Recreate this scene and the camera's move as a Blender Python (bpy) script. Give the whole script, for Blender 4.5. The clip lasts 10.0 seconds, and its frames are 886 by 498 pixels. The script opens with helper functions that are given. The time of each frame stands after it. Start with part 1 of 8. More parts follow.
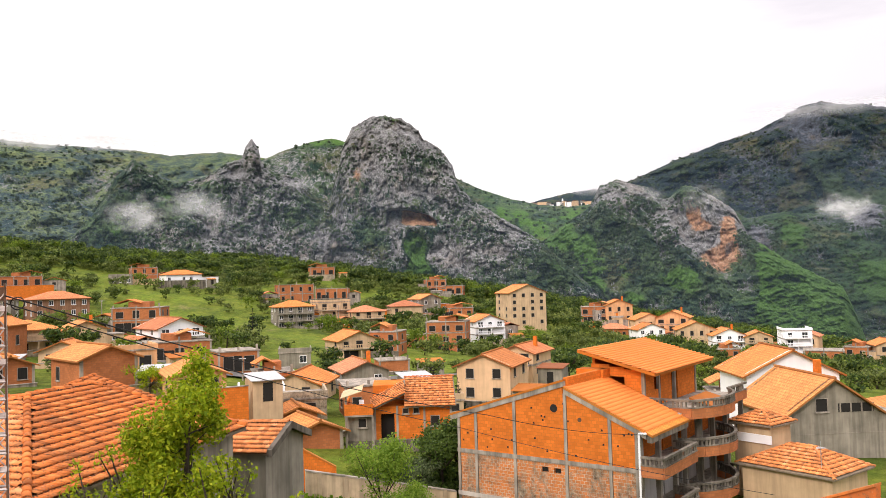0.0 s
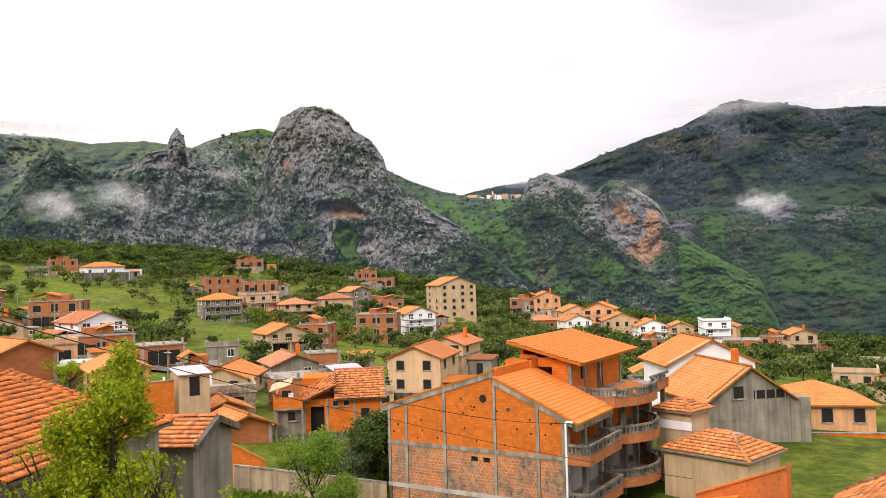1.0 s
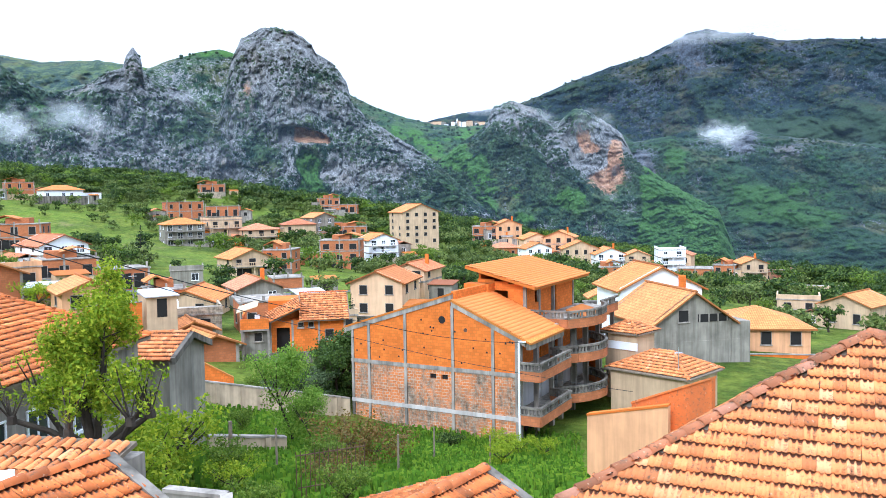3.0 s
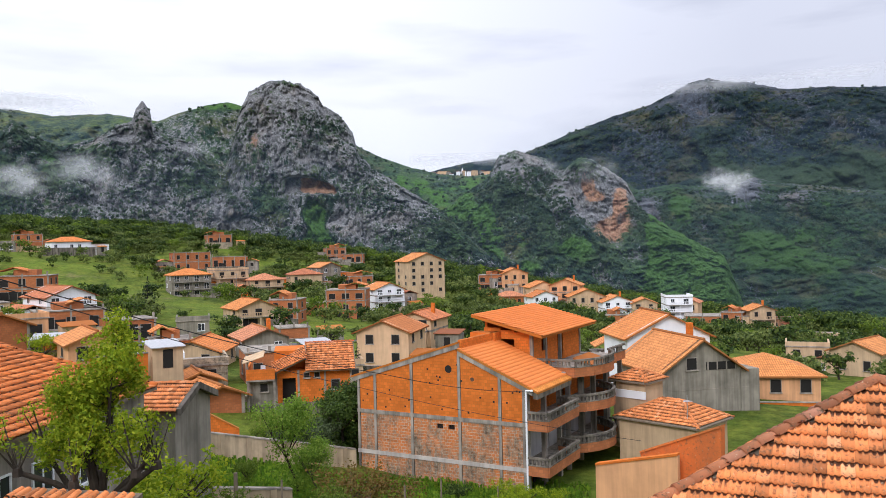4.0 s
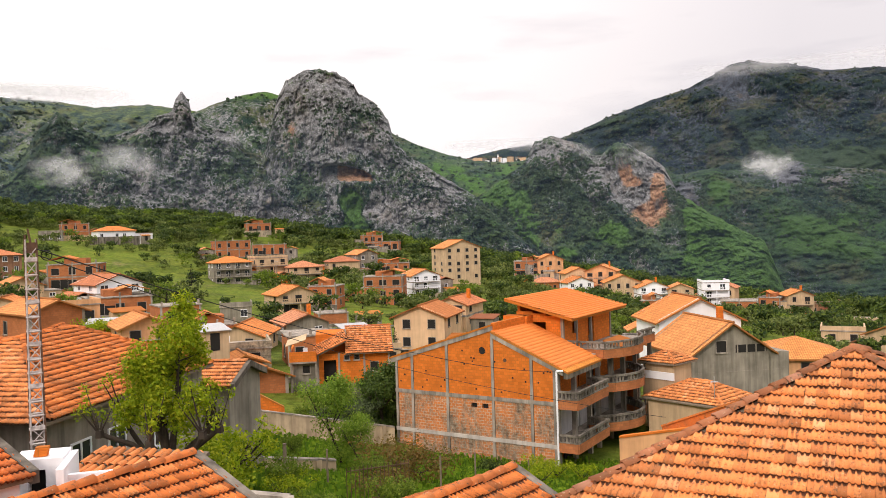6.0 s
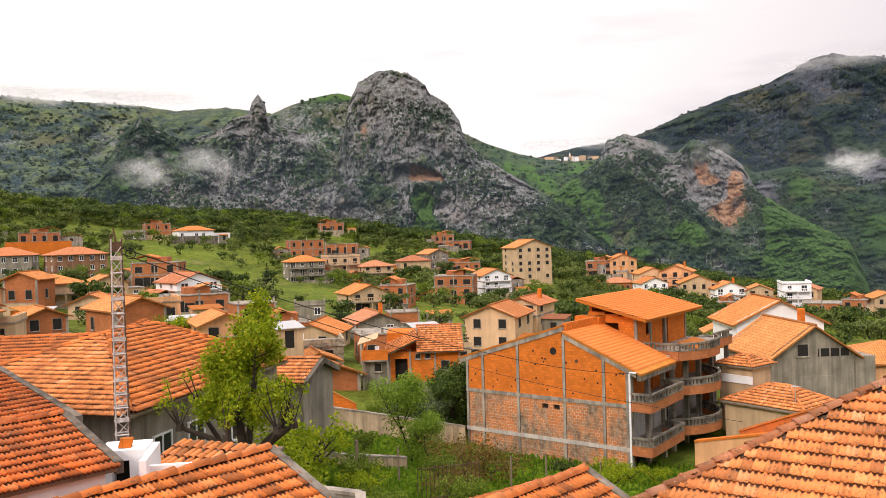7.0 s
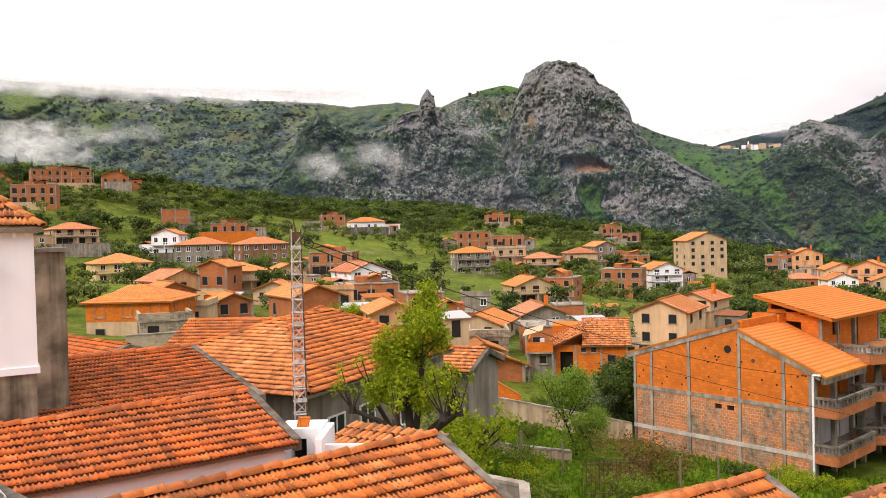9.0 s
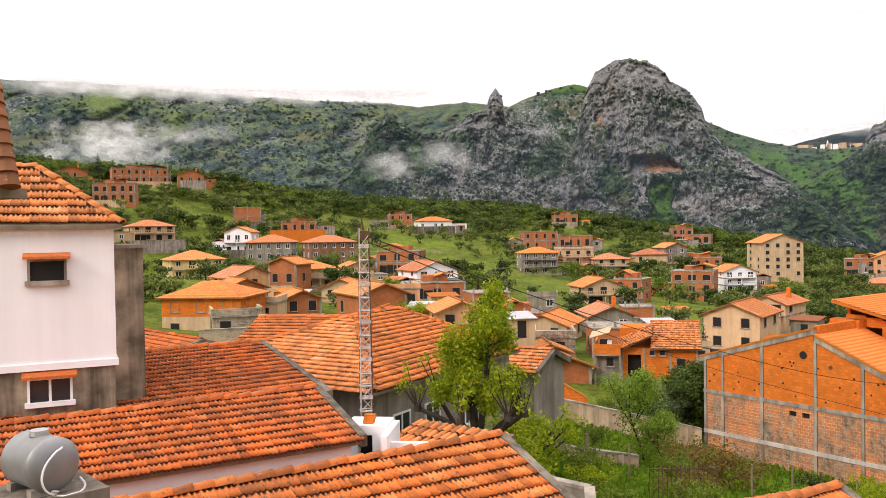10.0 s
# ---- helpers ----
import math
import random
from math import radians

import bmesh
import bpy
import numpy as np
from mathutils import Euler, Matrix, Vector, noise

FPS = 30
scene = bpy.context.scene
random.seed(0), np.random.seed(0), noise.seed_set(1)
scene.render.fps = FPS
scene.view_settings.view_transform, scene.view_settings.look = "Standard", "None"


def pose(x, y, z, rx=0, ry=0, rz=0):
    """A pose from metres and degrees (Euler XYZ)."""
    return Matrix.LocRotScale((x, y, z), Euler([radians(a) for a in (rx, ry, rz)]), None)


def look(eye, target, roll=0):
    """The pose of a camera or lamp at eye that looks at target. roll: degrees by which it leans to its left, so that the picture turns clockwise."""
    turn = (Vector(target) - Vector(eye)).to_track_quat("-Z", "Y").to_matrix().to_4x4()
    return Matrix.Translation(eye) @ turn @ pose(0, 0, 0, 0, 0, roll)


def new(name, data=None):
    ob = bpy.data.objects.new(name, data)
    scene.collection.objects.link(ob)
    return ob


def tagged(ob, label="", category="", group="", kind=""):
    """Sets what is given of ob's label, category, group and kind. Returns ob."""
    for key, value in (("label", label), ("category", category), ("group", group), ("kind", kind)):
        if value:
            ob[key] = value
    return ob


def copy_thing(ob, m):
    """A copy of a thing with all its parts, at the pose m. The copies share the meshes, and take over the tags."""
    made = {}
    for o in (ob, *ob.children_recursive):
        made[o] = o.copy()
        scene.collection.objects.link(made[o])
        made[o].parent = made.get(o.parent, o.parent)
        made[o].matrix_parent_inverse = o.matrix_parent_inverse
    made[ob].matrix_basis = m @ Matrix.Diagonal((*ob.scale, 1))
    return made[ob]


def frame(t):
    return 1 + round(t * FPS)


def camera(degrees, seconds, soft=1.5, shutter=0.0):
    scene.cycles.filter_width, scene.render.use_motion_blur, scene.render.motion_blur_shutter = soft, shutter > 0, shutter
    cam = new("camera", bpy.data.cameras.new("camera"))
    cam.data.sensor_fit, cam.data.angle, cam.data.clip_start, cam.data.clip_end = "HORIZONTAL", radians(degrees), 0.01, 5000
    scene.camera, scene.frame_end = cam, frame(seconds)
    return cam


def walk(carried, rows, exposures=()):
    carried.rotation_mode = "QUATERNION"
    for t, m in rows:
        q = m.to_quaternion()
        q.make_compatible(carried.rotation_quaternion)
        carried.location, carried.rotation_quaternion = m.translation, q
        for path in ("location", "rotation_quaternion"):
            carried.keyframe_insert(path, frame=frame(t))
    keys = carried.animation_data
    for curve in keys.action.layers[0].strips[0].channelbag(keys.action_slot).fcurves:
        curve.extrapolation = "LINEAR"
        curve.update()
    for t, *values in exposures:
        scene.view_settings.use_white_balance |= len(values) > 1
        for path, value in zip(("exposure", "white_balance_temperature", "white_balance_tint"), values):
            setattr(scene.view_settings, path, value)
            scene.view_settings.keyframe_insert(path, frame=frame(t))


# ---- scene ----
cam = camera(57.0, 10.0, soft=0.55)
# seconds, metres ahead of the balcony rail, turn to the left, tilt up, lean to the right
ROWS = [
    (0, 5.0, 2.24, 2.26, 1.55),
    (0.5, 5.0, -0.16, 1.72, 1.43),
    (1, 4.8, -2.63, 1.58, 1.57),
    (1.5, 3.6, -5.23, -0.81, 1.19),
    (2, 2.6, -5.79, -6.54, 1.20),
    (2.5, 2.4, -5.56, -8.25, 1.27),
    (3, 2.6, -5.19, -3.57, 0.94),
    (3.2, 2.7, -5.09, -1.89, 1.04),
    (4.3, 2.0, -4.58, -0.09, 1.42),
    (4.5, 1.1, -4.42, -0.17, 1.48),
    (5, 0.0, -4.28, -0.69, 1.50),
    (6.3, 0.0, -0.93, -0.97, 1.68),
    (6.5, 0.0, 0.11, -0.94, 1.63),
    (7, 0.0, 2.73, -0.87, 1.68),
    (7.5, 0.0, 5.87, -0.80, 1.72),
    (8, 0.0, 9.07, -1.02, 1.77),
    (8.5, 0.0, 11.79, -1.19, 1.73),
    (9, 0.0, 14.35, -1.14, 1.40),
    (9.5, 0.0, 16.41, -1.11, 1.26),
    (10, 0.0, 19.02, -1.07, 0.94),
]


def station(ahead, yaw, pitch, roll):
    turn = pose(0, 0, 0, 90 + pitch, roll, yaw)
    return Matrix.Translation((0, ahead, 0)) @ turn


EXPO = [(0.0, 0.28, 6900, 17), (1.0, 0.15, 6900, 17), (1.5, 0.3, 6400, 10), (2.0, 0.72, 5600, 11), (2.5, 0.95, 5050, 7), (3.0, 0.68, 5100, 8), (3.2, 0.55, 5250, 9),
        (4.3, -0.22, 6150, 15), (5.0, -0.12, 6650, 13), (6.5, 0.04, 7050, 18), (8.0, 0.08, 7100, 18), (10.0, 0.12, 7050, 18)]
walk(cam, [(t, station(a, y, p, r)) for t, a, y, p, r in ROWS], EXPO)

# ---------------------------------------------------------------- world and sun
SUN_EL, SUN_ROT = radians(48), radians(150)
world = bpy.data.worlds.new("overcast")
scene.world = world
world.use_nodes = True
wn, wl = world.node_tree.nodes, world.node_tree.links
wn.clear()
w_out = wn.new("ShaderNodeOutputWorld")
w_sky = wn.new("ShaderNodeTexSky")
w_sky.sky_type, w_sky.sun_disc, w_sky.sun_elevation, w_sky.sun_rotation = "NISHITA", False, SUN_EL, SUN_ROT
w_bg = wn.new("ShaderNodeBackground")
w_bg.inputs[1].default_value = 0.06
w_cloud = wn.new("ShaderNodeBackground")
w_tc = wn.new("ShaderNodeTexCoord")
w_sep = wn.new("ShaderNodeSeparateXYZ")
w_ramp = wn.new("ShaderNodeValToRGB")          # a cloud deck is brighter overhead than at the horizon
w_map = wn.new("ShaderNodeMapping")
w_map.inputs["Scale"].default_value = (1.6, 1.6, 9.0)
w_map.inputs["Rotation"].default_value = (0.0, radians(-7), 0.0)
w_noise = wn.new("ShaderNodeTexNoise")
w_noise.inputs["Scale"].default_value, w_noise.inputs["Detail"].default_value = 2.2, 5
w_cr = wn.new("ShaderNodeValToRGB")
w_mul = wn.new("ShaderNodeMix")
w_mul.data_type, w_mul.blend_type = "RGBA", "MULTIPLY"
w_mul.inputs[0].default_value = 1.0
wl.new(w_tc.outputs["Generated"], w_sep.inputs[0])
wl.new(w_sep.outputs["Z"], w_ramp.inputs[0])
e = w_ramp.color_ramp.elements
e[0].position, e[0].color = 0.05, (0.97, 0.97, 0.98, 1)
e[1].position, e[1].color = 0.85, (2.3, 2.3, 2.35, 1)
m = w_ramp.color_ramp.elements.new(0.30)
m.color = (1.12, 1.12, 1.13, 1)
wl.new(w_tc.outputs["Generated"], w_map.inputs[0])
wl.new(w_map.outputs[0], w_noise.inputs["Vector"])
wl.new(w_noise.outputs[0], w_cr.inputs[0])
e = w_cr.color_ramp.elements
e[0].position, e[0].color = 0.30, (0.84, 0.85, 0.88, 1)
e[1].position, e[1].color = 0.50, (1.04, 1.04, 1.04, 1)
wl.new(w_ramp.outputs[0], w_mul.inputs[6])
wl.new(w_cr.outputs[0], w_mul.inputs[7])
w_side = wn.new("ShaderNodeValToRGB")         # the deck is thicker over the eastern mountain
e = w_side.color_ramp.elements
e[0].position, e[0].color = 0.02, (1.06, 1.06, 1.06, 1)
e[1].position, e[1].color = 0.42, (0.76, 0.77, 0.81, 1)
w_mul2 = wn.new("ShaderNodeMix")
w_mul2.data_type, w_mul2.blend_type = "RGBA", "MULTIPLY"
w_mul2.inputs[0].default_value = 1.0
wl.new(w_sep.outputs["X"], w_side.inputs[0])
wl.new(w_mul.outputs[2], w_mul2.inputs[6])
wl.new(w_side.outputs[0], w_mul2.inputs[7])
wl.new(w_mul2.outputs[2], w_cloud.inputs[0])
w_add = wn.new("ShaderNodeMixShader")
w_add.inputs[0].default_value = 0.94
wl.new(w_sky.outputs[0], w_bg.inputs[0])
wl.new(w_bg.outputs[0], w_add.inputs[1])
wl.new(w_cloud.outputs[0], w_add.inputs[2])
wl.new(w_add.outputs[0], w_out.inputs[0])

sun_data = bpy.data.lights.new("sun", "SUN")
sun_data.energy, sun_data.angle, sun_data.color = 1.5, radians(14), (1.0, 0.95, 0.88)
sun = new("sun", sun_data)
sun.matrix_world = look((-40, -60, 90), (30, 60, 0))


# ---------------------------------------------------------------- materials
class Mat:
    """A node material with short helpers."""

    def __init__(self, name, rough=0.9, spec=0.25, metal=0.0):
        self.m = bpy.data.materials.new(name)
        self.m.use_nodes = True
        self.n, self.l = self.m.node_tree.nodes, self.m.node_tree.links
        self.b = self.n["Principled BSDF"]
        self.b.inputs["Roughness"].default_value = rough
        self.b.inputs["Specular IOR Level"].default_value = spec
        self.b.inputs["Metallic"].default_value = metal
        self.tc = self.n.new("ShaderNodeTexCoord")

    def coord(self, kind="Object", scale=(1, 1, 1), rot=(0, 0, 0)):
        mp = self.n.new("ShaderNodeMapping")
        mp.inputs["Scale"].default_value = scale
        mp.inputs["Rotation"].default_value = rot
        self.l.new(self.tc.outputs[kind], mp.inputs[0])
        return mp.outputs[0]

    def noise(self, scale, detail=4, vec=None, rough=0.6):
        t = self.n.new("ShaderNodeTexNoise")
        t.inputs["Scale"].default_value, t.inputs["Detail"].default_value, t.inputs["Roughness"].default_value = scale, detail, rough
        self.l.new(vec if vec else self.tc.outputs["Object"], t.inputs["Vector"])
        return t.outputs[0]

    def voronoi(self, scale, vec=None, out="Distance", feature="F1"):
        t = self.n.new("ShaderNodeTexVoronoi")
        t.feature = feature
        t.inputs["Scale"].default_value = scale
        self.l.new(vec if vec else self.tc.outputs["Object"], t.inputs["Vector"])
        return t.outputs[out]

    def ramp(self, fac, stops):
        r = self.n.new("ShaderNodeValToRGB")
        self.l.new(fac, r.inputs[0])
        el = r.color_ramp.elements
        while len(el) < len(stops):
            el.new(0.5)
        for s, (p, c) in zip(el, stops):
            s.position = p
            s.color = (c, c, c, 1) if isinstance(c, (int, float)) else (*c, 1)
        return r.outputs[0]

    def mix(self, fac, a, b, mode="MIX"):
        x = self.n.new("ShaderNodeMix")
        x.data_type, x.blend_type = "RGBA", mode
        for slot, val in ((0, fac), (6, a), (7, b)):
            sock = x.inputs[slot]
            if isinstance(val, (int, float)):
                sock.default_value = (val, val, val, 1) if slot else val
            elif isinstance(val, tuple):
                sock.default_value = (*val, 1)
            else:
                self.l.new(val, sock)
        return x.outputs[2]

    def math(self, op, a, b=0.0):
        x = self.n.new("ShaderNodeMath")
        x.operation = op
        for sock, val in ((x.inputs[0], a), (x.inputs[1], b)):
            if isinstance(val, (int, float)):
                sock.default_value = val
            else:
                self.l.new(val, sock)
        return x.outputs[0]

    def attr(self, name):
        a = self.n.new("ShaderNodeAttribute")
        a.attribute_name = name
        return a.outputs["Fac"]

    def random(self):
        return self.n.new("ShaderNodeObjectInfo").outputs["Random"]

    def island(self):
        return self.n.new("ShaderNodeNewGeometry").outputs["Random Per Island"]

    def color(self, sock):
        if isinstance(sock, tuple):
            self.b.inputs["Base Color"].default_value = (*sock, 1)
        else:
            self.l.new(sock, self.b.inputs["Base Color"])
        return self

    def bump(self, height, strength=0.4, dist=0.02):
        bp = self.n.new("ShaderNodeBump")
        bp.inputs["Strength"].default_value, bp.inputs["Distance"].default_value = strength, dist
        self.l.new(height, bp.inputs["Height"])
        self.l.new(bp.outputs[0], self.b.inputs["Normal"])
        return self


def plaster(name, col, dirt=0.25, scale=0.6):
    """Painted or bare render, with faint blotches and rain streaks."""
    k = Mat(name, 0.92, 0.15)
    big = k.ramp(k.noise(scale, 5), [(0.35, 1 - dirt), (0.65, 1.0)])
    streak = k.ramp(k.noise(1.0, 4, k.coord("Object", (2.2, 2.2, 0.16))), [(0.36, 1 - dirt), (0.6, 1.0)])
    fine = k.noise(14, 3)
    c = k.mix(1.0, k.mix(1.0, col, big, "MULTIPLY"), streak, "MULTIPLY")
    k.color(c).bump(fine, 0.25, 0.01)
    return k.m


def brickwork(name, col=(0.60, 0.19, 0.07), grime=0.0, course=0.21, length=0.31):
    """Hollow clay block masonry seen edge on; blocks told apart by tone and a recessed joint."""
    k = Mat(name, 0.92, 0.12)
    br = k.n.new("ShaderNodeTexBrick")
    br.inputs["Scale"].default_value = 1.0
    br.inputs["Mortar Size"].default_value = 0.014 if grime else 0.012
    br.inputs["Brick Width"].default_value, br.inputs["Row Height"].default_value = length, course
    br.inputs["Color1"].default_value = (*[min(1, c * 1.12) for c in col], 1)
    br.inputs["Color2"].default_value = (*[c * 0.86 for c in col], 1)
    br.inputs["Mortar"].default_value = (0.52, 0.42, 0.32, 1) if grime else (col[0] * 0.72, col[1] * 0.85, col[2] * 1.1, 1)
    sp = k.n.new("ShaderNodeSeparateXYZ")
    k.l.new(k.tc.outputs["Object"], sp.inputs[0])
    cb = k.n.new("ShaderNodeCombineXYZ")
    k.l.new(k.math("ADD", sp.outputs[0], sp.outputs[1]), cb.inputs[0])
    k.l.new(sp.outputs[2], cb.inputs[1])
    k.l.new(cb.outputs[0], br.inputs["Vector"])
    tone = k.ramp(k.noise(0.5, 5), [(0.3, 0.80), (0.7, 1.08)])
    c = k.mix(1.0, br.outputs["Color"], tone, "MULTIPLY")
    if grime:
        wash = k.ramp(k.noise(0.34, 8, k.coord("Object", (1.0, 1.0, 0.75)), 0.72), [(0.45, 0.0), (0.55, 0.92)])
        drips = k.ramp(k.noise(1.0, 7, k.coord("Object", (4.0, 4.0, 0.6)), 0.8), [(0.38, 0.35), (0.55, 1.0)])
        c = k.mix(k.math("MULTIPLY", wash, drips), c, k.ramp(k.noise(2.4, 7, None, 0.8), [(0.36, (0.055, 0.050, 0.038)), (0.52, (0.20, 0.175, 0.13)), (0.66, (0.40, 0.35, 0.27))]))
        smear = k.ramp(k.noise(1.2, 7, k.coord("Object", (0.7, 0.7, 5.0)), 0.75), [(0.54, 0.0), (0.66, 0.6)])
        c = k.mix(smear, c, k.mix(k.noise(6, 4), (0.62, 0.50, 0.36), (0.40, 0.30, 0.20)))
        course_dark = k.ramp(k.noise(1.0, 6, k.coord("Object", (0.9, 0.9, 6.5)), 0.7), [(0.56, 0.0), (0.70, 0.7)])
        c = k.mix(course_dark, c, (0.10, 0.065, 0.040))
    k.color(c).bump(br.outputs["Fac"], -0.5, 0.012)
    return k.m


def roofing(name, col=(0.70, 0.24, 0.07), course=0.35, dark=0.25):
    """Clay roof tiles seen from afar; generated v runs down the slope."""
    k = Mat(name, 0.85, 0.2)
    uv = k.tc.outputs["UV"]
    br = k.n.new("ShaderNodeTexBrick")
    br.offset = 0.0
    br.inputs["Scale"].default_value = 1.0
    br.inputs["Mortar Size"].default_value, br.inputs["Mortar Smooth"].default_value = 0.035, 0.6
    br.inputs["Brick Width"].default_value, br.inputs["Row Height"].default_value = 0.22, course
    br.inputs["Color1"].default_value = (*[min(1, c * 1.12) for c in col], 1)
    br.inputs["Color2"].default_value = (*[c * 0.85 for c in col], 1)
    br.inputs["Mortar"].default_value = (*[c * (1 - 1.6 * dark) for c in col], 1)
    k.l.new(uv, br.inputs["Vector"])
    tone = k.ramp(k.noise(0.7, 6), [(0.32, 0.82), (0.68, 1.1)])
    moss = k.ramp(k.noise(2.2, 6, None, 0.75), [(0.58, 0.0), (0.75, dark * 2)])
    house = k.ramp(k.random(), [(0.0, (0.74, 0.78, 0.95)), (0.35, (1.0, 1.0, 1.0)), (0.65, (0.94, 1.08, 1.25)), (1.0, (0.98, 1.2, 1.6))])
    c = k.mix(1.0, k.mix(1.0, br.outputs["Color"], tone, "MULTIPLY"), house, "MULTIPLY")
    c = k.mix(moss, c, (0.16, 0.11, 0.07))
    k.color(c).bump(br.outputs["Fac"], -0.7, 0.04)
    return k.m


def tile_clay(name, col, lichen=0.5, dark=0.35):
    """Fired clay of single tiles: each its own tone, with lichen, dark blotches, pale bloom, flute dirt and painted lap
    shade.
    """
    k = Mat(name, 0.82, 0.25)
    rnd = k.math("FRACT", k.math("ADD", k.random(), k.island()))
    a = k.ramp(rnd, [(0.0, tuple(c * 0.52 for c in col)), (0.22, tuple(c * 0.82 for c in col)), (0.55, col), (0.85, tuple(min(1, c * 1.12) for c in col)), (1.0, (min(1, col[0] * 1.15), col[1] * 1.5, col[2] * 2.2))])
    geo = k.n.new("ShaderNodeNewGeometry").outputs["Position"]
    big = k.ramp(k.noise(0.55, 6, geo, 0.7), [(0.38, 0.0), (0.68, dark)])
    spot = k.ramp(k.noise(9.0, 5, geo, 0.7), [(0.56, 0.0), (0.66, lichen)])
    pale = k.ramp(k.noise(17.0, 3, geo), [(0.64, 0.0), (0.72, lichen * 0.8)])
    c = k.mix(big, a, (0.19, 0.085, 0.042))
    # Darkens by the tile attribute: painted shade at lap and lip, dirt in flutes.
    shade_and_drip = k.ramp(k.math("ADD", k.attr("soot"), k.math("MULTIPLY", k.math("SUBTRACT", k.noise(2.6, 5, geo, 0.7), 0.5), 1.7)), [(0.50, 0.0), (0.76, 0.95)])
    c = k.mix(shade_and_drip, c, (0.065, 0.026, 0.014))
    c = k.mix(spot, c, (0.13, 0.085, 0.05))
    c = k.mix(pale, c, (0.50, 0.40, 0.27))
    k.color(c).bump(k.noise(60, 3, geo), 0.3, 0.006)
    return k.m


def leafy(name, a, b, c, translucent=0.25, patch=0.55):
    k = Mat(name, 0.7, 0.2)
    geo = k.n.new("ShaderNodeNewGeometry").outputs["Position"]
    rnd = k.math("FRACT", k.math("ADD", k.random(), k.island()))
    col = k.ramp(rnd, [(0.0, a), (0.5, b), (1.0, c)])
    col = k.mix(k.ramp(k.noise(0.05, 3, geo), [(0.4, 0.0), (0.62, patch)]), col, tuple(x * 0.6 for x in a))
    k.color(col)
    k.b.inputs["Transmission Weight"].default_value = 0.0
    tr = k.n.new("ShaderNodeBsdfTranslucent")
    k.l.new(col, tr.inputs[0])
    ms = k.n.new("ShaderNodeMixShader")
    ms.inputs[0].default_value = translucent
    k.l.new(k.b.outputs[0], ms.inputs[1])
    k.l.new(tr.outputs[0], ms.inputs[2])
    k.l.new(ms.outputs[0], k.n["Material Output"].inputs[0])
    return k.m


def simple(name, col, rough=0.6, metal=0.0, vary=0.15, scale=3.0, spec=0.3):
    k = Mat(name, rough, spec, metal)
    k.color(k.mix(1.0, col, k.ramp(k.noise(scale, 5), [(0.3, 1 - vary), (0.7, 1 + vary * 0.4)]), "MULTIPLY"))
    k.bump(k.noise(scale * 12, 3), 0.15, 0.005)
    return k.m


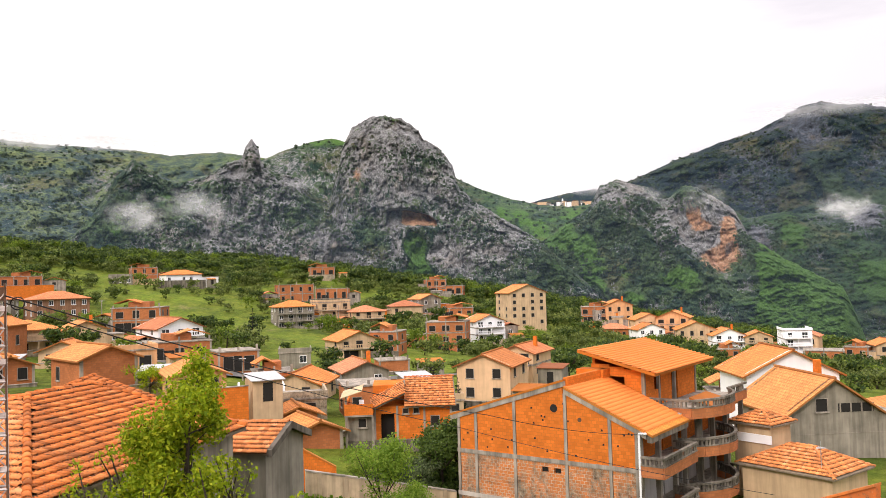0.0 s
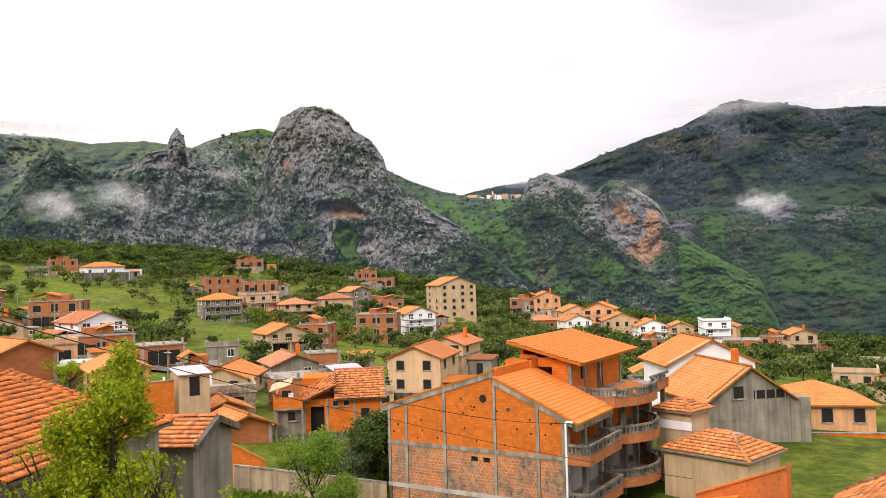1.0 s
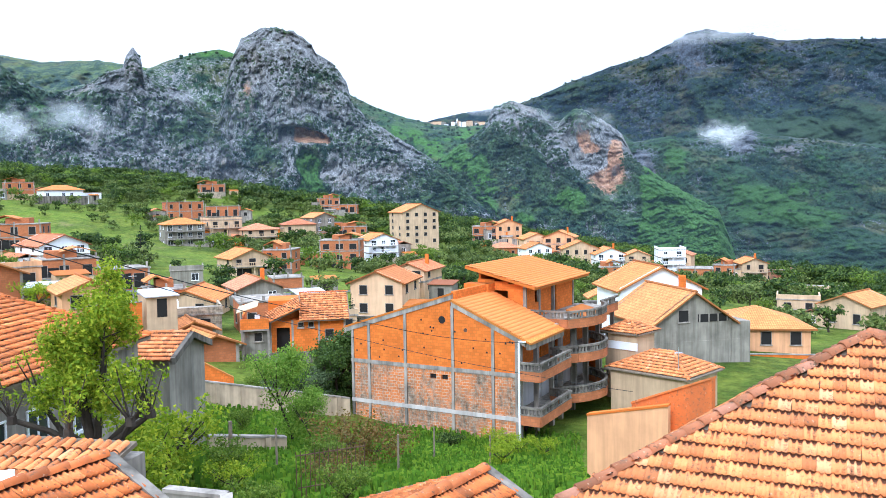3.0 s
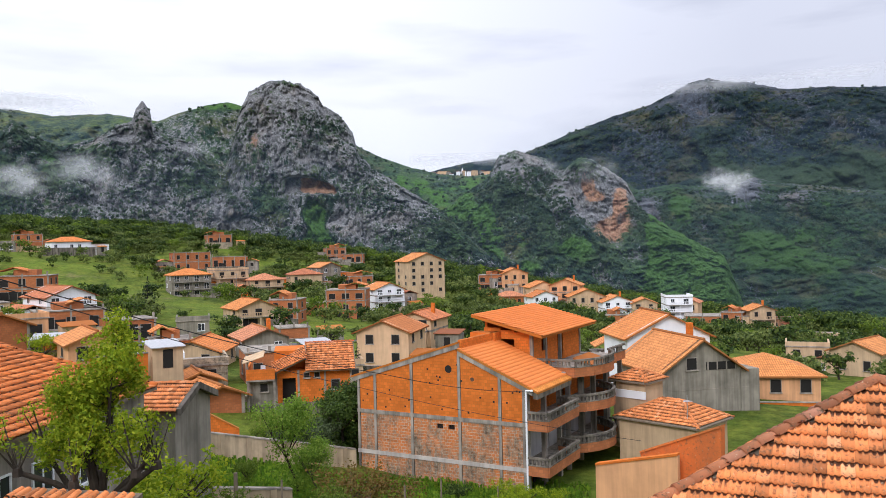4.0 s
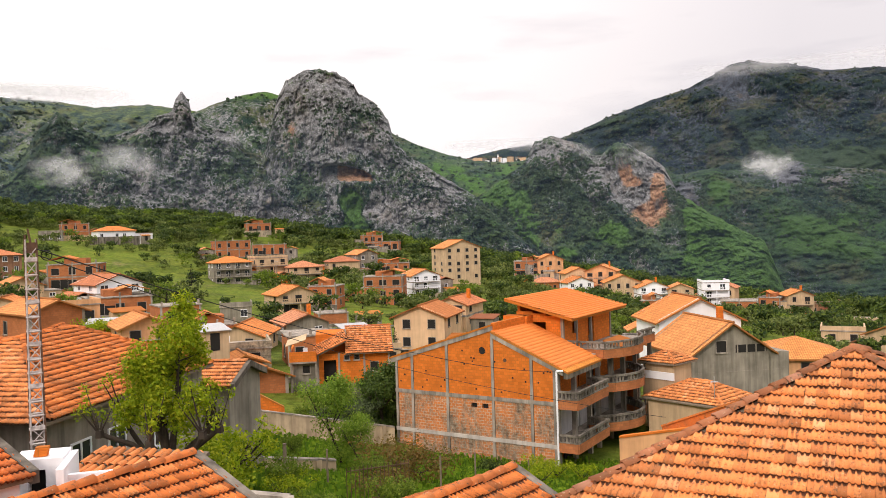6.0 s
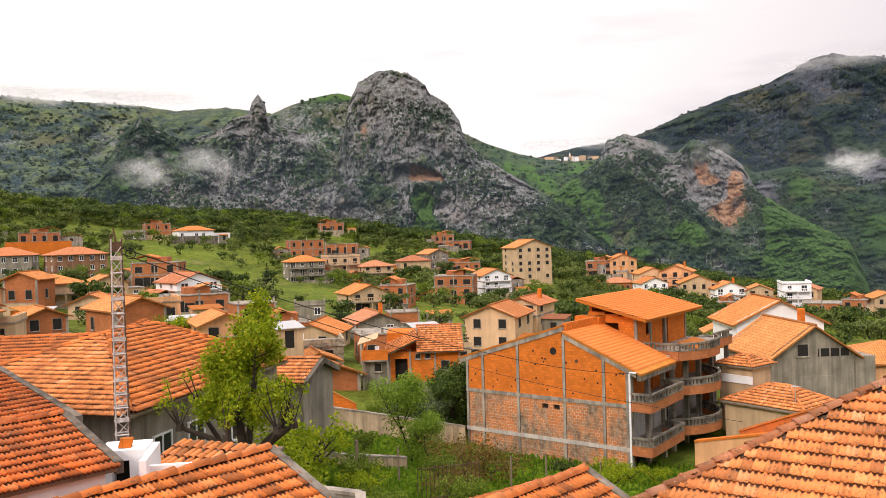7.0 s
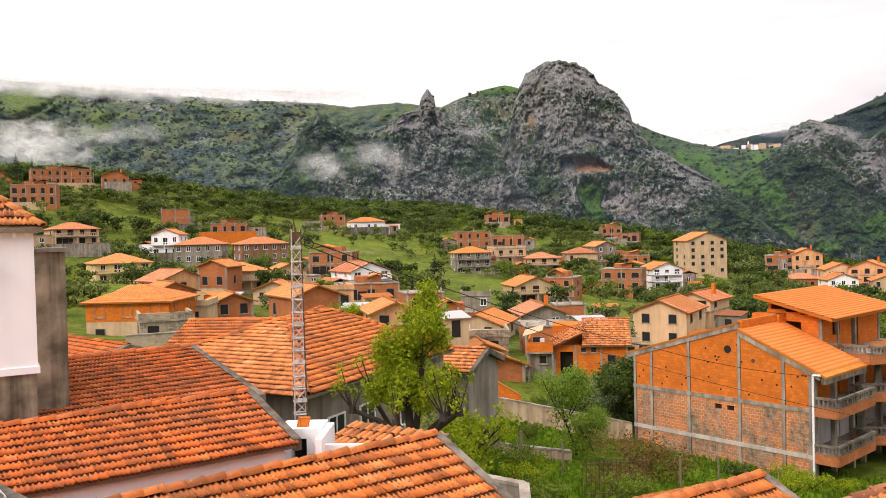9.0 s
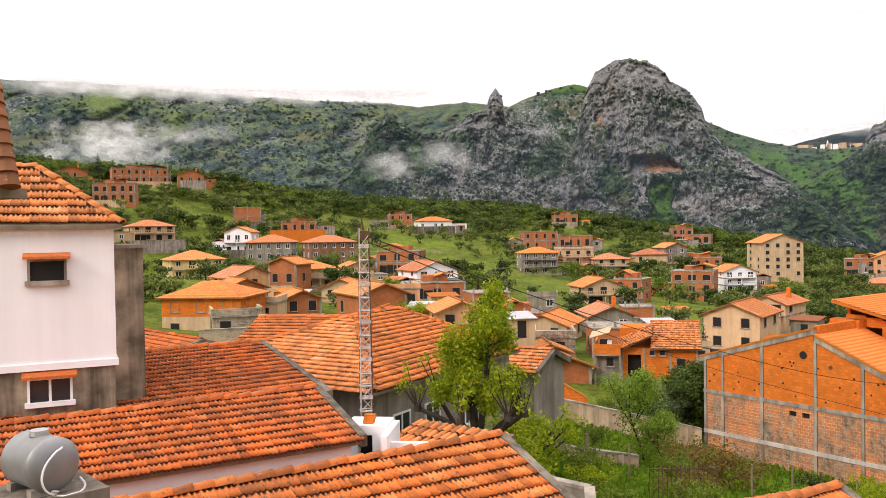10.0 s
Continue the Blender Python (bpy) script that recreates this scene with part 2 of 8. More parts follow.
def mountain_rock(name, grey=(0.25, 0.25, 0.25), green=(0.064, 0.104, 0.042), dark=(0.020, 0.042, 0.030), lush=(0.070, 0.150, 0.030), scale=1.0, dotted=0.8):
    """Limestone with scrub: attribute green says how much grows, ochre where the face is stained."""
    k = Mat(name, 0.95, 0.08)
    o = k.tc.outputs["Object"]
    tall = k.coord("Object", (1, 1, 0.45))
    grain = k.ramp(k.noise(0.045 * scale, 8, o, 0.72), [(0.30, 0.62), (0.5, 0.95), (0.68, 1.25)])
    seam = k.ramp(k.noise(0.05 * scale, 8, k.coord("Object", (1, 1, 0.22)), 0.75), [(0.40, 0.45), (0.52, 1.0)])
    rock = k.mix(1.0, k.mix(1.0, grey, grain, "MULTIPLY"), seam, "MULTIPLY")
    speck = k.ramp(k.noise(0.50 * scale, 6, k.coord("Object", (1, 1, 0.35)), 0.9), [(0.37, 0.22), (0.49, 0.80), (0.61, 1.9)])
    rock = k.mix(1.0, rock, speck, "MULTIPLY")
    warm = k.ramp(k.noise(0.022 * scale, 6, tall), [(0.54, 0.0), (0.68, 0.45)])
    rock = k.mix(k.math("MULTIPLY", warm, k.ramp(k.noise(0.2 * scale, 5, tall, 0.8), [(0.4, 0.2), (0.6, 1.0)])), rock, (0.33, 0.26, 0.19))
    och = k.ramp(k.noise(0.05 * scale, 7, k.coord("Object", (1, 1, 0.16)), 0.75), [(0.34, (0.13, 0.10, 0.085)), (0.46, (0.40, 0.20, 0.105)), (0.58, (0.50, 0.29, 0.17)), (0.7, (0.50, 0.40, 0.31))])
    om = k.ramp(k.math("ADD", k.attr("ochre"), k.math("MULTIPLY", k.math("SUBTRACT", k.noise(0.05 * scale, 7, k.coord("Object", (1, 1, 0.25)), 0.75), 0.5), 1.3)), [(0.30, 0.0), (0.48, 0.9)])
    rock = k.mix(om, rock, k.mix(1.0, och, k.ramp(k.noise(0.3 * scale, 5, tall, 0.8), [(0.38, 0.55), (0.6, 1.2)]), "MULTIPLY"))
    scrub = k.mix(k.ramp(k.noise(0.03 * scale, 8, o, 0.75), [(0.42, 0.0), (0.56, 1.0)]), green, dark)
    scrub = k.mix(1.0, scrub, k.ramp(k.noise(0.40 * scale, 5, o, 0.85), [(0.38, 0.45), (0.62, 1.6)]), "MULTIPLY")
    dry = k.ramp(k.noise(0.013 * scale, 6, o), [(0.53, 0.0), (0.66, 0.6)])
    scrub = k.mix(dry, scrub, (0.125, 0.115, 0.050))
    meadow = k.ramp(k.math("ADD", k.attr("green"), k.math("MULTIPLY", k.math("SUBTRACT", k.noise(0.03 * scale, 7, o, 0.7), 0.5), 0.9)), [(0.86, 0.0), (1.10, 0.9)])
    tuft = k.ramp(k.noise(0.22 * scale, 6, o, 0.8), [(0.40, 0.6), (0.6, 1.25)])
    scrub = k.mix(meadow, scrub, k.mix(1.0, lush, tuft, "MULTIPLY"))
    # bushes stand apart as dark dots
    dots = k.ramp(k.math("ADD", k.voronoi(0.16 * scale, o), k.math("MULTIPLY", k.noise(0.05 * scale, 4, o), 0.5)), [(0.44, 1.0), (0.58, 0.0)])
    scrub = k.mix(k.math("MULTIPLY", k.math("MULTIPLY", dots, dotted), k.math("SUBTRACT", 1.0, k.math("MULTIPLY", meadow, 0.8))), scrub, dark)
    gm = k.ramp(k.math("ADD", k.attr("green"), k.math("MULTIPLY", k.math("SUBTRACT", k.noise(0.16 * scale, 9, k.coord("Object", (1, 1, 0.35)), 0.8), 0.5), 2.2)), [(0.44, 0.0), (0.54, 1.0)])
    k.color(k.mix(gm, rock, scrub))
    k.bump(k.noise(0.26 * scale, 9, tall, 0.85), 1.0, 3.6 / scale)
    return k.m


M_ROCK = mountain_rock("limestone_and_scrub")
# Bluish greys and greens put distance haze into the far mountain colours.
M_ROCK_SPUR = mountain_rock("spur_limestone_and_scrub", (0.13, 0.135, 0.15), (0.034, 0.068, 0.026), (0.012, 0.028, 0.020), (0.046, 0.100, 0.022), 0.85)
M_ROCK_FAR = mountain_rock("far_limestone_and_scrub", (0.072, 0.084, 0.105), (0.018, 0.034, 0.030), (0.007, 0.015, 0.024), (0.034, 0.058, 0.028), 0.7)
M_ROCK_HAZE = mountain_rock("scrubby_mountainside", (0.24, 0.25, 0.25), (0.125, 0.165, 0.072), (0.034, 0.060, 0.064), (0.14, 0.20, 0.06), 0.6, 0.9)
M_ROOF_NEW = roofing("new_roof_tiles", (0.72, 0.215, 0.030), 0.35, 0.22)
M_ROOF_OLD = roofing("old_roof_tiles", (0.60, 0.20, 0.075), 0.35, 0.34)
M_TILE_WARM = tile_clay("weathered_clay", (0.68, 0.185, 0.038), 0.9, 0.55)
M_TILE_PALE = tile_clay("pale_clay", (0.78, 0.265, 0.080), 0.85, 0.45)
M_TILE_RED = tile_clay("red_clay", (0.62, 0.140, 0.026), 0.8, 0.6)
M_TILE_CAP = tile_clay("mossy_cap_clay", (0.40, 0.145, 0.062), 1.0, 0.9)
M_BRICK = brickwork("clay_block", (0.64, 0.168, 0.026))
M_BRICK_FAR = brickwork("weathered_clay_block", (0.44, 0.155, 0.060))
M_ROOF_VILLAGE = roofing("faded_roof_tiles", (0.67, 0.215, 0.050), 0.35, 0.3)
M_NEW_CLAY = simple("new_clay", (0.74, 0.215, 0.042), 0.8, 0, 0.14, 1.2)
M_BRICK_GRIMY = brickwork("stained_clay_block", (0.60, 0.20, 0.060), 1.0)
M_CONC = plaster("bare_concrete", (0.43, 0.375, 0.31), 0.45)
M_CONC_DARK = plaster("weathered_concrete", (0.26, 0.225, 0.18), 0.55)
M_GREY = plaster("grey_cement_render", (0.33, 0.295, 0.235), 0.35)
M_WHITE = plaster("white_paint", (0.86, 0.86, 0.87), 0.05)
M_CREAM = plaster("cream_render", (0.62, 0.44, 0.27), 0.2)
M_PEACH = plaster("peach_render", (0.74, 0.49, 0.29), 0.14)
M_YELLOW = plaster("yellow_render", (0.78, 0.58, 0.26), 0.15)
M_PINK = plaster("pale_orange_render", (0.75, 0.40, 0.20), 0.2)
M_STONE = brickwork("rubble_stone", (0.45, 0.36, 0.25), 0.4, 0.24, 0.42)
# Near-black colour stands in for the shade inside open bays, doorways and holes.
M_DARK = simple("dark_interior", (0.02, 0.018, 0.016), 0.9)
M_GLASS = simple("window_glass", (0.03, 0.035, 0.04), 0.12, 0.0, 0.1, 1.0, 0.6)
M_STEEL = simple("galvanised_steel", (0.50, 0.50, 0.50), 0.45, 0.7, 0.25, 6)
M_RUST = simple("rusty_iron", (0.14, 0.08, 0.05), 0.8, 0.3, 0.4, 5)
M_BLACK = simple("black_cable", (0.012, 0.012, 0.012), 0.6)
M_BARK = simple("bark", (0.055, 0.042, 0.03), 0.95, 0, 0.4, 4)
M_WOOD = simple("grey_timber", (0.22, 0.17, 0.12), 0.9, 0, 0.35, 4)
M_OLIVE = leafy("olive_leaves", (0.050, 0.078, 0.018), (0.130, 0.170, 0.036), (0.24, 0.28, 0.070), 0.35, 0.3)
M_LEAF_DARK = leafy("dark_leaves", (0.018, 0.040, 0.010), (0.055, 0.095, 0.018), (0.15, 0.20, 0.032), 0.35, 0.3)
M_LEAF_BRIGHT = leafy("spring_leaves", (0.13, 0.21, 0.007), (0.25, 0.34, 0.012), (0.44, 0.47, 0.025), 0.5, 0.05)
M_LEAF_MID = leafy("garden_leaves", (0.07, 0.12, 0.012), (0.13, 0.20, 0.02), (0.23, 0.29, 0.035), 0.45, 0.15)
M_LEAF_WILLOW = leafy("feathery_leaves", (0.11, 0.20, 0.02), (0.17, 0.28, 0.03), (0.28, 0.38, 0.05), 0.5, 0.05)
M_LEAF_GREY = leafy("grey_green_leaves", (0.05, 0.075, 0.03), (0.09, 0.125, 0.05), (0.14, 0.18, 0.075), 0.3, 0.15)
M_LEAF_EVER = leafy("evergreen_leaves", (0.03, 0.06, 0.010), (0.06, 0.10, 0.016), (0.10, 0.15, 0.025), 0.3, 0.1)
M_SCRUB = leafy("mountain_scrub_leaves", (0.026, 0.048, 0.030), (0.042, 0.068, 0.036), (0.060, 0.088, 0.042), 0.15, 0.2)
M_CONIFER = leafy("conifer_needles", (0.008, 0.018, 0.008), (0.016, 0.030, 0.012), (0.026, 0.042, 0.018), 0.1)
M_GRASS_BLADES = leafy("grass_blades", (0.07, 0.15, 0.012), (0.13, 0.25, 0.016), (0.24, 0.35, 0.025), 0.45, 0.1)
M_RUSSET = leafy("russet_twigs", (0.16, 0.09, 0.02), (0.22, 0.14, 0.03), (0.14, 0.15, 0.03), 0.3)


# ---------------------------------------------------------------- mesh helpers
def mesh_np(name, verts, faces, material=None, smooth=False):
    """A mesh from arrays of corners and of equal-sided faces."""
    verts, faces = np.asarray(verts, dtype=np.float32), np.asarray(faces, dtype=np.int32)
    me = bpy.data.meshes.new(name)
    k = faces.shape[1]
    me.vertices.add(len(verts))
    me.vertices.foreach_set("co", verts.ravel())
    me.loops.add(faces.size)
    me.loops.foreach_set("vertex_index", faces.ravel())
    me.polygons.add(len(faces))
    me.polygons.foreach_set("loop_start", np.arange(0, faces.size, k, dtype=np.int32))
    if smooth:
        me.polygons.foreach_set("use_smooth", np.ones(len(faces), dtype=bool))
    if material:
        me.materials.append(material)
    me.update(calc_edges=True)
    return me


def part(name, bm, material, parent=None, label="", m=None):
    me = bm
    if isinstance(bm, bmesh.types.BMesh):
        me = bpy.data.meshes.new(name)
        bmesh.ops.recalc_face_normals(bm, faces=bm.faces)
        bm.to_mesh(me)
        bm.free()
    if material and not me.materials:
        me.materials.append(material)
    ob = new(name, me)
    if parent:
        ob.parent = parent
    if m is not None:
        ob.matrix_basis = m
    if label:
        ob["label"] = label
    return ob


def thing(name, m, label, category, group="", kind=""):
    ob = new(name)
    ob.empty_display_size = 0.3
    ob.matrix_basis = m
    return tagged(ob, label, category, group, kind)


def box(bm, x0, x1, y0, y1, z0, z1):
    v = [bm.verts.new((x, y, z)) for z in (z0, z1) for x, y in ((x0, y0), (x1, y0), (x1, y1), (x0, y1))]
    for q in ((0, 3, 2, 1), (4, 5, 6, 7), (0, 1, 5, 4), (1, 2, 6, 5), (2, 3, 7, 6), (3, 0, 4, 7)):
        bm.faces.new([v[i] for i in q])
    return v


def boxes(*spans):
    bm = bmesh.new()
    for s in spans:
        box(bm, *s)
    return bm


def prism(bm, outline, thick):
    """A slab between an outline of 3D points and the same moved by the vector thick."""
    a = [bm.verts.new(p) for p in outline]
    b = [bm.verts.new(Vector(p) + Vector(thick)) for p in outline]
    bm.faces.new(a[::-1])
    bm.faces.new(b)
    n = len(a)
    for i in range(n):
        bm.faces.new((a[i], a[(i + 1) % n], b[(i + 1) % n], b[i]))


def rod(bm, a, b, r0, r1=None, sides=6):
    r1 = r0 if r1 is None else r1
    a, b = Vector(a), Vector(b)
    q = (b - a).to_track_quat("Z", "Y")
    ra = [bm.verts.new(a + q @ Vector((r0 * math.cos(2 * math.pi * i / sides), r0 * math.sin(2 * math.pi * i / sides), 0))) for i in range(sides)]
    rb = [bm.verts.new(b + q @ Vector((r1 * math.cos(2 * math.pi * i / sides), r1 * math.sin(2 * math.pi * i / sides), 0))) for i in range(sides)]
    for i in range(sides):
        bm.faces.new((ra[i], ra[(i + 1) % sides], rb[(i + 1) % sides], rb[i]))
    bm.faces.new(ra[::-1])
    bm.faces.new(rb)


# ---------------------------------------------------------------- noise on arrays
def hash3(i, j, k, seed):
    h = (i * 374761393 + j * 668265263 + k * 2147483647 + seed * 974634721) & 0xFFFFFFFF
    h = ((h ^ (h >> 13)) * 1274126177) & 0xFFFFFFFF
    h = ((h ^ (h >> 16)) * 2246822519) & 0xFFFFFFFF
    return (h & 0xFFFF) / 65535.0


def vnoise(p, seed=0):
    p = np.asarray(p, dtype=np.float64)
    f = np.floor(p)
    i = f.astype(np.int64)
    w = p - f
    w = w * w * w * (w * (w * 6 - 15) + 10)
    out = np.zeros(len(p))
    for a in (0, 1):
        for b in (0, 1):
            for c in (0, 1):
                wt = (w[:, 0] if a else 1 - w[:, 0]) * (w[:, 1] if b else 1 - w[:, 1]) * (w[:, 2] if c else 1 - w[:, 2])
                out += wt * hash3(i[:, 0] + a, i[:, 1] + b, i[:, 2] + c, seed)
    return out * 2 - 1


def fbm(p, octaves=5, seed=0, ridged=False, gain=0.5):
    out, amp, tot = np.zeros(len(p)), 1.0, 0.0
    q = np.array(p, dtype=np.float64)
    for o in range(octaves):
        n = vnoise(q, seed + o)
        out += amp * ((1 - 2 * np.abs(n)) if ridged else n)
        tot += amp
        amp *= gain
        q = q * 2.03 + 7.1
    return out / tot


# ---------------------------------------------------------------- village plan
# x, y, ground, width, height to eaves or parapet, depth, turn, storeys, walls, roof, front, label
G, H_, F_, S_ = "gable", "hip", "flat", "shed"
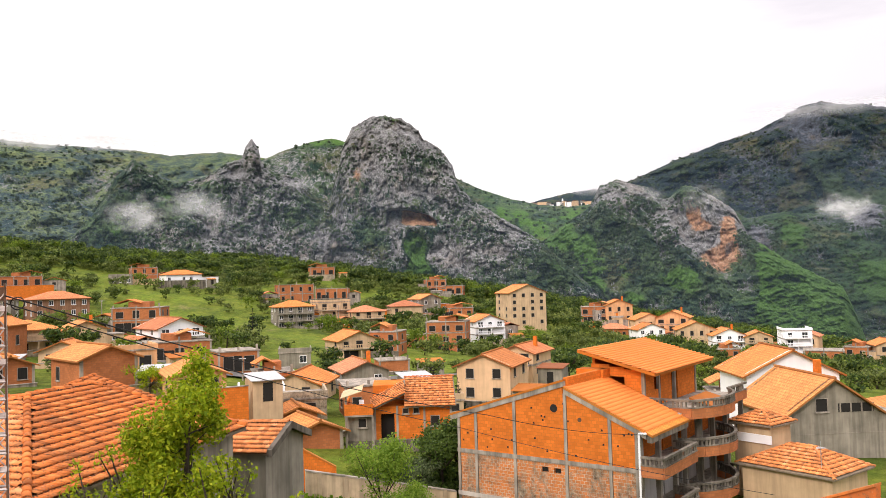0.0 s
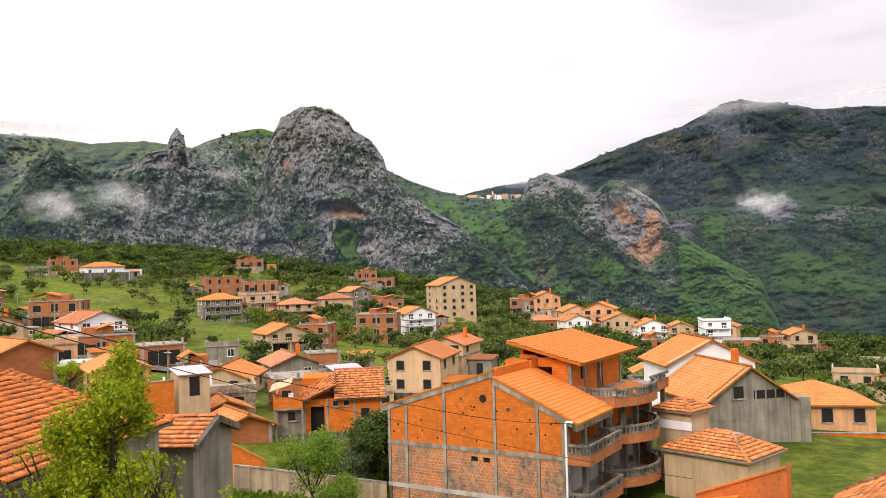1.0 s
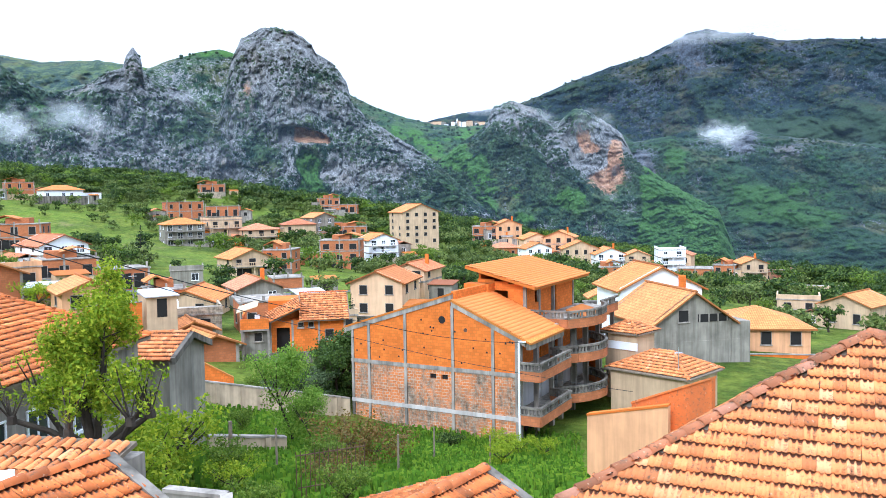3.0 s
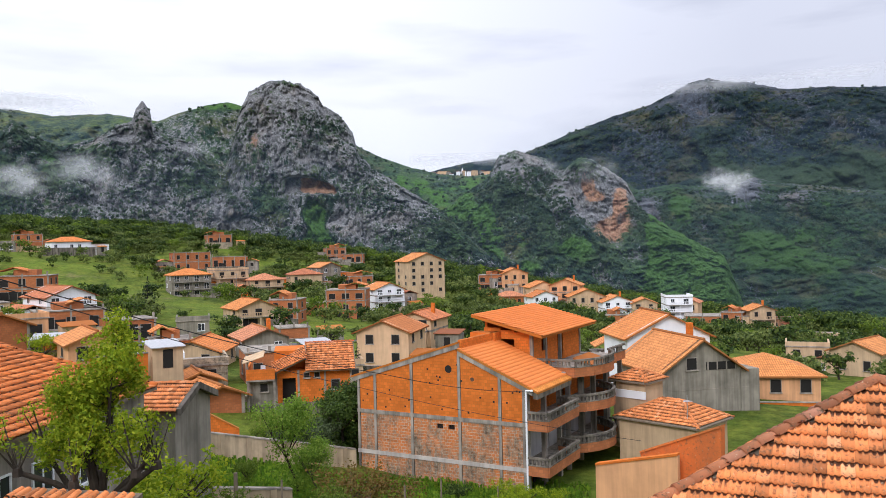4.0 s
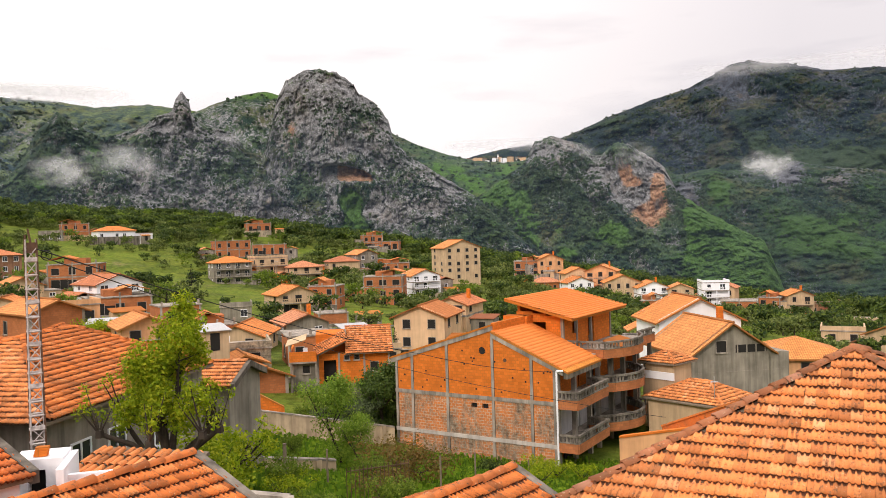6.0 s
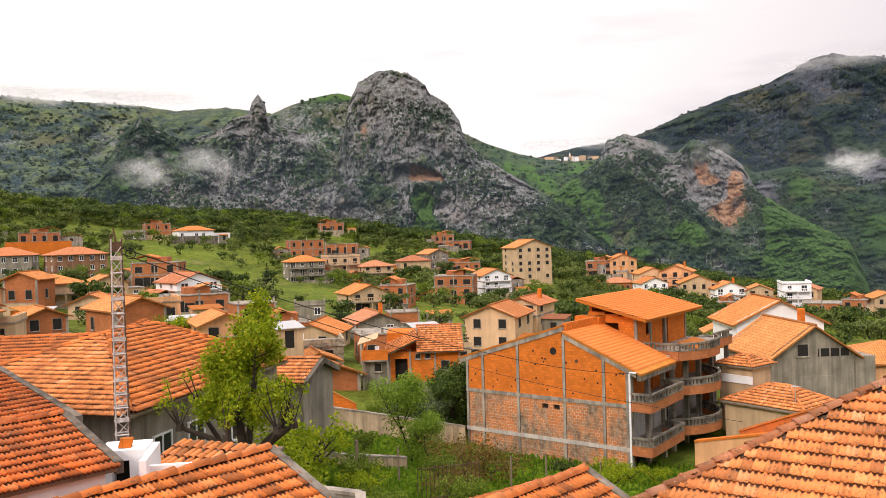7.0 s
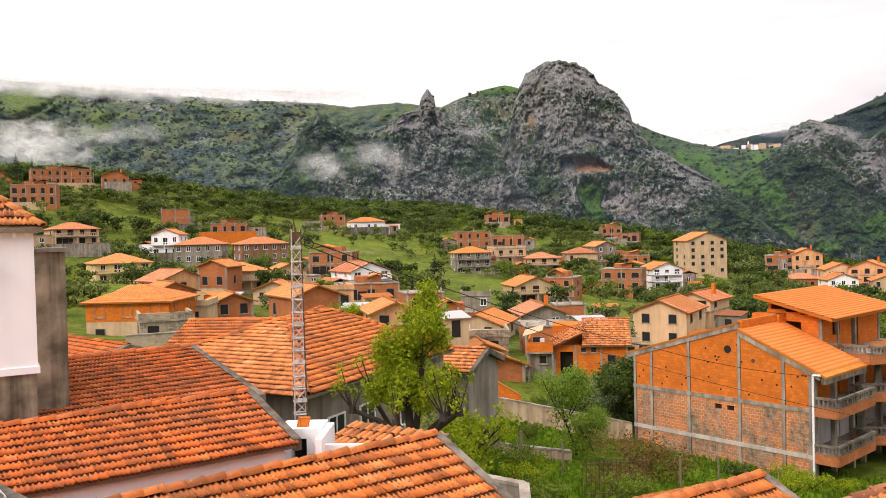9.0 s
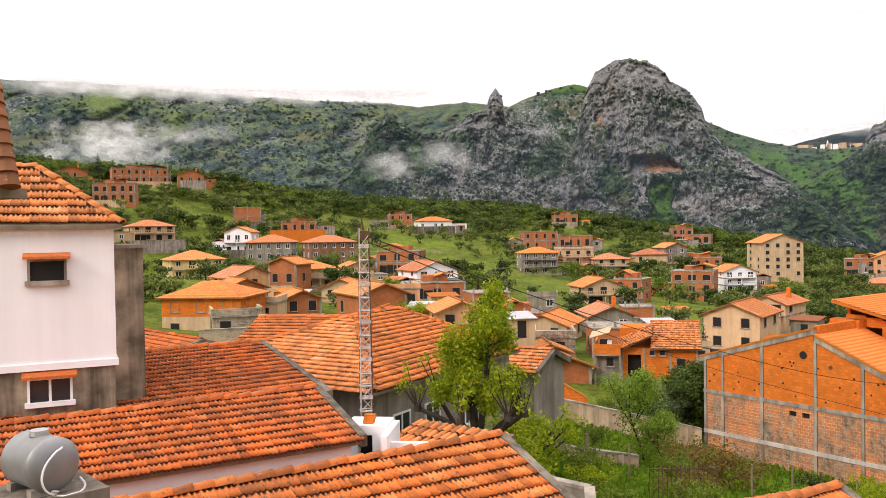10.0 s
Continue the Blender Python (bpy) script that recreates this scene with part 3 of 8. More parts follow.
VILLAGE = [
    (-118, 162, -14.4, 12.0, 9.6, 11, 12, 4, "yellow", H_, "balcony", "yellow four-storey apartment house with a tiled hip roof"),
    (-123, 206, -12.6, 13.0, 11.2, 11, -10, 4, "grey", H_, "plain", "grey rendered block of flats with an orange roof"),
    (-137, 212, -5.0, 8.0, 6.6, 8, -18, 2, "white", G, "balcony", "white two-storey house with a tiled gable roof"),
    (-106, 208, -9.0, 13.0, 7.4, 10, 16, 3, "brown", H_, "plain", "brown brick house with rows of white windows"),
    (-161, 253, 4.4, 9.4, 5.9, 8, 0, 2, "brick", F_, "blank", "unfinished house of bare orange clay block"),
    (-131, 236, 1.2, 11.2, 3.3, 8, 0, 1, "brick", F_, "frame", "low unfinished brick house with open bays"),
    (-196, 227, 12.3, 13.5, 6.5, 9, -8, 2, "brick", F_, "frame", "unfinished two-storey brick house with open bays"),
    (-219, 267, 21.6, 21.0, 5.8, 10, 5, 2, "brick", F_, "plain", "long brick house on the hill crest"),
    (-203, 278, 21.6, 10.0, 3.6, 9, 0, 1, "brick", G, "plain", "small brick house with a tiled roof on the crest"),
    (-248, 262, 24.5, 12.0, 2.6, 8, 0, 1, "brick", G, "plain", "low tiled farmhouse on the hill crest"),
    (-144, 179, -0.8, 11.0, 4.2, 9, 14, 2, "cream", H_, "balcony", "cream house with a tiled hip roof among olives"),
    (-76, 118, -11.0, 8.0, 4.6, 8, 25, 2, "pink", G, "plain", "orange house with a low tiled gable roof"),
    (-69, 121, -8.8, 5.0, 4.4, 6, -25, 1, "brick", G, "plain", "brick annexe with a tiled gable"),
    (-54, 78, -11.2, 8.8, 5.0, 8, -22, 2, "lowcream", H_, "plain", "house with cream ground floor and brick upper walls"),
    (-71, 132, -9.4, 7.2, 3.8, 8, 18, 2, "cream", H_, "balcony", "cream house with terraces and a tiled roof"),
    (-73, 154, -9.6, 7.0, 2.8, 9, 10, 1, "cream", G, "plain", "cream house with arched windows and tiled roof"),
    (-71, 176, -8.9, 9.9, 5.0, 8, -14, 2, "brick", F_, "frame", "unfinished orange brick house above a white wall"),
    (-57, 155, -12.4, 8.6, 5.4, 10, 24, 3, "white", G, "balcony", "white three-storey house with red trimmed eaves"),
    (-49, 137, -12.0, 10.0, 3.4, 7, 8, 1, "brick", F_, "frame", "row of brown brick sheds with open bays"),
    (-39, 87, -10.0, 5.6, 3.5, 8, 22, 1, "brick", G, "plain", "orange brick house with grey plinth"),
    (-27, 82, -10.0, 4.8, 2.2, 7, 10, 1, "pink", G, "plain", "small house with a red tiled gable roof"),
    (-124, 306, 2.7, 9.4, 5.2, 8, 6, 2, "brick", F_, "plain", "cream and orange brick house at the grove edge"),
    (-108, 301, 1.6, 13.0, 3.6, 9, 15, 1, "white", H_, "plain", "white bungalow with tiled roofs on the slope"),
    (-129, 298, 1.8, 8.0, 3.1, 7, 0, 1, "grey", F_, "plain", "low grey concrete house on the slope"),
    (-62, 283, -5.9, 12.0, 6.0, 9, 10, 2, "brick", F_, "plain", "brick house with white window bands"),
    (-54, 244, -12.6, 11.0, 6.6, 9, 12, 3, "grey", H_, "balcony", "grey three-storey house with a red roof"),
    (-44, 251, -12.4, 9.6, 7.0, 9, 18, 3, "cream", F_, "balcony", "tall ochre house with stepped parapets"),
    (-49, 284, -5.8, 11.2, 4.2, 8, -5, 1, "brick", F_, "frame", "bare brick house with square openings"),
    (-33, 248, -12.7, 9.8, 4.6, 9, 14, 2, "cream", H_, "balcony", "cream house with balcony and tiled hip roof"),
    (-23, 269, -10.6, 10.0, 3.2, 9, 10, 1, "cream", H_, "plain", "cream house under a wide tiled roof"),
    (-17, 277, -10.7, 7.4, 5.2, 9, 28, 2, "grey", G, "plain", "grey house with a steep pink roof"),
    (-64, 344, 2.7, 10.0, 4.3, 8, 8, 1, "brick", F_, "frame", "half built brick house among trees"),
    (-16, 330, -4.8, 8.0, 5.4, 8, 8, 2, "brick", F_, "frame", "half built orange brick house in the grove"),
    (-8, 328, -5.6, 7.0, 3.6, 8, -6, 1, "brick", F_, "frame", "open brick shell with concrete floors"),
    (-7, 275, -12.3, 11.8, 3.3, 8, 4, 1, "brick", F_, "frame", "long low brick house with openings"),
    (-7, 210, -17.8, 10.0, 7.7, 9, -8, 3, "brick", F_, "frame", "unfinished three-storey house of brick and concrete frame"),
    (2, 225, -16.1, 8.2, 5.4, 9, 22, 3, "white", G, "balcony", "white house with rows of balconies"),
    (14, 260, -14.2, 12.0, 10.2, 11, 24, 5, "cream", G, "plain", "tall cream apartment block with small windows"),
    (-25, 168, -14.5, 8.2, 3.6, 9, 20, 2, "cream", G, "balcony", "cream house with a pink tiled roof"),
    (-18, 171, -14.5, 6.0, 4.6, 7, -15, 2, "brick", F_, "plain", "brick annexe behind a cream house"),
    (2, 110, -15.0, 6.8, 4.6, 9, -16, 2, "peach", G, "plain", "peach three-storey house with arched attic windows"),
    (7, 124, -13.8, 5.0, 3.6, 8, -20, 2, "peach", G, "balcony", "peach house with terraces behind another"),
    (-22, 107, -14.2, 6.6, 2.4, 9, -14, 1, "cream", G, "plain", "house with cream wall and brown tiled gable"),
    (-27, 112, -13.4, 5.0, 2.2, 6, 6, 1, "brick", F_, "plain", "low brick house with a grey sheet roof"),
    (-16, 116, -14.2, 6.0, 2.8, 8, 14, 1, "grey", G, "plain", "grey house with tiled roofs and a terrace"),
    (-12, 92, -14.0, 5.0, 3.4, 6, 8, 1, "brick", F_, "plain", "brick house with a flat concrete roof"),
    (-24, 95, -13.6, 4.8, 2.0, 5, 2, 1, "white", F_, "plain", "white flat-roofed hut with a doorway"),
    (-19, 89, -13.4, 6.4, 2.0, 6, 2, 1, "stone", F_, "plain", "low stone hut with a flat concrete roof"),
    (41, 287, -15.5, 9.0, 5.4, 9, -6, 2, "brick", F_, "frame", "brick house with a roof terrace"),
    (48, 286, -15.5, 9.0, 6.0, 9, 10, 2, "pink", G, "plain", "orange rendered house with a tiled roof"),
    (54, 268, -20.0, 9.0, 6.4, 9, 16, 2, "peach", G, "balcony", "peach house with a red roof"),
    (62, 264, -20.0, 10.0, 7.0, 9, -8, 3, "pink", G, "frame", "orange house with stepped roofs"),
    (52, 257, -20.4, 8.4, 4.4, 8, 20, 2, "white", G, "plain", "white house with a red tiled roof"),
    (65, 252, -21.4, 11.0, 5.4, 9, 8, 2, "cream", G, "plain", "cream house of two gables"),
    (72, 245, -23.6, 9.0, 6.2, 9, 14, 3, "white", G, "balcony", "white three-storey house with grey gable"),
    (80, 242, -23.7, 7.4, 5.8, 8, 6, 3, "cream", G, "balcony", "ochre house with dark balconies and red roof"),
    (84, 225, -23.4, 7.2, 8.0, 8, 10, 4, "white", F_, "balcony", "white four-storey house with dark loggias"),
    (86, 212, -24.6, 9.0, 5.0, 8, 0, 2, "brick", F_, "frame", "red brick shell below a white house"),
    (92, 236, -24.0, 6.0, 6.4, 7, -10, 2, "peach", G, "plain", "narrow orange house with tiled roof"),
    (102, 228, -25.0, 6.0, 4.6, 8, -12, 2, "brick", F_, "frame", "brick house on a slope edge"),
    (108, 226, -25.0, 7.0, 5.4, 8, 18, 2, "cream", G, "balcony", "cream two-storey house at the village edge"),
    (123, 240, -28.2, 9.0, 4.4, 8, 4, 1, "brown", F_, "frame", "low dark unfinished house"),
    (109, 191, -26.8, 11.4, 3.6, 8, 4, 1, "cream", F_, "frame", "low cream outbuilding with a water tank"),
    (68, 111, -19.2, 6.6, 3.8, 8, -22, 1, "cream", G, "plain", "cream house with a bright orange roof"),
    (40, 84, -15.8, 8.4, 2.6, 9, 12, 1, "pink", H_, "plain", "house with a broad orange hip roof and a roof hatch"),
    (45, 276, -20.3, 10.0, 3.6, 8, 0, 1, "brick", H_, "plain", "brick bungalow with a hip roof"),
    (-44.0, 66.8, -9.2, 4.5, 1.8, 4, 5, 1, "stone", F_, "plain", "low rubble hut with a flat roof"),
    (-53, 85, -10.0, 6.0, 2.2, 5, -15, 1, "cream", F_, "frame", "low cream outbuilding with open bays"),
    (-53.5, 96, -10.4, 5.0, 2.4, 5, 12, 1, "brick", G, "plain", "small brick house with tiled roof"),
    (-40, 92, -10.2, 5.0, 2.6, 5, -10, 1, "brown", F_, "frame", "dark brick shell with open bays"),
    (-46.5, 113, -11.0, 6.0, 3.0, 6, 10, 1, "pink", F_, "frame", "ochre house with roof terrace"),
    (-66, 101, -9.4, 6.0, 2.4, 6, 20, 1, "brick", G, "plain", "small orange house with tiled roof"),
    (-57, 117, -10.5, 6.0, 2.6, 6, -12, 1, "cream", G, "plain", "cream cottage with tiled roof"),
    (-36, 125, -12.2, 6.0, 2.8, 6, 15, 1, "brick", F_, "frame", "brick store with dark bays"),
    (-17.5, 83, -13.8, 4.0, 1.8, 4, 10, 1, "brick", G, "blank", "low brick lean-to with red tiles"),
    (-29.5, 137, -13.0, 5.0, 2.2, 5, 0, 1, "grey", F_, "plain", "low grey flat-roofed garage"),
    (-4, 100, -15.2, 4.0, 1.6, 4, 8, 1, "cream", F_, "plain", "low cream flat-roofed hut"),
    (31, 106, -17.0, 6.0, 2.8, 6, 10, 1, "brick", F_, "plain", "brick house with blue sheeting on its terrace"),
    (40, 124, -18.6, 6.0, 3.4, 6, 24, 1, "cream", G, "blank", "cream house with blank gable"),
    (-14, 139, -14.6, 5.0, 2.0, 5, 10, 1, "brick", F_, "blank", "low brick shed on the slope"),
    (66, 123, -18.8, 6.0, 2.4, 5, 0, 1, "cream", F_, "plain", "low cream hut by the slope edge"),
    (60, 205, -20.5, 6.0, 2.4, 6, 12, 1, "brick", F_, "plain", "small brick shed below the houses"),
]
# other places where the ground is known: hill crest, garden, foot of the near houses
CREST = [(-285, 309, 30.8), (-254, 347, 27.4), (-214, 384, 21.2), (-162, 409, 15.3), (-102, 418, 10.0), (-43, 418, 1.2), (-1, 400, -6.1),
         (33, 379, -12.2), (57, 366, -17.6), (77, 341, -21.9), (108, 322, -26.2), (134, 302, -32.0), (162, 252, -32.0)]
NEARBY = [(0, 0, -9), (6, 18, -9), (-8, 16, -9), (-14, 20, -8.8), (-10, 30, -9), (0, 25, -9.4), (-4, 40, -11.6), (3, 48, -14), (0, 56, -16.6),
          (9, 52, -16.8), (16, 60, -16.8), (-9, 56, -13.8), (-20, 45, -9.6), (30, 45, -13), (20, 30, -10), (28, 76, -14.6), (-30, 55, -9), (-90, 60, -3), (-160, 120, 3),
          (120, 120, -26), (70, 50, -18), (-7, 78, -14.4), (22, 66, -15)]
KNOWN = np.array([(r[0], r[1], r[2]) for r in VILLAGE] + CREST + NEARBY, dtype=float)


def trend(x, y):
    x, y = x / 200.0, y / 200.0
    return np.stack([np.ones_like(x), x, y, x * x, x * y, y * y], -1)


COEF = np.linalg.lstsq(trend(KNOWN[:, 0], KNOWN[:, 1]), KNOWN[:, 2], rcond=None)[0]
REST = KNOWN[:, 2] - trend(KNOWN[:, 0], KNOWN[:, 1]) @ COEF
REACH = 6.0 + 0.05 * np.hypot(KNOWN[:, 0], KNOWN[:, 1])


def ground_z(x, y):
    """Height of the land: a gentle slope through the house plots, a crest, then the valley."""
    x, y = np.atleast_1d(np.asarray(x, float)), np.atleast_1d(np.asarray(y, float))
    r, az = np.hypot(x, y), np.degrees(np.arctan2(-x, y))
    crest = np.interp(az, [-60, -33, -24, -12, 0, 14, 45, 80], [290, 300, 330, 370, 400, 430, 425, 420])
    k = np.minimum(1.0, crest / np.maximum(r, 1))
    xs, ys = x * k, y * k
    out = np.zeros(len(x))
    for s in range(0, len(x), 20000):
        a, b = xs[s:s + 20000], ys[s:s + 20000]
        d2 = (a[:, None] - KNOWN[None, :, 0]) ** 2 + (b[:, None] - KNOWN[None, :, 1]) ** 2
        w = 1.0 / (d2 + REACH[None, :] ** 2) ** 2
        out[s:s + 20000] = np.clip(trend(a, b) @ COEF, -40, 40) + (w @ REST) / w.sum(1)
    behind = np.clip((-ys - 4) / 30, 0, 1)
    out = out * (1 - behind) - 8.5 * behind
    fall = np.maximum(r - crest, 0)
    valley = -115.0
    out = np.where(fall > 0, np.maximum(out - 0.18 * fall - 0.0006 * fall ** 2, np.minimum(valley, out)), out)
    return out


def gz(x, y):
    return float(ground_z(x, y)[0])


# ---------------------------------------------------------------- ground sheet
def grass_material():
    k = Mat("grassy_ground", 0.95, 0.08)
    o = k.tc.outputs["Object"]
    a = k.mix(k.ramp(k.noise(0.035, 6, o), [(0.38, 0.0), (0.62, 1.0)]), (0.115, 0.165, 0.018), (0.060, 0.088, 0.014))
    a = k.mix(k.ramp(k.noise(0.25, 6, o, 0.7), [(0.45, 0.0), (0.65, 0.8)]), a, (0.18, 0.20, 0.028))
    a = k.mix(k.ramp(k.noise(0.06, 7, o, 0.7), [(0.60, 0.0), (0.70, 0.7)]), a, (0.20, 0.15, 0.09))
    a = k.mix(1.0, a, k.ramp(k.noise(0.9, 7, o, 0.8), [(0.36, 0.55), (0.6, 1.2)]), "MULTIPLY")
    k.color(a).bump(k.noise(1.6, 8, o, 0.8), 0.8, 0.3)
    return k.m


M_GRASS = grass_material()
radii = np.concatenate([np.linspace(0.5, 30, 40), 30 * (4600 / 30) ** np.linspace(0.012, 1, 190)])
turns = np.concatenate([np.linspace(-60, 60, 300), np.linspace(61.5, 298.5, 80)])
TH, RA = np.meshgrid(np.radians(turns), radii)
gx, gy = (-RA * np.sin(TH)).ravel(), (RA * np.cos(TH)).ravel()
gzv = ground_z(gx, gy)
rough = fbm(np.stack([gx / 14, gy / 14, 0 * gx], 1), 4, 5) * np.clip((np.hypot(gx, gy) - 60) / 150, 0.0, 1) * 1.1
nT_, nR_ = len(turns), len(radii)
idx = np.arange(nT_ * nR_).reshape(nR_, nT_)
nxt = np.roll(idx, -1, axis=1)
quads = np.stack([idx[:-1], nxt[:-1], nxt[1:], idx[1:]], -1).reshape(-1, 4)
ground = new("ground", mesh_np("ground", np.stack([gx, gy, gzv + rough], 1), quads, M_GRASS, True))
tagged(ground, "grassy hillside with olive plots falling to a valley", "ground", kind="structure")


# ---------------------------------------------------------------- mountains
def massif(name, label, skyline, base_r, crest_r, base_z, cols, rows, rock=1.0, seed=1, steep=1.0, greens=None, paint=None, material=None, wide=2.0, rough_m=14.0, grain=70.0, edge_m=60.0, ribs=0.0):
    """A mountainside: one wall that leans back with height, cut off by its skyline, rounded towards it, and falling away behind."""
    sk = sorted(skyline)
    a0, a1 = sk[0][0] - wide, sk[-1][0] + wide
    az = np.linspace(a0, a1, cols)
    jag = 0.10 * rock * fbm(np.stack([az * 2.6, 0 * az, 0 * az + seed], 1), 4, seed + 50, True)
    el = np.interp(az, [q[0] for q in sk], [q[1] for q in sk]) + jag
    edge = np.clip(np.minimum(az - a0, a1 - az) / max(wide, 0.1), 0, 1)
    low = math.degrees(math.atan2(base_z, base_r))
    crest_el = low + (el - low) * edge ** 0.5
    highest = max(q[1] for q in sk)
    v = np.concatenate([np.linspace(0, 1, rows), 1 + np.linspace(0.04, 1.0, 12)])
    AZ, V = np.meshgrid(np.radians(az), v)
    TOP = np.broadcast_to(crest_el, AZ.shape)
    EL = low + (TOP - low) * np.clip(V, 0, 1)
    frac = np.clip((EL - low) / (highest - low), 0, 1)
    left = np.clip((TOP - EL) / 1.6, 0, 1)                      # degrees below the skyline
    R = base_r + (crest_r - base_r) * frac ** steep + edge_m * (1 - np.sqrt(1 - (1 - left) ** 2 * 0.999))
    Z = R * np.tan(np.radians(EL))
    beyond = np.clip(V - 1, 0, 1)
    R = R + beyond * (crest_r - base_r) * 0.9
    Z = np.where(V > 1, Z - (Z - base_z) * beyond ** 1.2, Z)
    X, Y_ = -R * np.sin(AZ), R * np.cos(AZ)
    P = np.stack([X.ravel(), Y_.ravel(), Z.ravel()], 1)
    k = 1.0 / grain
    kk = 70.0 / grain
    big = fbm(P * np.array([k, k, k * 0.55]), 6, seed, True, 0.55)
    fine = fbm(P * np.array([k * 4, k * 4, k * 2.0]), 5, seed + 9, True, 0.62)
    slope_x = P[:, 0] + 0.5 * P[:, 2]
    rib = fbm(np.stack([slope_x * k * 1.6 + 0.7 * big, P[:, 2] * k * 0.22, 0 * slope_x], 1), 5, seed + 20, True, 0.55)
    fade = np.clip(V.ravel() * 6, 0, 1)
    warp = P + 14 * np.stack([fine, big, fine], 1)
    c1, c2, ct = cells(warp * kk * np.array([1 / 34, 1 / 34, 1 / 60]), seed + 31)
    k1, k2, kt = cells(warp * kk * np.array([1 / 11, 1 / 11, 1 / 19]), seed + 37)
    crag = (1.0 if grain < 100 else 0.45) * (1.2 * (ct - 0.5) + 0.4 * np.exp(-9 * (c2 - c1)) + 0.6 * (1.5 * (kt - 0.5) + 0.6 * np.exp(-9 * (k2 - k1))))
    push = (big * 1.3 + fine * 0.9 * rock + (0.7 + ribs) * rib + rock * 0.7 * crag) * rough_m * fade
    ux, uy = -np.sin(AZ).ravel(), np.cos(AZ).ravel()
    elev, azd = EL.ravel(), np.degrees(AZ).ravel()
    green, ochre = np.full(len(P), 0.35), np.zeros(len(P))
    if greens:
        green = greens(azd, elev, V.ravel(), big, rib)
    if paint:
        push2, ochre, green = paint(azd, elev, green)
        push = push + push2
    scale = 1 + push / np.hypot(P[:, 0], P[:, 1])               # in and out along the line of sight, so that the skyline stays
    front = V.ravel() <= 1
    P[:, 0] += ux * push
    P[:, 1] += uy * push
    P[:, 2] = np.where(front, P[:, 2] * scale, P[:, 2])
    n, mrows = len(az), len(v)
    ix = np.arange(n * mrows).reshape(mrows, n)
    q = np.stack([ix[:-1, 1:], ix[:-1, :-1], ix[1:, :-1], ix[1:, 1:]], -1).reshape(-1, 4)
    me = mesh_np(name, P, q, material or M_ROCK, rock < 0.7)
    for key, val in (("green", green), ("ochre", ochre)):
        at = me.attributes.new(key, "FLOAT", "POINT")
        at.data.foreach_set("value", np.asarray(val, dtype=np.float32))
    return tagged(new(name, me), label, "mountain", kind="structure")


def cells(p, seed):
    """Distance to the nearest and second nearest of scattered points: blocks and the cracks between them."""
    f = np.floor(p).astype(np.int64)
    d1, d2, tone = np.full(len(p), 9.0), np.full(len(p), 9.0), np.zeros(len(p))
    for a in (-1, 0, 1):
        for b in (-1, 0, 1):
            for c in (-1, 0, 1):
                i, j, k = f[:, 0] + a, f[:, 1] + b, f[:, 2] + c
                q = np.stack([i + hash3(i, j, k, seed), j + hash3(i, j, k, seed + 1), k + hash3(i, j, k, seed + 2)], 1)
                d = np.sqrt(((p - q) ** 2).sum(1))
                far = np.maximum(d1, d)
                tone = np.where(d < d1, hash3(i, j, k, seed + 5), tone)
                d1 = np.minimum(d1, d)
                d2 = np.minimum(d2, far)
    return d1, d2, tone


def blob(az, el, a, e, wa, we):
    return np.exp(-(((az - a) / wa) ** 2 + ((el - e) / we) ** 2))


def step(x, a, b):
    """0 below a, 1 above b, smooth between."""
    t = np.clip((x - a) / (b - a), 0, 1)
    return t * t * (3 - 2 * t)


def rock_greens(az, el, v, big, rib):
    g = 0.58 - 0.30 * big - 0.16 * rib + 0.25 * step(az - 22.8, 0, 1.2)
    # grassy gully between the pinnacle and the summit, slopes behind the low crags, the valley foot
    g += 0.55 * blob(az, el, 10.9, 7.0, 0.9, 1.5) + 0.20 * blob(az, el, 10.4, 4.4, 1.0, 1.2)
    g += 0.42 * blob(az, el, 20.6, 5.9, 2.3, 1.0) + 0.34 * blob(az, el, 23.6, 4.2, 2.2, 1.6)
    g += 0.24 * blob(az, el, 13.2, 4.7, 2.4, 0.7) + 0.30 * blob(az, el, 7.4, 3.4, 1.4, 1.3) + 0.18 * blob(az, el, 2.6, 8.6, 0.7, 0.9)
    g += 0.18 * blob(az, el, 0.2, 3.6, 2.0, 0.9) + 0.35 * blob(az, el, -5.0, 0.6, 2.4, 1.5) + 0.25 * blob(az, el, 0.5, -0.4, 5.0, 0.8)
    g -= 0.16 * blob(az, el, 6.0, 9.6, 2.6, 2.2) + 0.14 * blob(az, el, 15.3, 8.3, 1.4, 1.6) + 0.10 * blob(az, el, 15.0, 2.5, 5.0, 1.4)
    return g


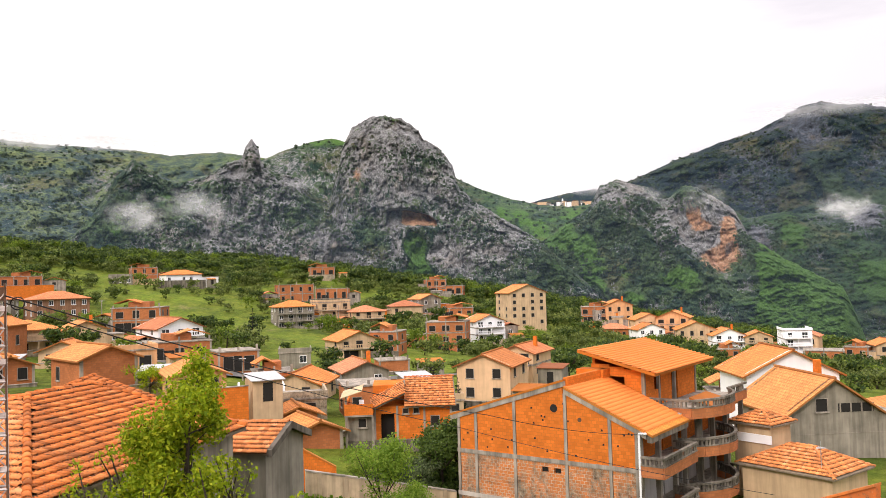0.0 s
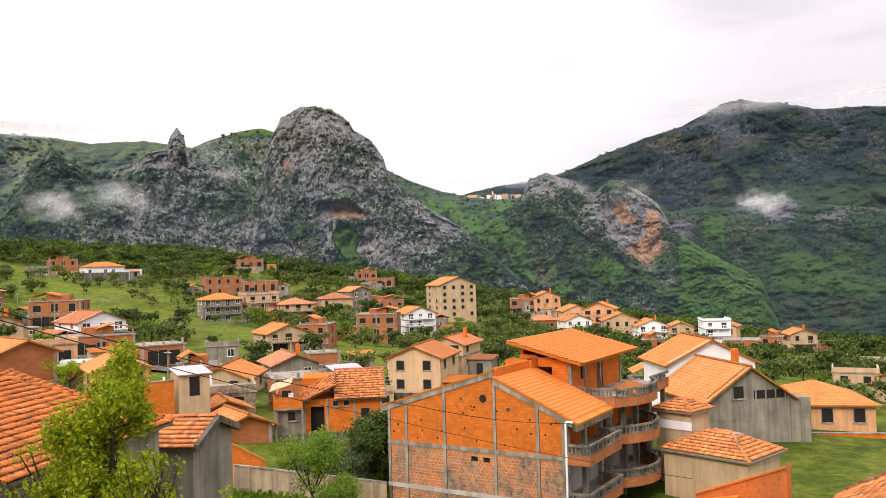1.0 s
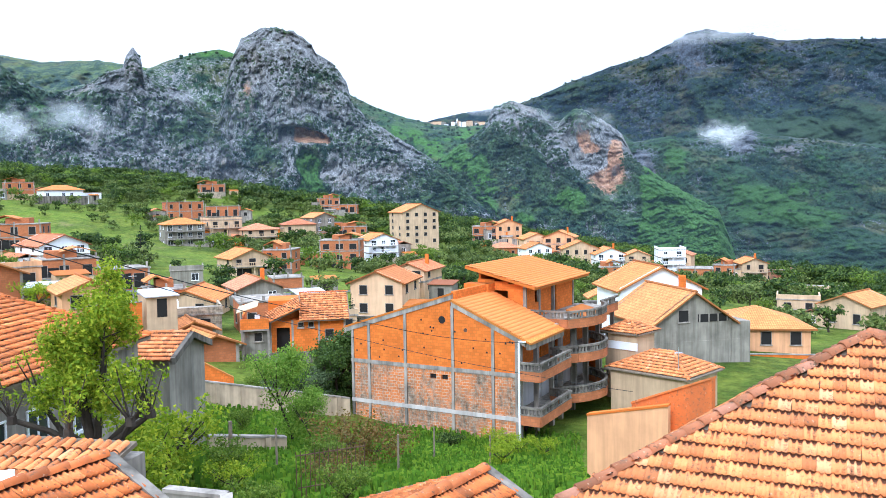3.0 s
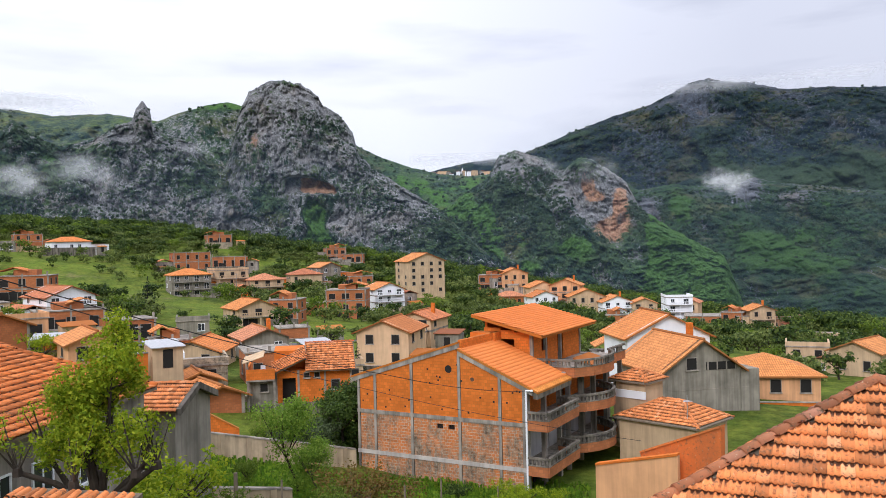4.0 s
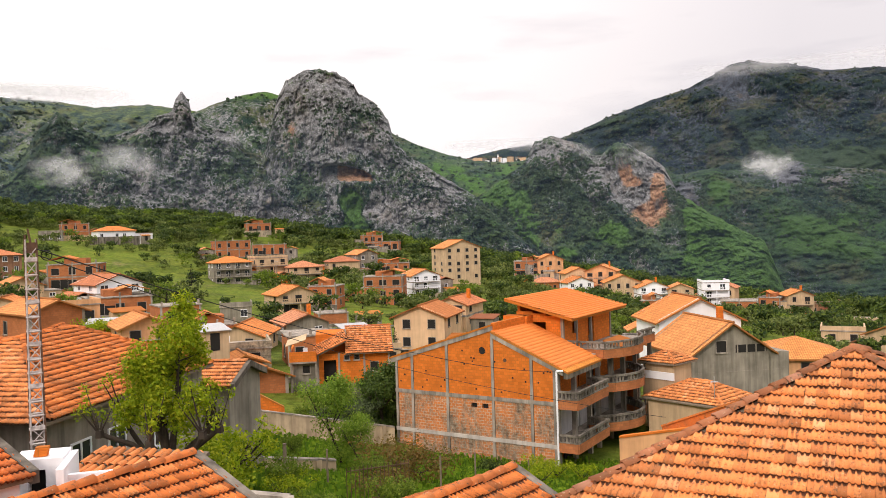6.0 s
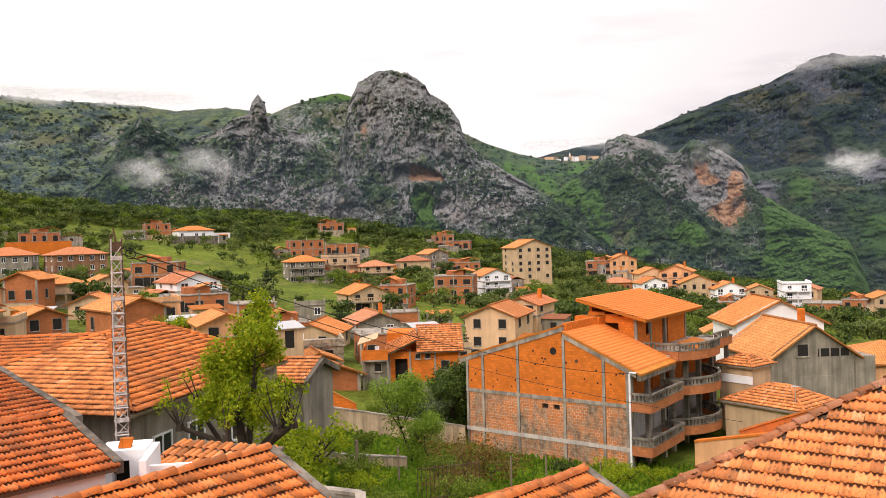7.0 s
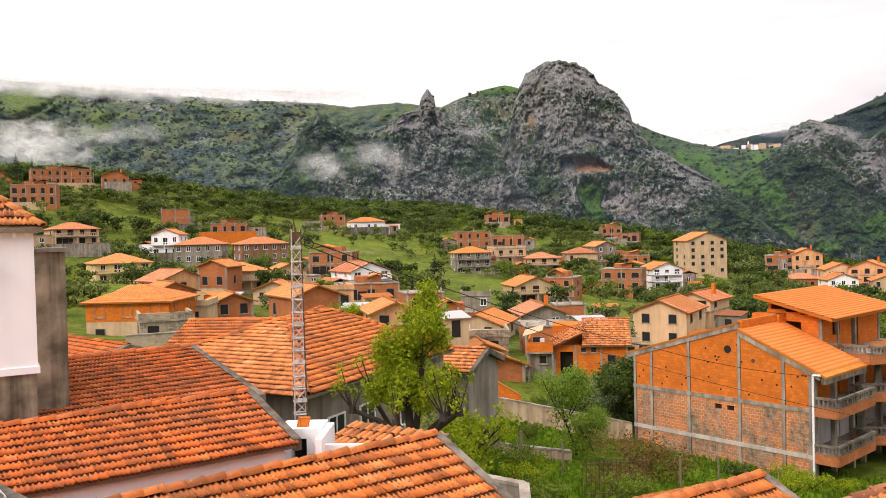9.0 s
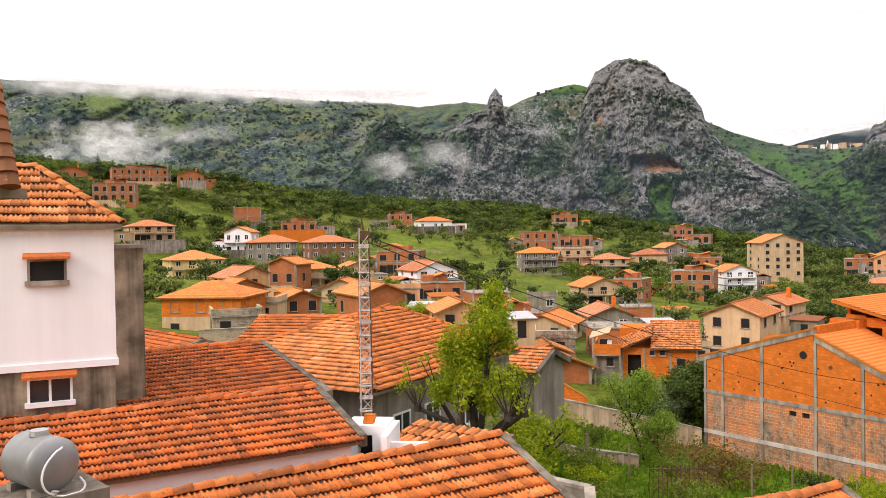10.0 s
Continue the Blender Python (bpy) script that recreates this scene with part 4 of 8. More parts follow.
def rock_paint(az, el, green):
    dx, dy = (az - 4.30) / 1.75, el - (4.45 - 0.22 * (4.30 - az))
    roofline = 0.62 * np.sqrt(np.clip(1 - dx * dx, 0, 1))
    inside = (np.abs(dx) < 1) * step(roofline - dy, 0.0, 0.12) * step(dy + 0.75 + 0.30 * dx, 0.0, 0.85)
    brow = blob(az, el, 4.9, 5.3, 1.7, 0.28)
    cavep = 26 * inside - 12 * brow
    ochre = 0.95 * np.clip(inside * 2, 0, 1) * step(0.6 - dx, 0.0, 0.5) * step(0.62 - dy, 0.0, 0.3) + 0.42 * blob(az, el, 8.0, 7.5, 0.45, 0.9) + 0.3 * blob(az, el, 12.0, 2.0, 0.6, 0.4) + 0.25 * blob(az, el, 10.0, 6.4, 0.4, 0.7)
    meadow = step(1.0 - np.abs((az - 4.05 - 0.10 * (el - 2)) / (1.0 + 0.16 * (2 - el) + 0.25 * np.sin(3.1 * el))), 0.0, 0.55) * step(3.75 + 0.2 * (az - 4) - el, 0.0, 0.6)
    green = green * (1 - inside) * (1 - meadow) + 1.25 * meadow
    # the summit stands forward of the flanks; the pinnacle is a blade before its shoulder
    body = -30 * blob(az, el, 5.6, 7.5, 2.4, 3.0) - 16 * blob(az, el, 15.3, 8.6, 0.55, 1.3) + 45 * blob(az, el, 10.7, 6.6, 0.9, 2.2) + 25 * blob(az, el, 19.5, 6.2, 2.0, 1.0)
    return cavep + 14 * meadow + body, ochre, green


SKY_ROCK = [(25.26, 4.85), (23.87, 7.37), (22.83, 8.47), (21.84, 7.71), (20.14, 6.91), (18.36, 7.3), (16.89, 8.32), (15.87, 8.64), (15.6, 9.5), (15.17, 10.05),
            (14.75, 9.35), (14.58, 8.35), (13.6, 7.72), (12.1, 7.35), (11.19, 6.2), (10.05, 5.69), (9.42, 7.73), (8.98, 9.44), (8.36, 10.76), (6.98, 11.48),
            (6.0, 11.55), (4.83, 11.32), (3.68, 10.54), (3.3, 9.85), (2.33, 9.3), (1.37, 8.12), (1.02, 6.64), (0.05, 5.63), (-2.28, 4.11), (-4.62, 2.63), (-6.15, 1.12), (-8.44, -1.1)]
massif("rock_massif", "grey limestone crag with a pinnacle, a great round summit and a cave", SKY_ROCK + [(28.0, 2.0)], 820, 1180, -115, 820, 250, 1.0, 3, 0.9, rock_greens, rock_paint, wide=1.0, rough_m=12.0, edge_m=45, ribs=0.2)


def hill_greens(az, el, v, big, rib):
    g = 0.86 - 0.34 * big - 0.30 * rib + 0.6 * step(-18.2 - az, 0, 1.2)
    g -= 0.34 * blob(az, el, -9.9, 5.4, 1.5, 1.1) + 0.9 * blob(az, el, -16.2, 2.6, 1.6, 2.0) + 0.20 * blob(az, el, -11.5, 2.6, 2.2, 1.4) + 0.2 * blob(az, el, -13.3, 3.6, 1.0, 1.6)
    g += 0.60 * blob(az, el, -6.0, 3.0, 1.1, 1.6) + 0.40 * blob(az, el, -8.2, 2.4, 1.0, 1.2) + 0.42 * blob(az, el, -13.8, -0.2, 1.2, 0.6) + 0.30 * blob(az, el, -8.5, 0.0, 2.0, 0.8)
    return g


def hill_paint(az, el, green):
    lean = -16.2 - 0.35 * (2.4 - el)
    face = np.clip(1.5 - np.abs((az - lean) / 2.0) ** 2 - np.abs((el - 2.6) / 2.5) ** 2, 0, 1)
    ochre = 0.9 * blob(az, el, -14.9, 4.2, 0.5, 0.9) + 0.7 * blob(az, el, -15.6, 3.2, 0.7, 0.40) + 1.25 * blob(az, el, -17.1, 2.3, 0.5, 1.4) + 1.15 * blob(az, el, -16.4, 0.9, 1.2, 0.75) - 0.4 * blob(az, el, -15.3, 2.2, 0.6, 0.5)
    ribbed = -14 * blob(az, el, -9.9, 4.8, 1.4, 2.0) + 18 * blob(az, el, -12.6, 4.6, 0.6, 1.2)
    return 40 * face + ribbed, np.clip(ochre, 0, 0.9), green


SKY_HILL = [(-2.5, 0.4), (-3.8, 1.58), (-6.21, 3.6), (-8.0, 4.71), (-8.81, 6.23), (-9.97, 6.56), (-11.12, 6.2), (-12.06, 5.96), (-12.61, 5.17), (-13.36, 5.13), (-14.31, 5.96),
            (-15.24, 5.76), (-16.68, 4.78), (-17.57, 4.06), (-18.32, 2.4), (-20.69, 0.68), (-23.72, -1.06)]
massif("cliff_hill", "rocky green hill with an orange stained cliff face", SKY_HILL, 860, 1260, -115, 480, 200, 1.0, 41, 0.85, hill_greens, hill_paint, wide=1.5, rough_m=13.0, edge_m=60, ribs=0.9)


def far_greens(az, el, v, big, rib):
    return 0.92 - 0.40 * big - 0.16 * rib


def dark_greens(az, el, v, big, rib):
    g = 0.94 - 0.40 * big - 0.30 * rib
    g -= 0.28 * blob(az, el, -22.5, 9.6, 3.5, 1.2) + 0.30 * blob(az, el, -21.0, 8.0, 1.5, 1.5) + 0.25 * blob(az, el, -28.0, 8.0, 3.0, 1.2)
    return g + 0.45 * step(7.0 - el, 0, 4) * step(-18 - az, 0, 5)


def mid_greens(az, el, v, big, rib):
    g = 0.88 - 0.32 * big - 0.18 * rib
    g -= 0.65 * blob(az, el, -18.9, 1.8, 1.1, 1.6) + 0.60 * blob(az, el, -25.3, 3.3, 0.9, 0.9) + 0.45 * blob(az, el, -28.2, 2.7, 1.4, 0.5) + 0.35 * blob(az, el, -22.3, 1.0, 0.9, 1.6)
    return g + 0.35 * blob(az, el, -28, -0.2, 5.0, 1.4) + 0.3 * blob(az, el, -21.0, 2.6, 0.9, 1.2)


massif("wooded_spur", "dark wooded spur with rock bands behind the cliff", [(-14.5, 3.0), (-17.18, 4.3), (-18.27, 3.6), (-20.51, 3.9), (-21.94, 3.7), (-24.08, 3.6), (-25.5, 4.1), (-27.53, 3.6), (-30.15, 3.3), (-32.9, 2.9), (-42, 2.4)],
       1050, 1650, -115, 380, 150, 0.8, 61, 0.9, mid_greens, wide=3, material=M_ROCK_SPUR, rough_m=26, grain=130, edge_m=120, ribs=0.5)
massif("green_saddle", "bright green saddle between two crags", [(8, 9.2), (3.52, 9.01), (1.0, 7.1), (-0.76, 6.28), (-2.72, 5.59), (-4.68, 5.1), (-7.03, 4.9), (-9.36, 5.12), (-12.42, 4.99), (-16, 5.2)],
       1100, 1900, -115, 300, 130, 0.4, 71, 0.9, lambda az, el, v, big, rib: 0.98 - 0.4 * big - 0.2 * rib, wide=3, rough_m=12, edge_m=90)
massif("terraced_hump", "green terraced hump behind the crags", [(20, 7.2), (15.44, 8.08), (13.94, 8.85), (12.8, 9.31), (10.89, 9.89), (9.73, 10.08), (8.59, 9.74), (7.05, 9.05), (4, 8.2)],
       1250, 1700, -115, 240, 110, 0.4, 81, 0.9, lambda az, el, v, big, rib: 0.80 - 0.4 * big + 0.35 * step(el - 9.3, 0, 0.4), wide=3, rough_m=9, edge_m=80)
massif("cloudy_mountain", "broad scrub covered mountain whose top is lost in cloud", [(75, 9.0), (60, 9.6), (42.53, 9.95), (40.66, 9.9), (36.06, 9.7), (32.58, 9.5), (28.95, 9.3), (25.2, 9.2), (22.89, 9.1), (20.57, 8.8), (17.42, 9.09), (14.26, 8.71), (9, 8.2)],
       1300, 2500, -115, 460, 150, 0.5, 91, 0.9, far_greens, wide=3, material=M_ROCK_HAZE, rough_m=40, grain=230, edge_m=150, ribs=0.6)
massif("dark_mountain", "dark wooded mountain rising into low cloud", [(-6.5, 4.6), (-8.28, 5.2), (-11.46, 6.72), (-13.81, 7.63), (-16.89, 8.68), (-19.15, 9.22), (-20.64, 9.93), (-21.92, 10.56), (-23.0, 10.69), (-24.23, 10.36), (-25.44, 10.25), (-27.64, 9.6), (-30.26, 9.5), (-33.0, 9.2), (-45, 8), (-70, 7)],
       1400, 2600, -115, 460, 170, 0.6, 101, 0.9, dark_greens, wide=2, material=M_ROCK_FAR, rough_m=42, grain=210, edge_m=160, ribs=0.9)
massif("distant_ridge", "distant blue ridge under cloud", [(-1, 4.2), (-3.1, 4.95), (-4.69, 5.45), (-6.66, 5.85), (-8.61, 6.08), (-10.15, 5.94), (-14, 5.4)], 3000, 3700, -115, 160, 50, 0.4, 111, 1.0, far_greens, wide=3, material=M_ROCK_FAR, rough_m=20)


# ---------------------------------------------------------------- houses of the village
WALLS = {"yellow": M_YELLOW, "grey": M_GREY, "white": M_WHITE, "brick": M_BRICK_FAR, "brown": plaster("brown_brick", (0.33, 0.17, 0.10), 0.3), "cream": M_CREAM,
         "pink": M_PINK, "peach": M_PEACH, "lowcream": M_CREAM, "stone": M_STONE}


def pitched(bm, w, d, z, rise, over, kind, thick=0.16):
    """A tiled roof over a plan w by d, with an underside; uv runs along the eaves and down the slope in metres."""
    uvl = bm.loops.layers.uv.verify()
    W, D = w / 2 + over, d / 2 + over
    zl = z - rise * over / (w / 2 if kind == G else min(w, d) / 2)
    if kind == G:
        planes = [[(-W, -D, zl), (-W, D, zl), (0, D, z + rise), (0, -D, z + rise)], [(W, D, zl), (W, -D, zl), (0, -D, z + rise), (0, D, z + rise)]]
    elif kind == S_:
        planes = [[(-W, -D, zl), (W, -D, zl), (W, D, z + rise), (-W, D, z + rise)]]
    else:
        k = min(W, D)
        a, b = ((-(W - k), 0), (W - k, 0)) if W >= D else ((0, -(D - k)), (0, D - k))
        A, B = (*a, z + rise), (*b, z + rise)
        c = [(-W, -D, zl), (W, -D, zl), (W, D, zl), (-W, D, zl)]
        if W >= D:
            planes = [[c[0], c[1], B, A], [c[1], c[2], B], [c[2], c[3], A, B], [c[3], c[0], A]]
        else:
            planes = [[c[0], c[1], A], [c[1], c[2], B, A], [c[2], c[3], B], [c[3], c[0], A, B]]
    for pl in planes:
        pts = [Vector(p) for p in pl]
        e1 = (pts[1] - pts[0]).normalized()
        n = e1.cross(pts[2] - pts[1]).normalized()
        e2 = n.cross(e1)
        vs = [bm.verts.new(p) for p in pts]
        f = bm.faces.new(vs)
        for lp in f.loops:
            r = lp.vert.co - pts[0]
            lp[uvl].uv = (r.dot(e1), r.dot(e2))
        low = [bm.verts.new(p - Vector((0, 0, thick))) for p in pts]
        bm.faces.new(low[::-1])
        for i in range(len(vs)):
            j = (i + 1) % len(vs)
            bm.faces.new((vs[i], low[i], low[j], vs[j]))


def raw_part(name, bm, material, parent, label="", m=None):
    """Like part(), but keeps the faces' own winding."""
    me = bpy.data.meshes.new(name)
    bm.to_mesh(me)
    bm.free()
    me.materials.append(material)
    ob = new(name, me)
    ob.parent = parent
    if m is not None:
        ob.matrix_basis = m
    if label:
        ob["label"] = label
    return ob


SHARED = {}


def window_mesh(w, h, framed):
    """A recessed pane behind a frame and a sill, built once for each size."""
    key = (round(w, 1), round(h, 1), framed)
    if key not in SHARED:
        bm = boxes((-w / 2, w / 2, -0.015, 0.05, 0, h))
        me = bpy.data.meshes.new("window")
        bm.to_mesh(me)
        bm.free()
        # Unframed openings get a near-black sheet in place of inner shade.
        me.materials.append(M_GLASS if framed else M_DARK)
        fr = boxes((-w / 2 - 0.12, w / 2 + 0.12, -0.12, 0.02, -0.12, 0), (-w / 2 - 0.06, w / 2 + 0.06, -0.06, 0.02, h, h + 0.06),
                   (-w / 2 - 0.06, -w / 2, -0.06, 0.02, 0, h), (w / 2, w / 2 + 0.06, -0.06, 0.02, 0, h))
        if framed:
            box(fr, -0.03, 0.03, -0.05, 0.0, 0, h)
        mf = bpy.data.meshes.new("window_frame")
        fr.to_mesh(mf)
        fr.free()
        mf.materials.append(M_WHITE if framed else M_CONC)
        SHARED[key] = (me, mf)
    return SHARED[key]


def add_window(house, x, y, z, turn, w, h, framed=True):
    me, mf = window_mesh(w, h, framed)
    wi = new("window", me)
    wi.parent = house
    wi.matrix_basis = pose(x, y, z, 0, 0, turn)
    fr = new("window_frame", mf)
    fr.parent = wi
    return wi


def village_house(x, y, z, w, h, d, turn, storeys, wall, roof, front, label, rng, pitch=0.40, annexe=True):
    """One house: body, floor bands, roof, windows, balconies. Its front looks at the valley road (local -y)."""
    az = math.degrees(math.atan2(-x, y))
    ob = thing("house", pose(x, y, z, 0, 0, az + turn), label, "house", "village houses")
    sh = h / storeys
    mat = WALLS[wall]
    rise = (0.36 * min(w, d) / 2 if roof == H_ else pitch * w / 2) if roof in (G, H_) else 0
    bm = boxes((-w / 2, w / 2, -d / 2, d / 2, -4.0, h))
    if roof == G:
        for s in (-1, 1):
            prism(bm, [(-w / 2, s * (d / 2 - 0.12) - 0.12, h), (w / 2, s * (d / 2 - 0.12) - 0.12, h), (0, s * (d / 2 - 0.12) - 0.12, h + rise)], (0, 0.24, 0))
    part("wall", bm, mat, ob)
    if wall == "lowcream":
        part("upper_wall", boxes((-w / 2 - 0.02, w / 2 + 0.02, -d / 2 - 0.02, d / 2 + 0.02, h * 0.55, h + 0.02)), M_BRICK, ob, "bare orange brick upper wall")
    if roof in (G, H_):
        bm = bmesh.new()
        pitched(bm, w, d, h, rise, 0.5, roof)
        raw_part("roof", bm, M_ROOF_VILLAGE if rng.random() < 0.7 else M_ROOF_OLD, ob, "orange clay tile roof")
        if roof == G:
            bm = bmesh.new()
            rod(bm, (0, -d / 2 - 0.5, h + rise + 0.02), (0, d / 2 + 0.5, h + rise + 0.02), 0.13)
            part("ridge", bm, M_ROOF_VILLAGE, ob)
    else:
        part("roof", boxes((-w / 2 - 0.15, w / 2 + 0.15, -d / 2 - 0.15, d / 2 + 0.15, h, h + 0.18)), M_CONC, ob, "flat concrete roof slab")
        if wall == "brick":
            for cx in np.linspace(-w / 2 + 0.3, w / 2 - 0.3, 3):
                part("column_stub", boxes((cx - 0.13, cx + 0.13, -d / 2 + 0.1, -d / 2 + 0.36, h + 0.18, h + rng.uniform(0.5, 1.1))), M_CONC, ob)
            if rng.random() < 0.6:
                bm = bmesh.new()
                pitched(bm, w * 0.5, d * 0.6, h + 1.2, 0.7, 0.3, G)
                raw_part("roof_shelter", bm, M_ROOF_VILLAGE, ob, "small tiled roof over the stairhead", pose(rng.choice((-1, 1)) * w * 0.22, 0.5, 0))
                part("stairhead", boxes((-w * 0.22, w * 0.22, -d * 0.25, d * 0.25, h + 0.18, h + 1.3)), M_BRICK_FAR, ob, "", pose(0, 0.5, 0))
        else:
            part("parapet", boxes((-w / 2 - 0.1, w / 2 + 0.1, -d / 2 - 0.1, -d / 2 + 0.12, h + 0.18, h + 0.8), (-w / 2 - 0.1, -w / 2 + 0.12, -d / 2 + 0.12, d / 2, h + 0.18, h + 0.8),
                                   (w / 2 - 0.12, w / 2 + 0.1, -d / 2 + 0.12, d / 2, h + 0.18, h + 0.8)), mat, ob)
    for s in range(1, storeys):
        if front in ("frame", "balcony") or wall == "brick":
            part("floor_band", boxes((-w / 2 - 0.04, w / 2 + 0.04, -d / 2 - 0.04, d / 2 + 0.04, s * sh - 0.15, s * sh + 0.12)), M_CONC, ob)
    if wall == "brick":
        for cx in np.linspace(-w / 2 + 0.14, w / 2 - 0.14, max(2, int(w / 3.4) + 1)):
            part("column", boxes((cx - 0.15, cx + 0.15, -d / 2 - 0.03, -d / 2 + 0.2, -1, h)), M_CONC, ob)
    n = max(2, int(w / 2.6))
    for s in range(storeys):
        zb = s * sh + sh * 0.30
        wh = min(1.3, sh * 0.48)
        for i in range(n):
            cx = -w / 2 + (i + 0.5) * w / n
            if front == "frame":
                add_window(ob, cx, -d / 2, s * sh + 0.5 if s else 0.1, 0, w / n * rng.uniform(0.34, 0.55), sh * (rng.uniform(0.45, 0.62) if s else 0.72), False)
            elif front == "balcony" and i % 2 == (s % 2):
                add_window(ob, cx, -d / 2, s * sh + 0.12, 0, 1.3, min(2.1, sh * 0.75), wall in ("white", "grey", "yellow"))
            elif front != "blank" and rng.random() < 0.88:
                add_window(ob, cx, -d / 2, zb, 0, 0.95, wh, wall in ("white", "grey", "brown", "yellow"))
        for side in (-1, 1):
            for j in range(max(1, int(d / 4))):
                cy = -d / 2 + (j + 0.5) * d / max(1, int(d / 4))
                if front != "blank" and rng.random() < 0.75:
                    add_window(ob, side * w / 2, cy, zb, 90 * side, 0.9, wh, wall in ("white", "grey", "brown", "yellow"))
        if front == "balcony" and s:
            bal = part("balcony", boxes((-w / 2 + 0.3, w / 2 - 0.3, -d / 2 - 1.2, -d / 2, s * sh - 0.08, s * sh + 0.08)), M_CONC, ob)
            rb = boxes((-w / 2 + 0.3, w / 2 - 0.3, -d / 2 - 1.2, -d / 2 - 1.08, s * sh + 0.08, s * sh + 0.30), (-w / 2 + 0.3, w / 2 - 0.3, -d / 2 - 1.18, -d / 2 - 1.1, s * sh + 0.82, s * sh + 0.95))
            for px_ in np.linspace(-w / 2 + 0.36, w / 2 - 0.36, int(w * 2.2)):
                box(rb, px_ - 0.05, px_ + 0.05, -d / 2 - 1.17, -d / 2 - 1.11, s * sh + 0.30, s * sh + 0.82)
            part("balustrade", rb, mat, bal)
            for px_ in (-w / 2 + 0.4, 0, w / 2 - 0.4):
                part("post", boxes((px_ - 0.11, px_ + 0.11, -d / 2 - 1.15, -d / 2 - 0.93, (s - 1) * sh + (0.08 if s > 1 else -2), s * sh - 0.08)), mat, ob)
    if annexe and w > 6 and storeys < 4 and rng.random() < 0.7:
        side = rng.choice((-1, 1))
        aw, ad, ah = w * rng.uniform(0.35, 0.55), d * 0.7, h * rng.uniform(0.5, 0.72)
        ax = side * (w / 2 + aw / 2 - 0.1)
        part("annexe", boxes((ax - aw / 2, ax + aw / 2, -d / 2 + 0.6, -d / 2 + 0.6 + ad, -4, ah)), rng.choice((mat, mat, M_BRICK, M_CONC)), ob, "lower side wing")
        if rng.random() < 0.6:
            bm = bmesh.new()
            pitched(bm, aw, ad, ah, 0.36 * aw / 2, 0.35, G)
            raw_part("annexe_roof", bm, M_ROOF_OLD if rng.random() < 0.5 else M_ROOF_VILLAGE, ob, "", pose(ax, -d / 2 + 0.6 + ad / 2, 0))
        else:
            part("annexe_roof", boxes((ax - aw / 2 - 0.15, ax + aw / 2 + 0.15, -d / 2 + 0.45, -d / 2 + 0.75 + ad, ah, ah + 0.16)), M_CONC, ob)
        add_window(ob, ax, -d / 2 + 0.6, ah * 0.35, 0, 0.9, ah * 0.38, wall != "brick")
    if front in ("frame", "balcony") and wall != "white" and rng.random() < 0.8:
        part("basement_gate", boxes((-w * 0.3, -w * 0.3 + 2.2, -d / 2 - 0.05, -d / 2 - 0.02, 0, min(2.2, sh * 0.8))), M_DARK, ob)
    if roof in (G, H_) and rng.random() < 0.2:
        part("chimney", boxes((w * 0.2, w * 0.2 + 0.5, 0.6, 1.1, h, h + rise + 0.9)), M_BRICK, ob)
    return ob


RNG = random.Random(7)
for row in VILLAGE:
    village_house(*row, RNG)


# yard walls, retaining walls and lean-to sheds among the houses
YW = random.Random(19)
for row in VILLAGE:
    x, y, z, w, h, d = row[:6]
    az = math.degrees(math.atan2(-x, y))
    if YW.random() < 0.75:
        L = w * YW.uniform(0.8, 1.7)
        hh = YW.uniform(0.9, 1.9)
        ob = thing("yard_wall", pose(x, y, z, 0, 0, az + row[6]) @ pose(YW.uniform(-2, 2), -d / 2 - YW.uniform(2.0, 4.5), -0.6), "rough block yard wall below a house", "wall", "yard walls")
        part("masonry", boxes((-L / 2, L / 2, -0.12, 0.12, -2.5, hh)), YW.choice((M_CONC, M_BRICK, M_CREAM, M_CONC_DARK, M_STONE)), ob)
        part("coping", boxes((-L / 2 - 0.05, L / 2 + 0.05, -0.18, 0.18, hh, hh + 0.08)), M_CONC, ob)
    if YW.random() < 0.45:
        sw_, sd_, sh_ = YW.uniform(2.5, 4.5), YW.uniform(2.2, 3.5), YW.uniform(1.8, 2.4)
        ob = thing("shed", pose(x, y, z, 0, 0, az + row[6]) @ pose(YW.choice((-1, 1)) * (w / 2 + 3.2), -d / 2 - 1.0, -0.5), "small yard shed with a sheet roof", "shed", "yard sheds")
        part("wall", boxes((-sw_ / 2, sw_ / 2, -sd_ / 2, sd_ / 2, -2.5, sh_)), YW.choice((M_BRICK, M_CONC, M_CREAM, M_GREY)), ob)
        bm = bmesh.new()
        prism(bm, [(-sw_ / 2 - 0.2, -sd_ / 2 - 0.3, sh_), (sw_ / 2 + 0.2, -sd_ / 2 - 0.3, sh_), (sw_ / 2 + 0.2, sd_ / 2 + 0.2, sh_ + 0.4), (-sw_ / 2 - 0.2, sd_ / 2 + 0.2, sh_ + 0.4)], (0, 0, 0.08))
        part("roof", bm, YW.choice((M_ROOF_OLD, M_CONC, M_ROOF_NEW, M_STEEL)), ob)
        part("door", boxes((-0.45, 0.45, -sd_ / 2 - 0.03, -sd_ / 2 + 0.02, 0, 1.7)), M_DARK, ob)


# the lane between the houses
LANE = [(-62, 142), (-48, 131), (-36, 119), (-28, 119), (-19, 124), (-8, 130), (4, 139), (16, 150)]
lv, lf = [], []
for k in range(len(LANE) - 1):
    for t in range(8):
        q = Vector(LANE[k]).lerp(Vector(LANE[k + 1]), t / 8)
        d = (Vector(LANE[k + 1]) - Vector(LANE[k])).normalized()
        for sgn in (-1, 1):
            x, y = q.x - d.y * 2.0 * sgn, q.y + d.x * 2.0 * sgn
            lv.append((x, y, gz(x, y) + 0.35))
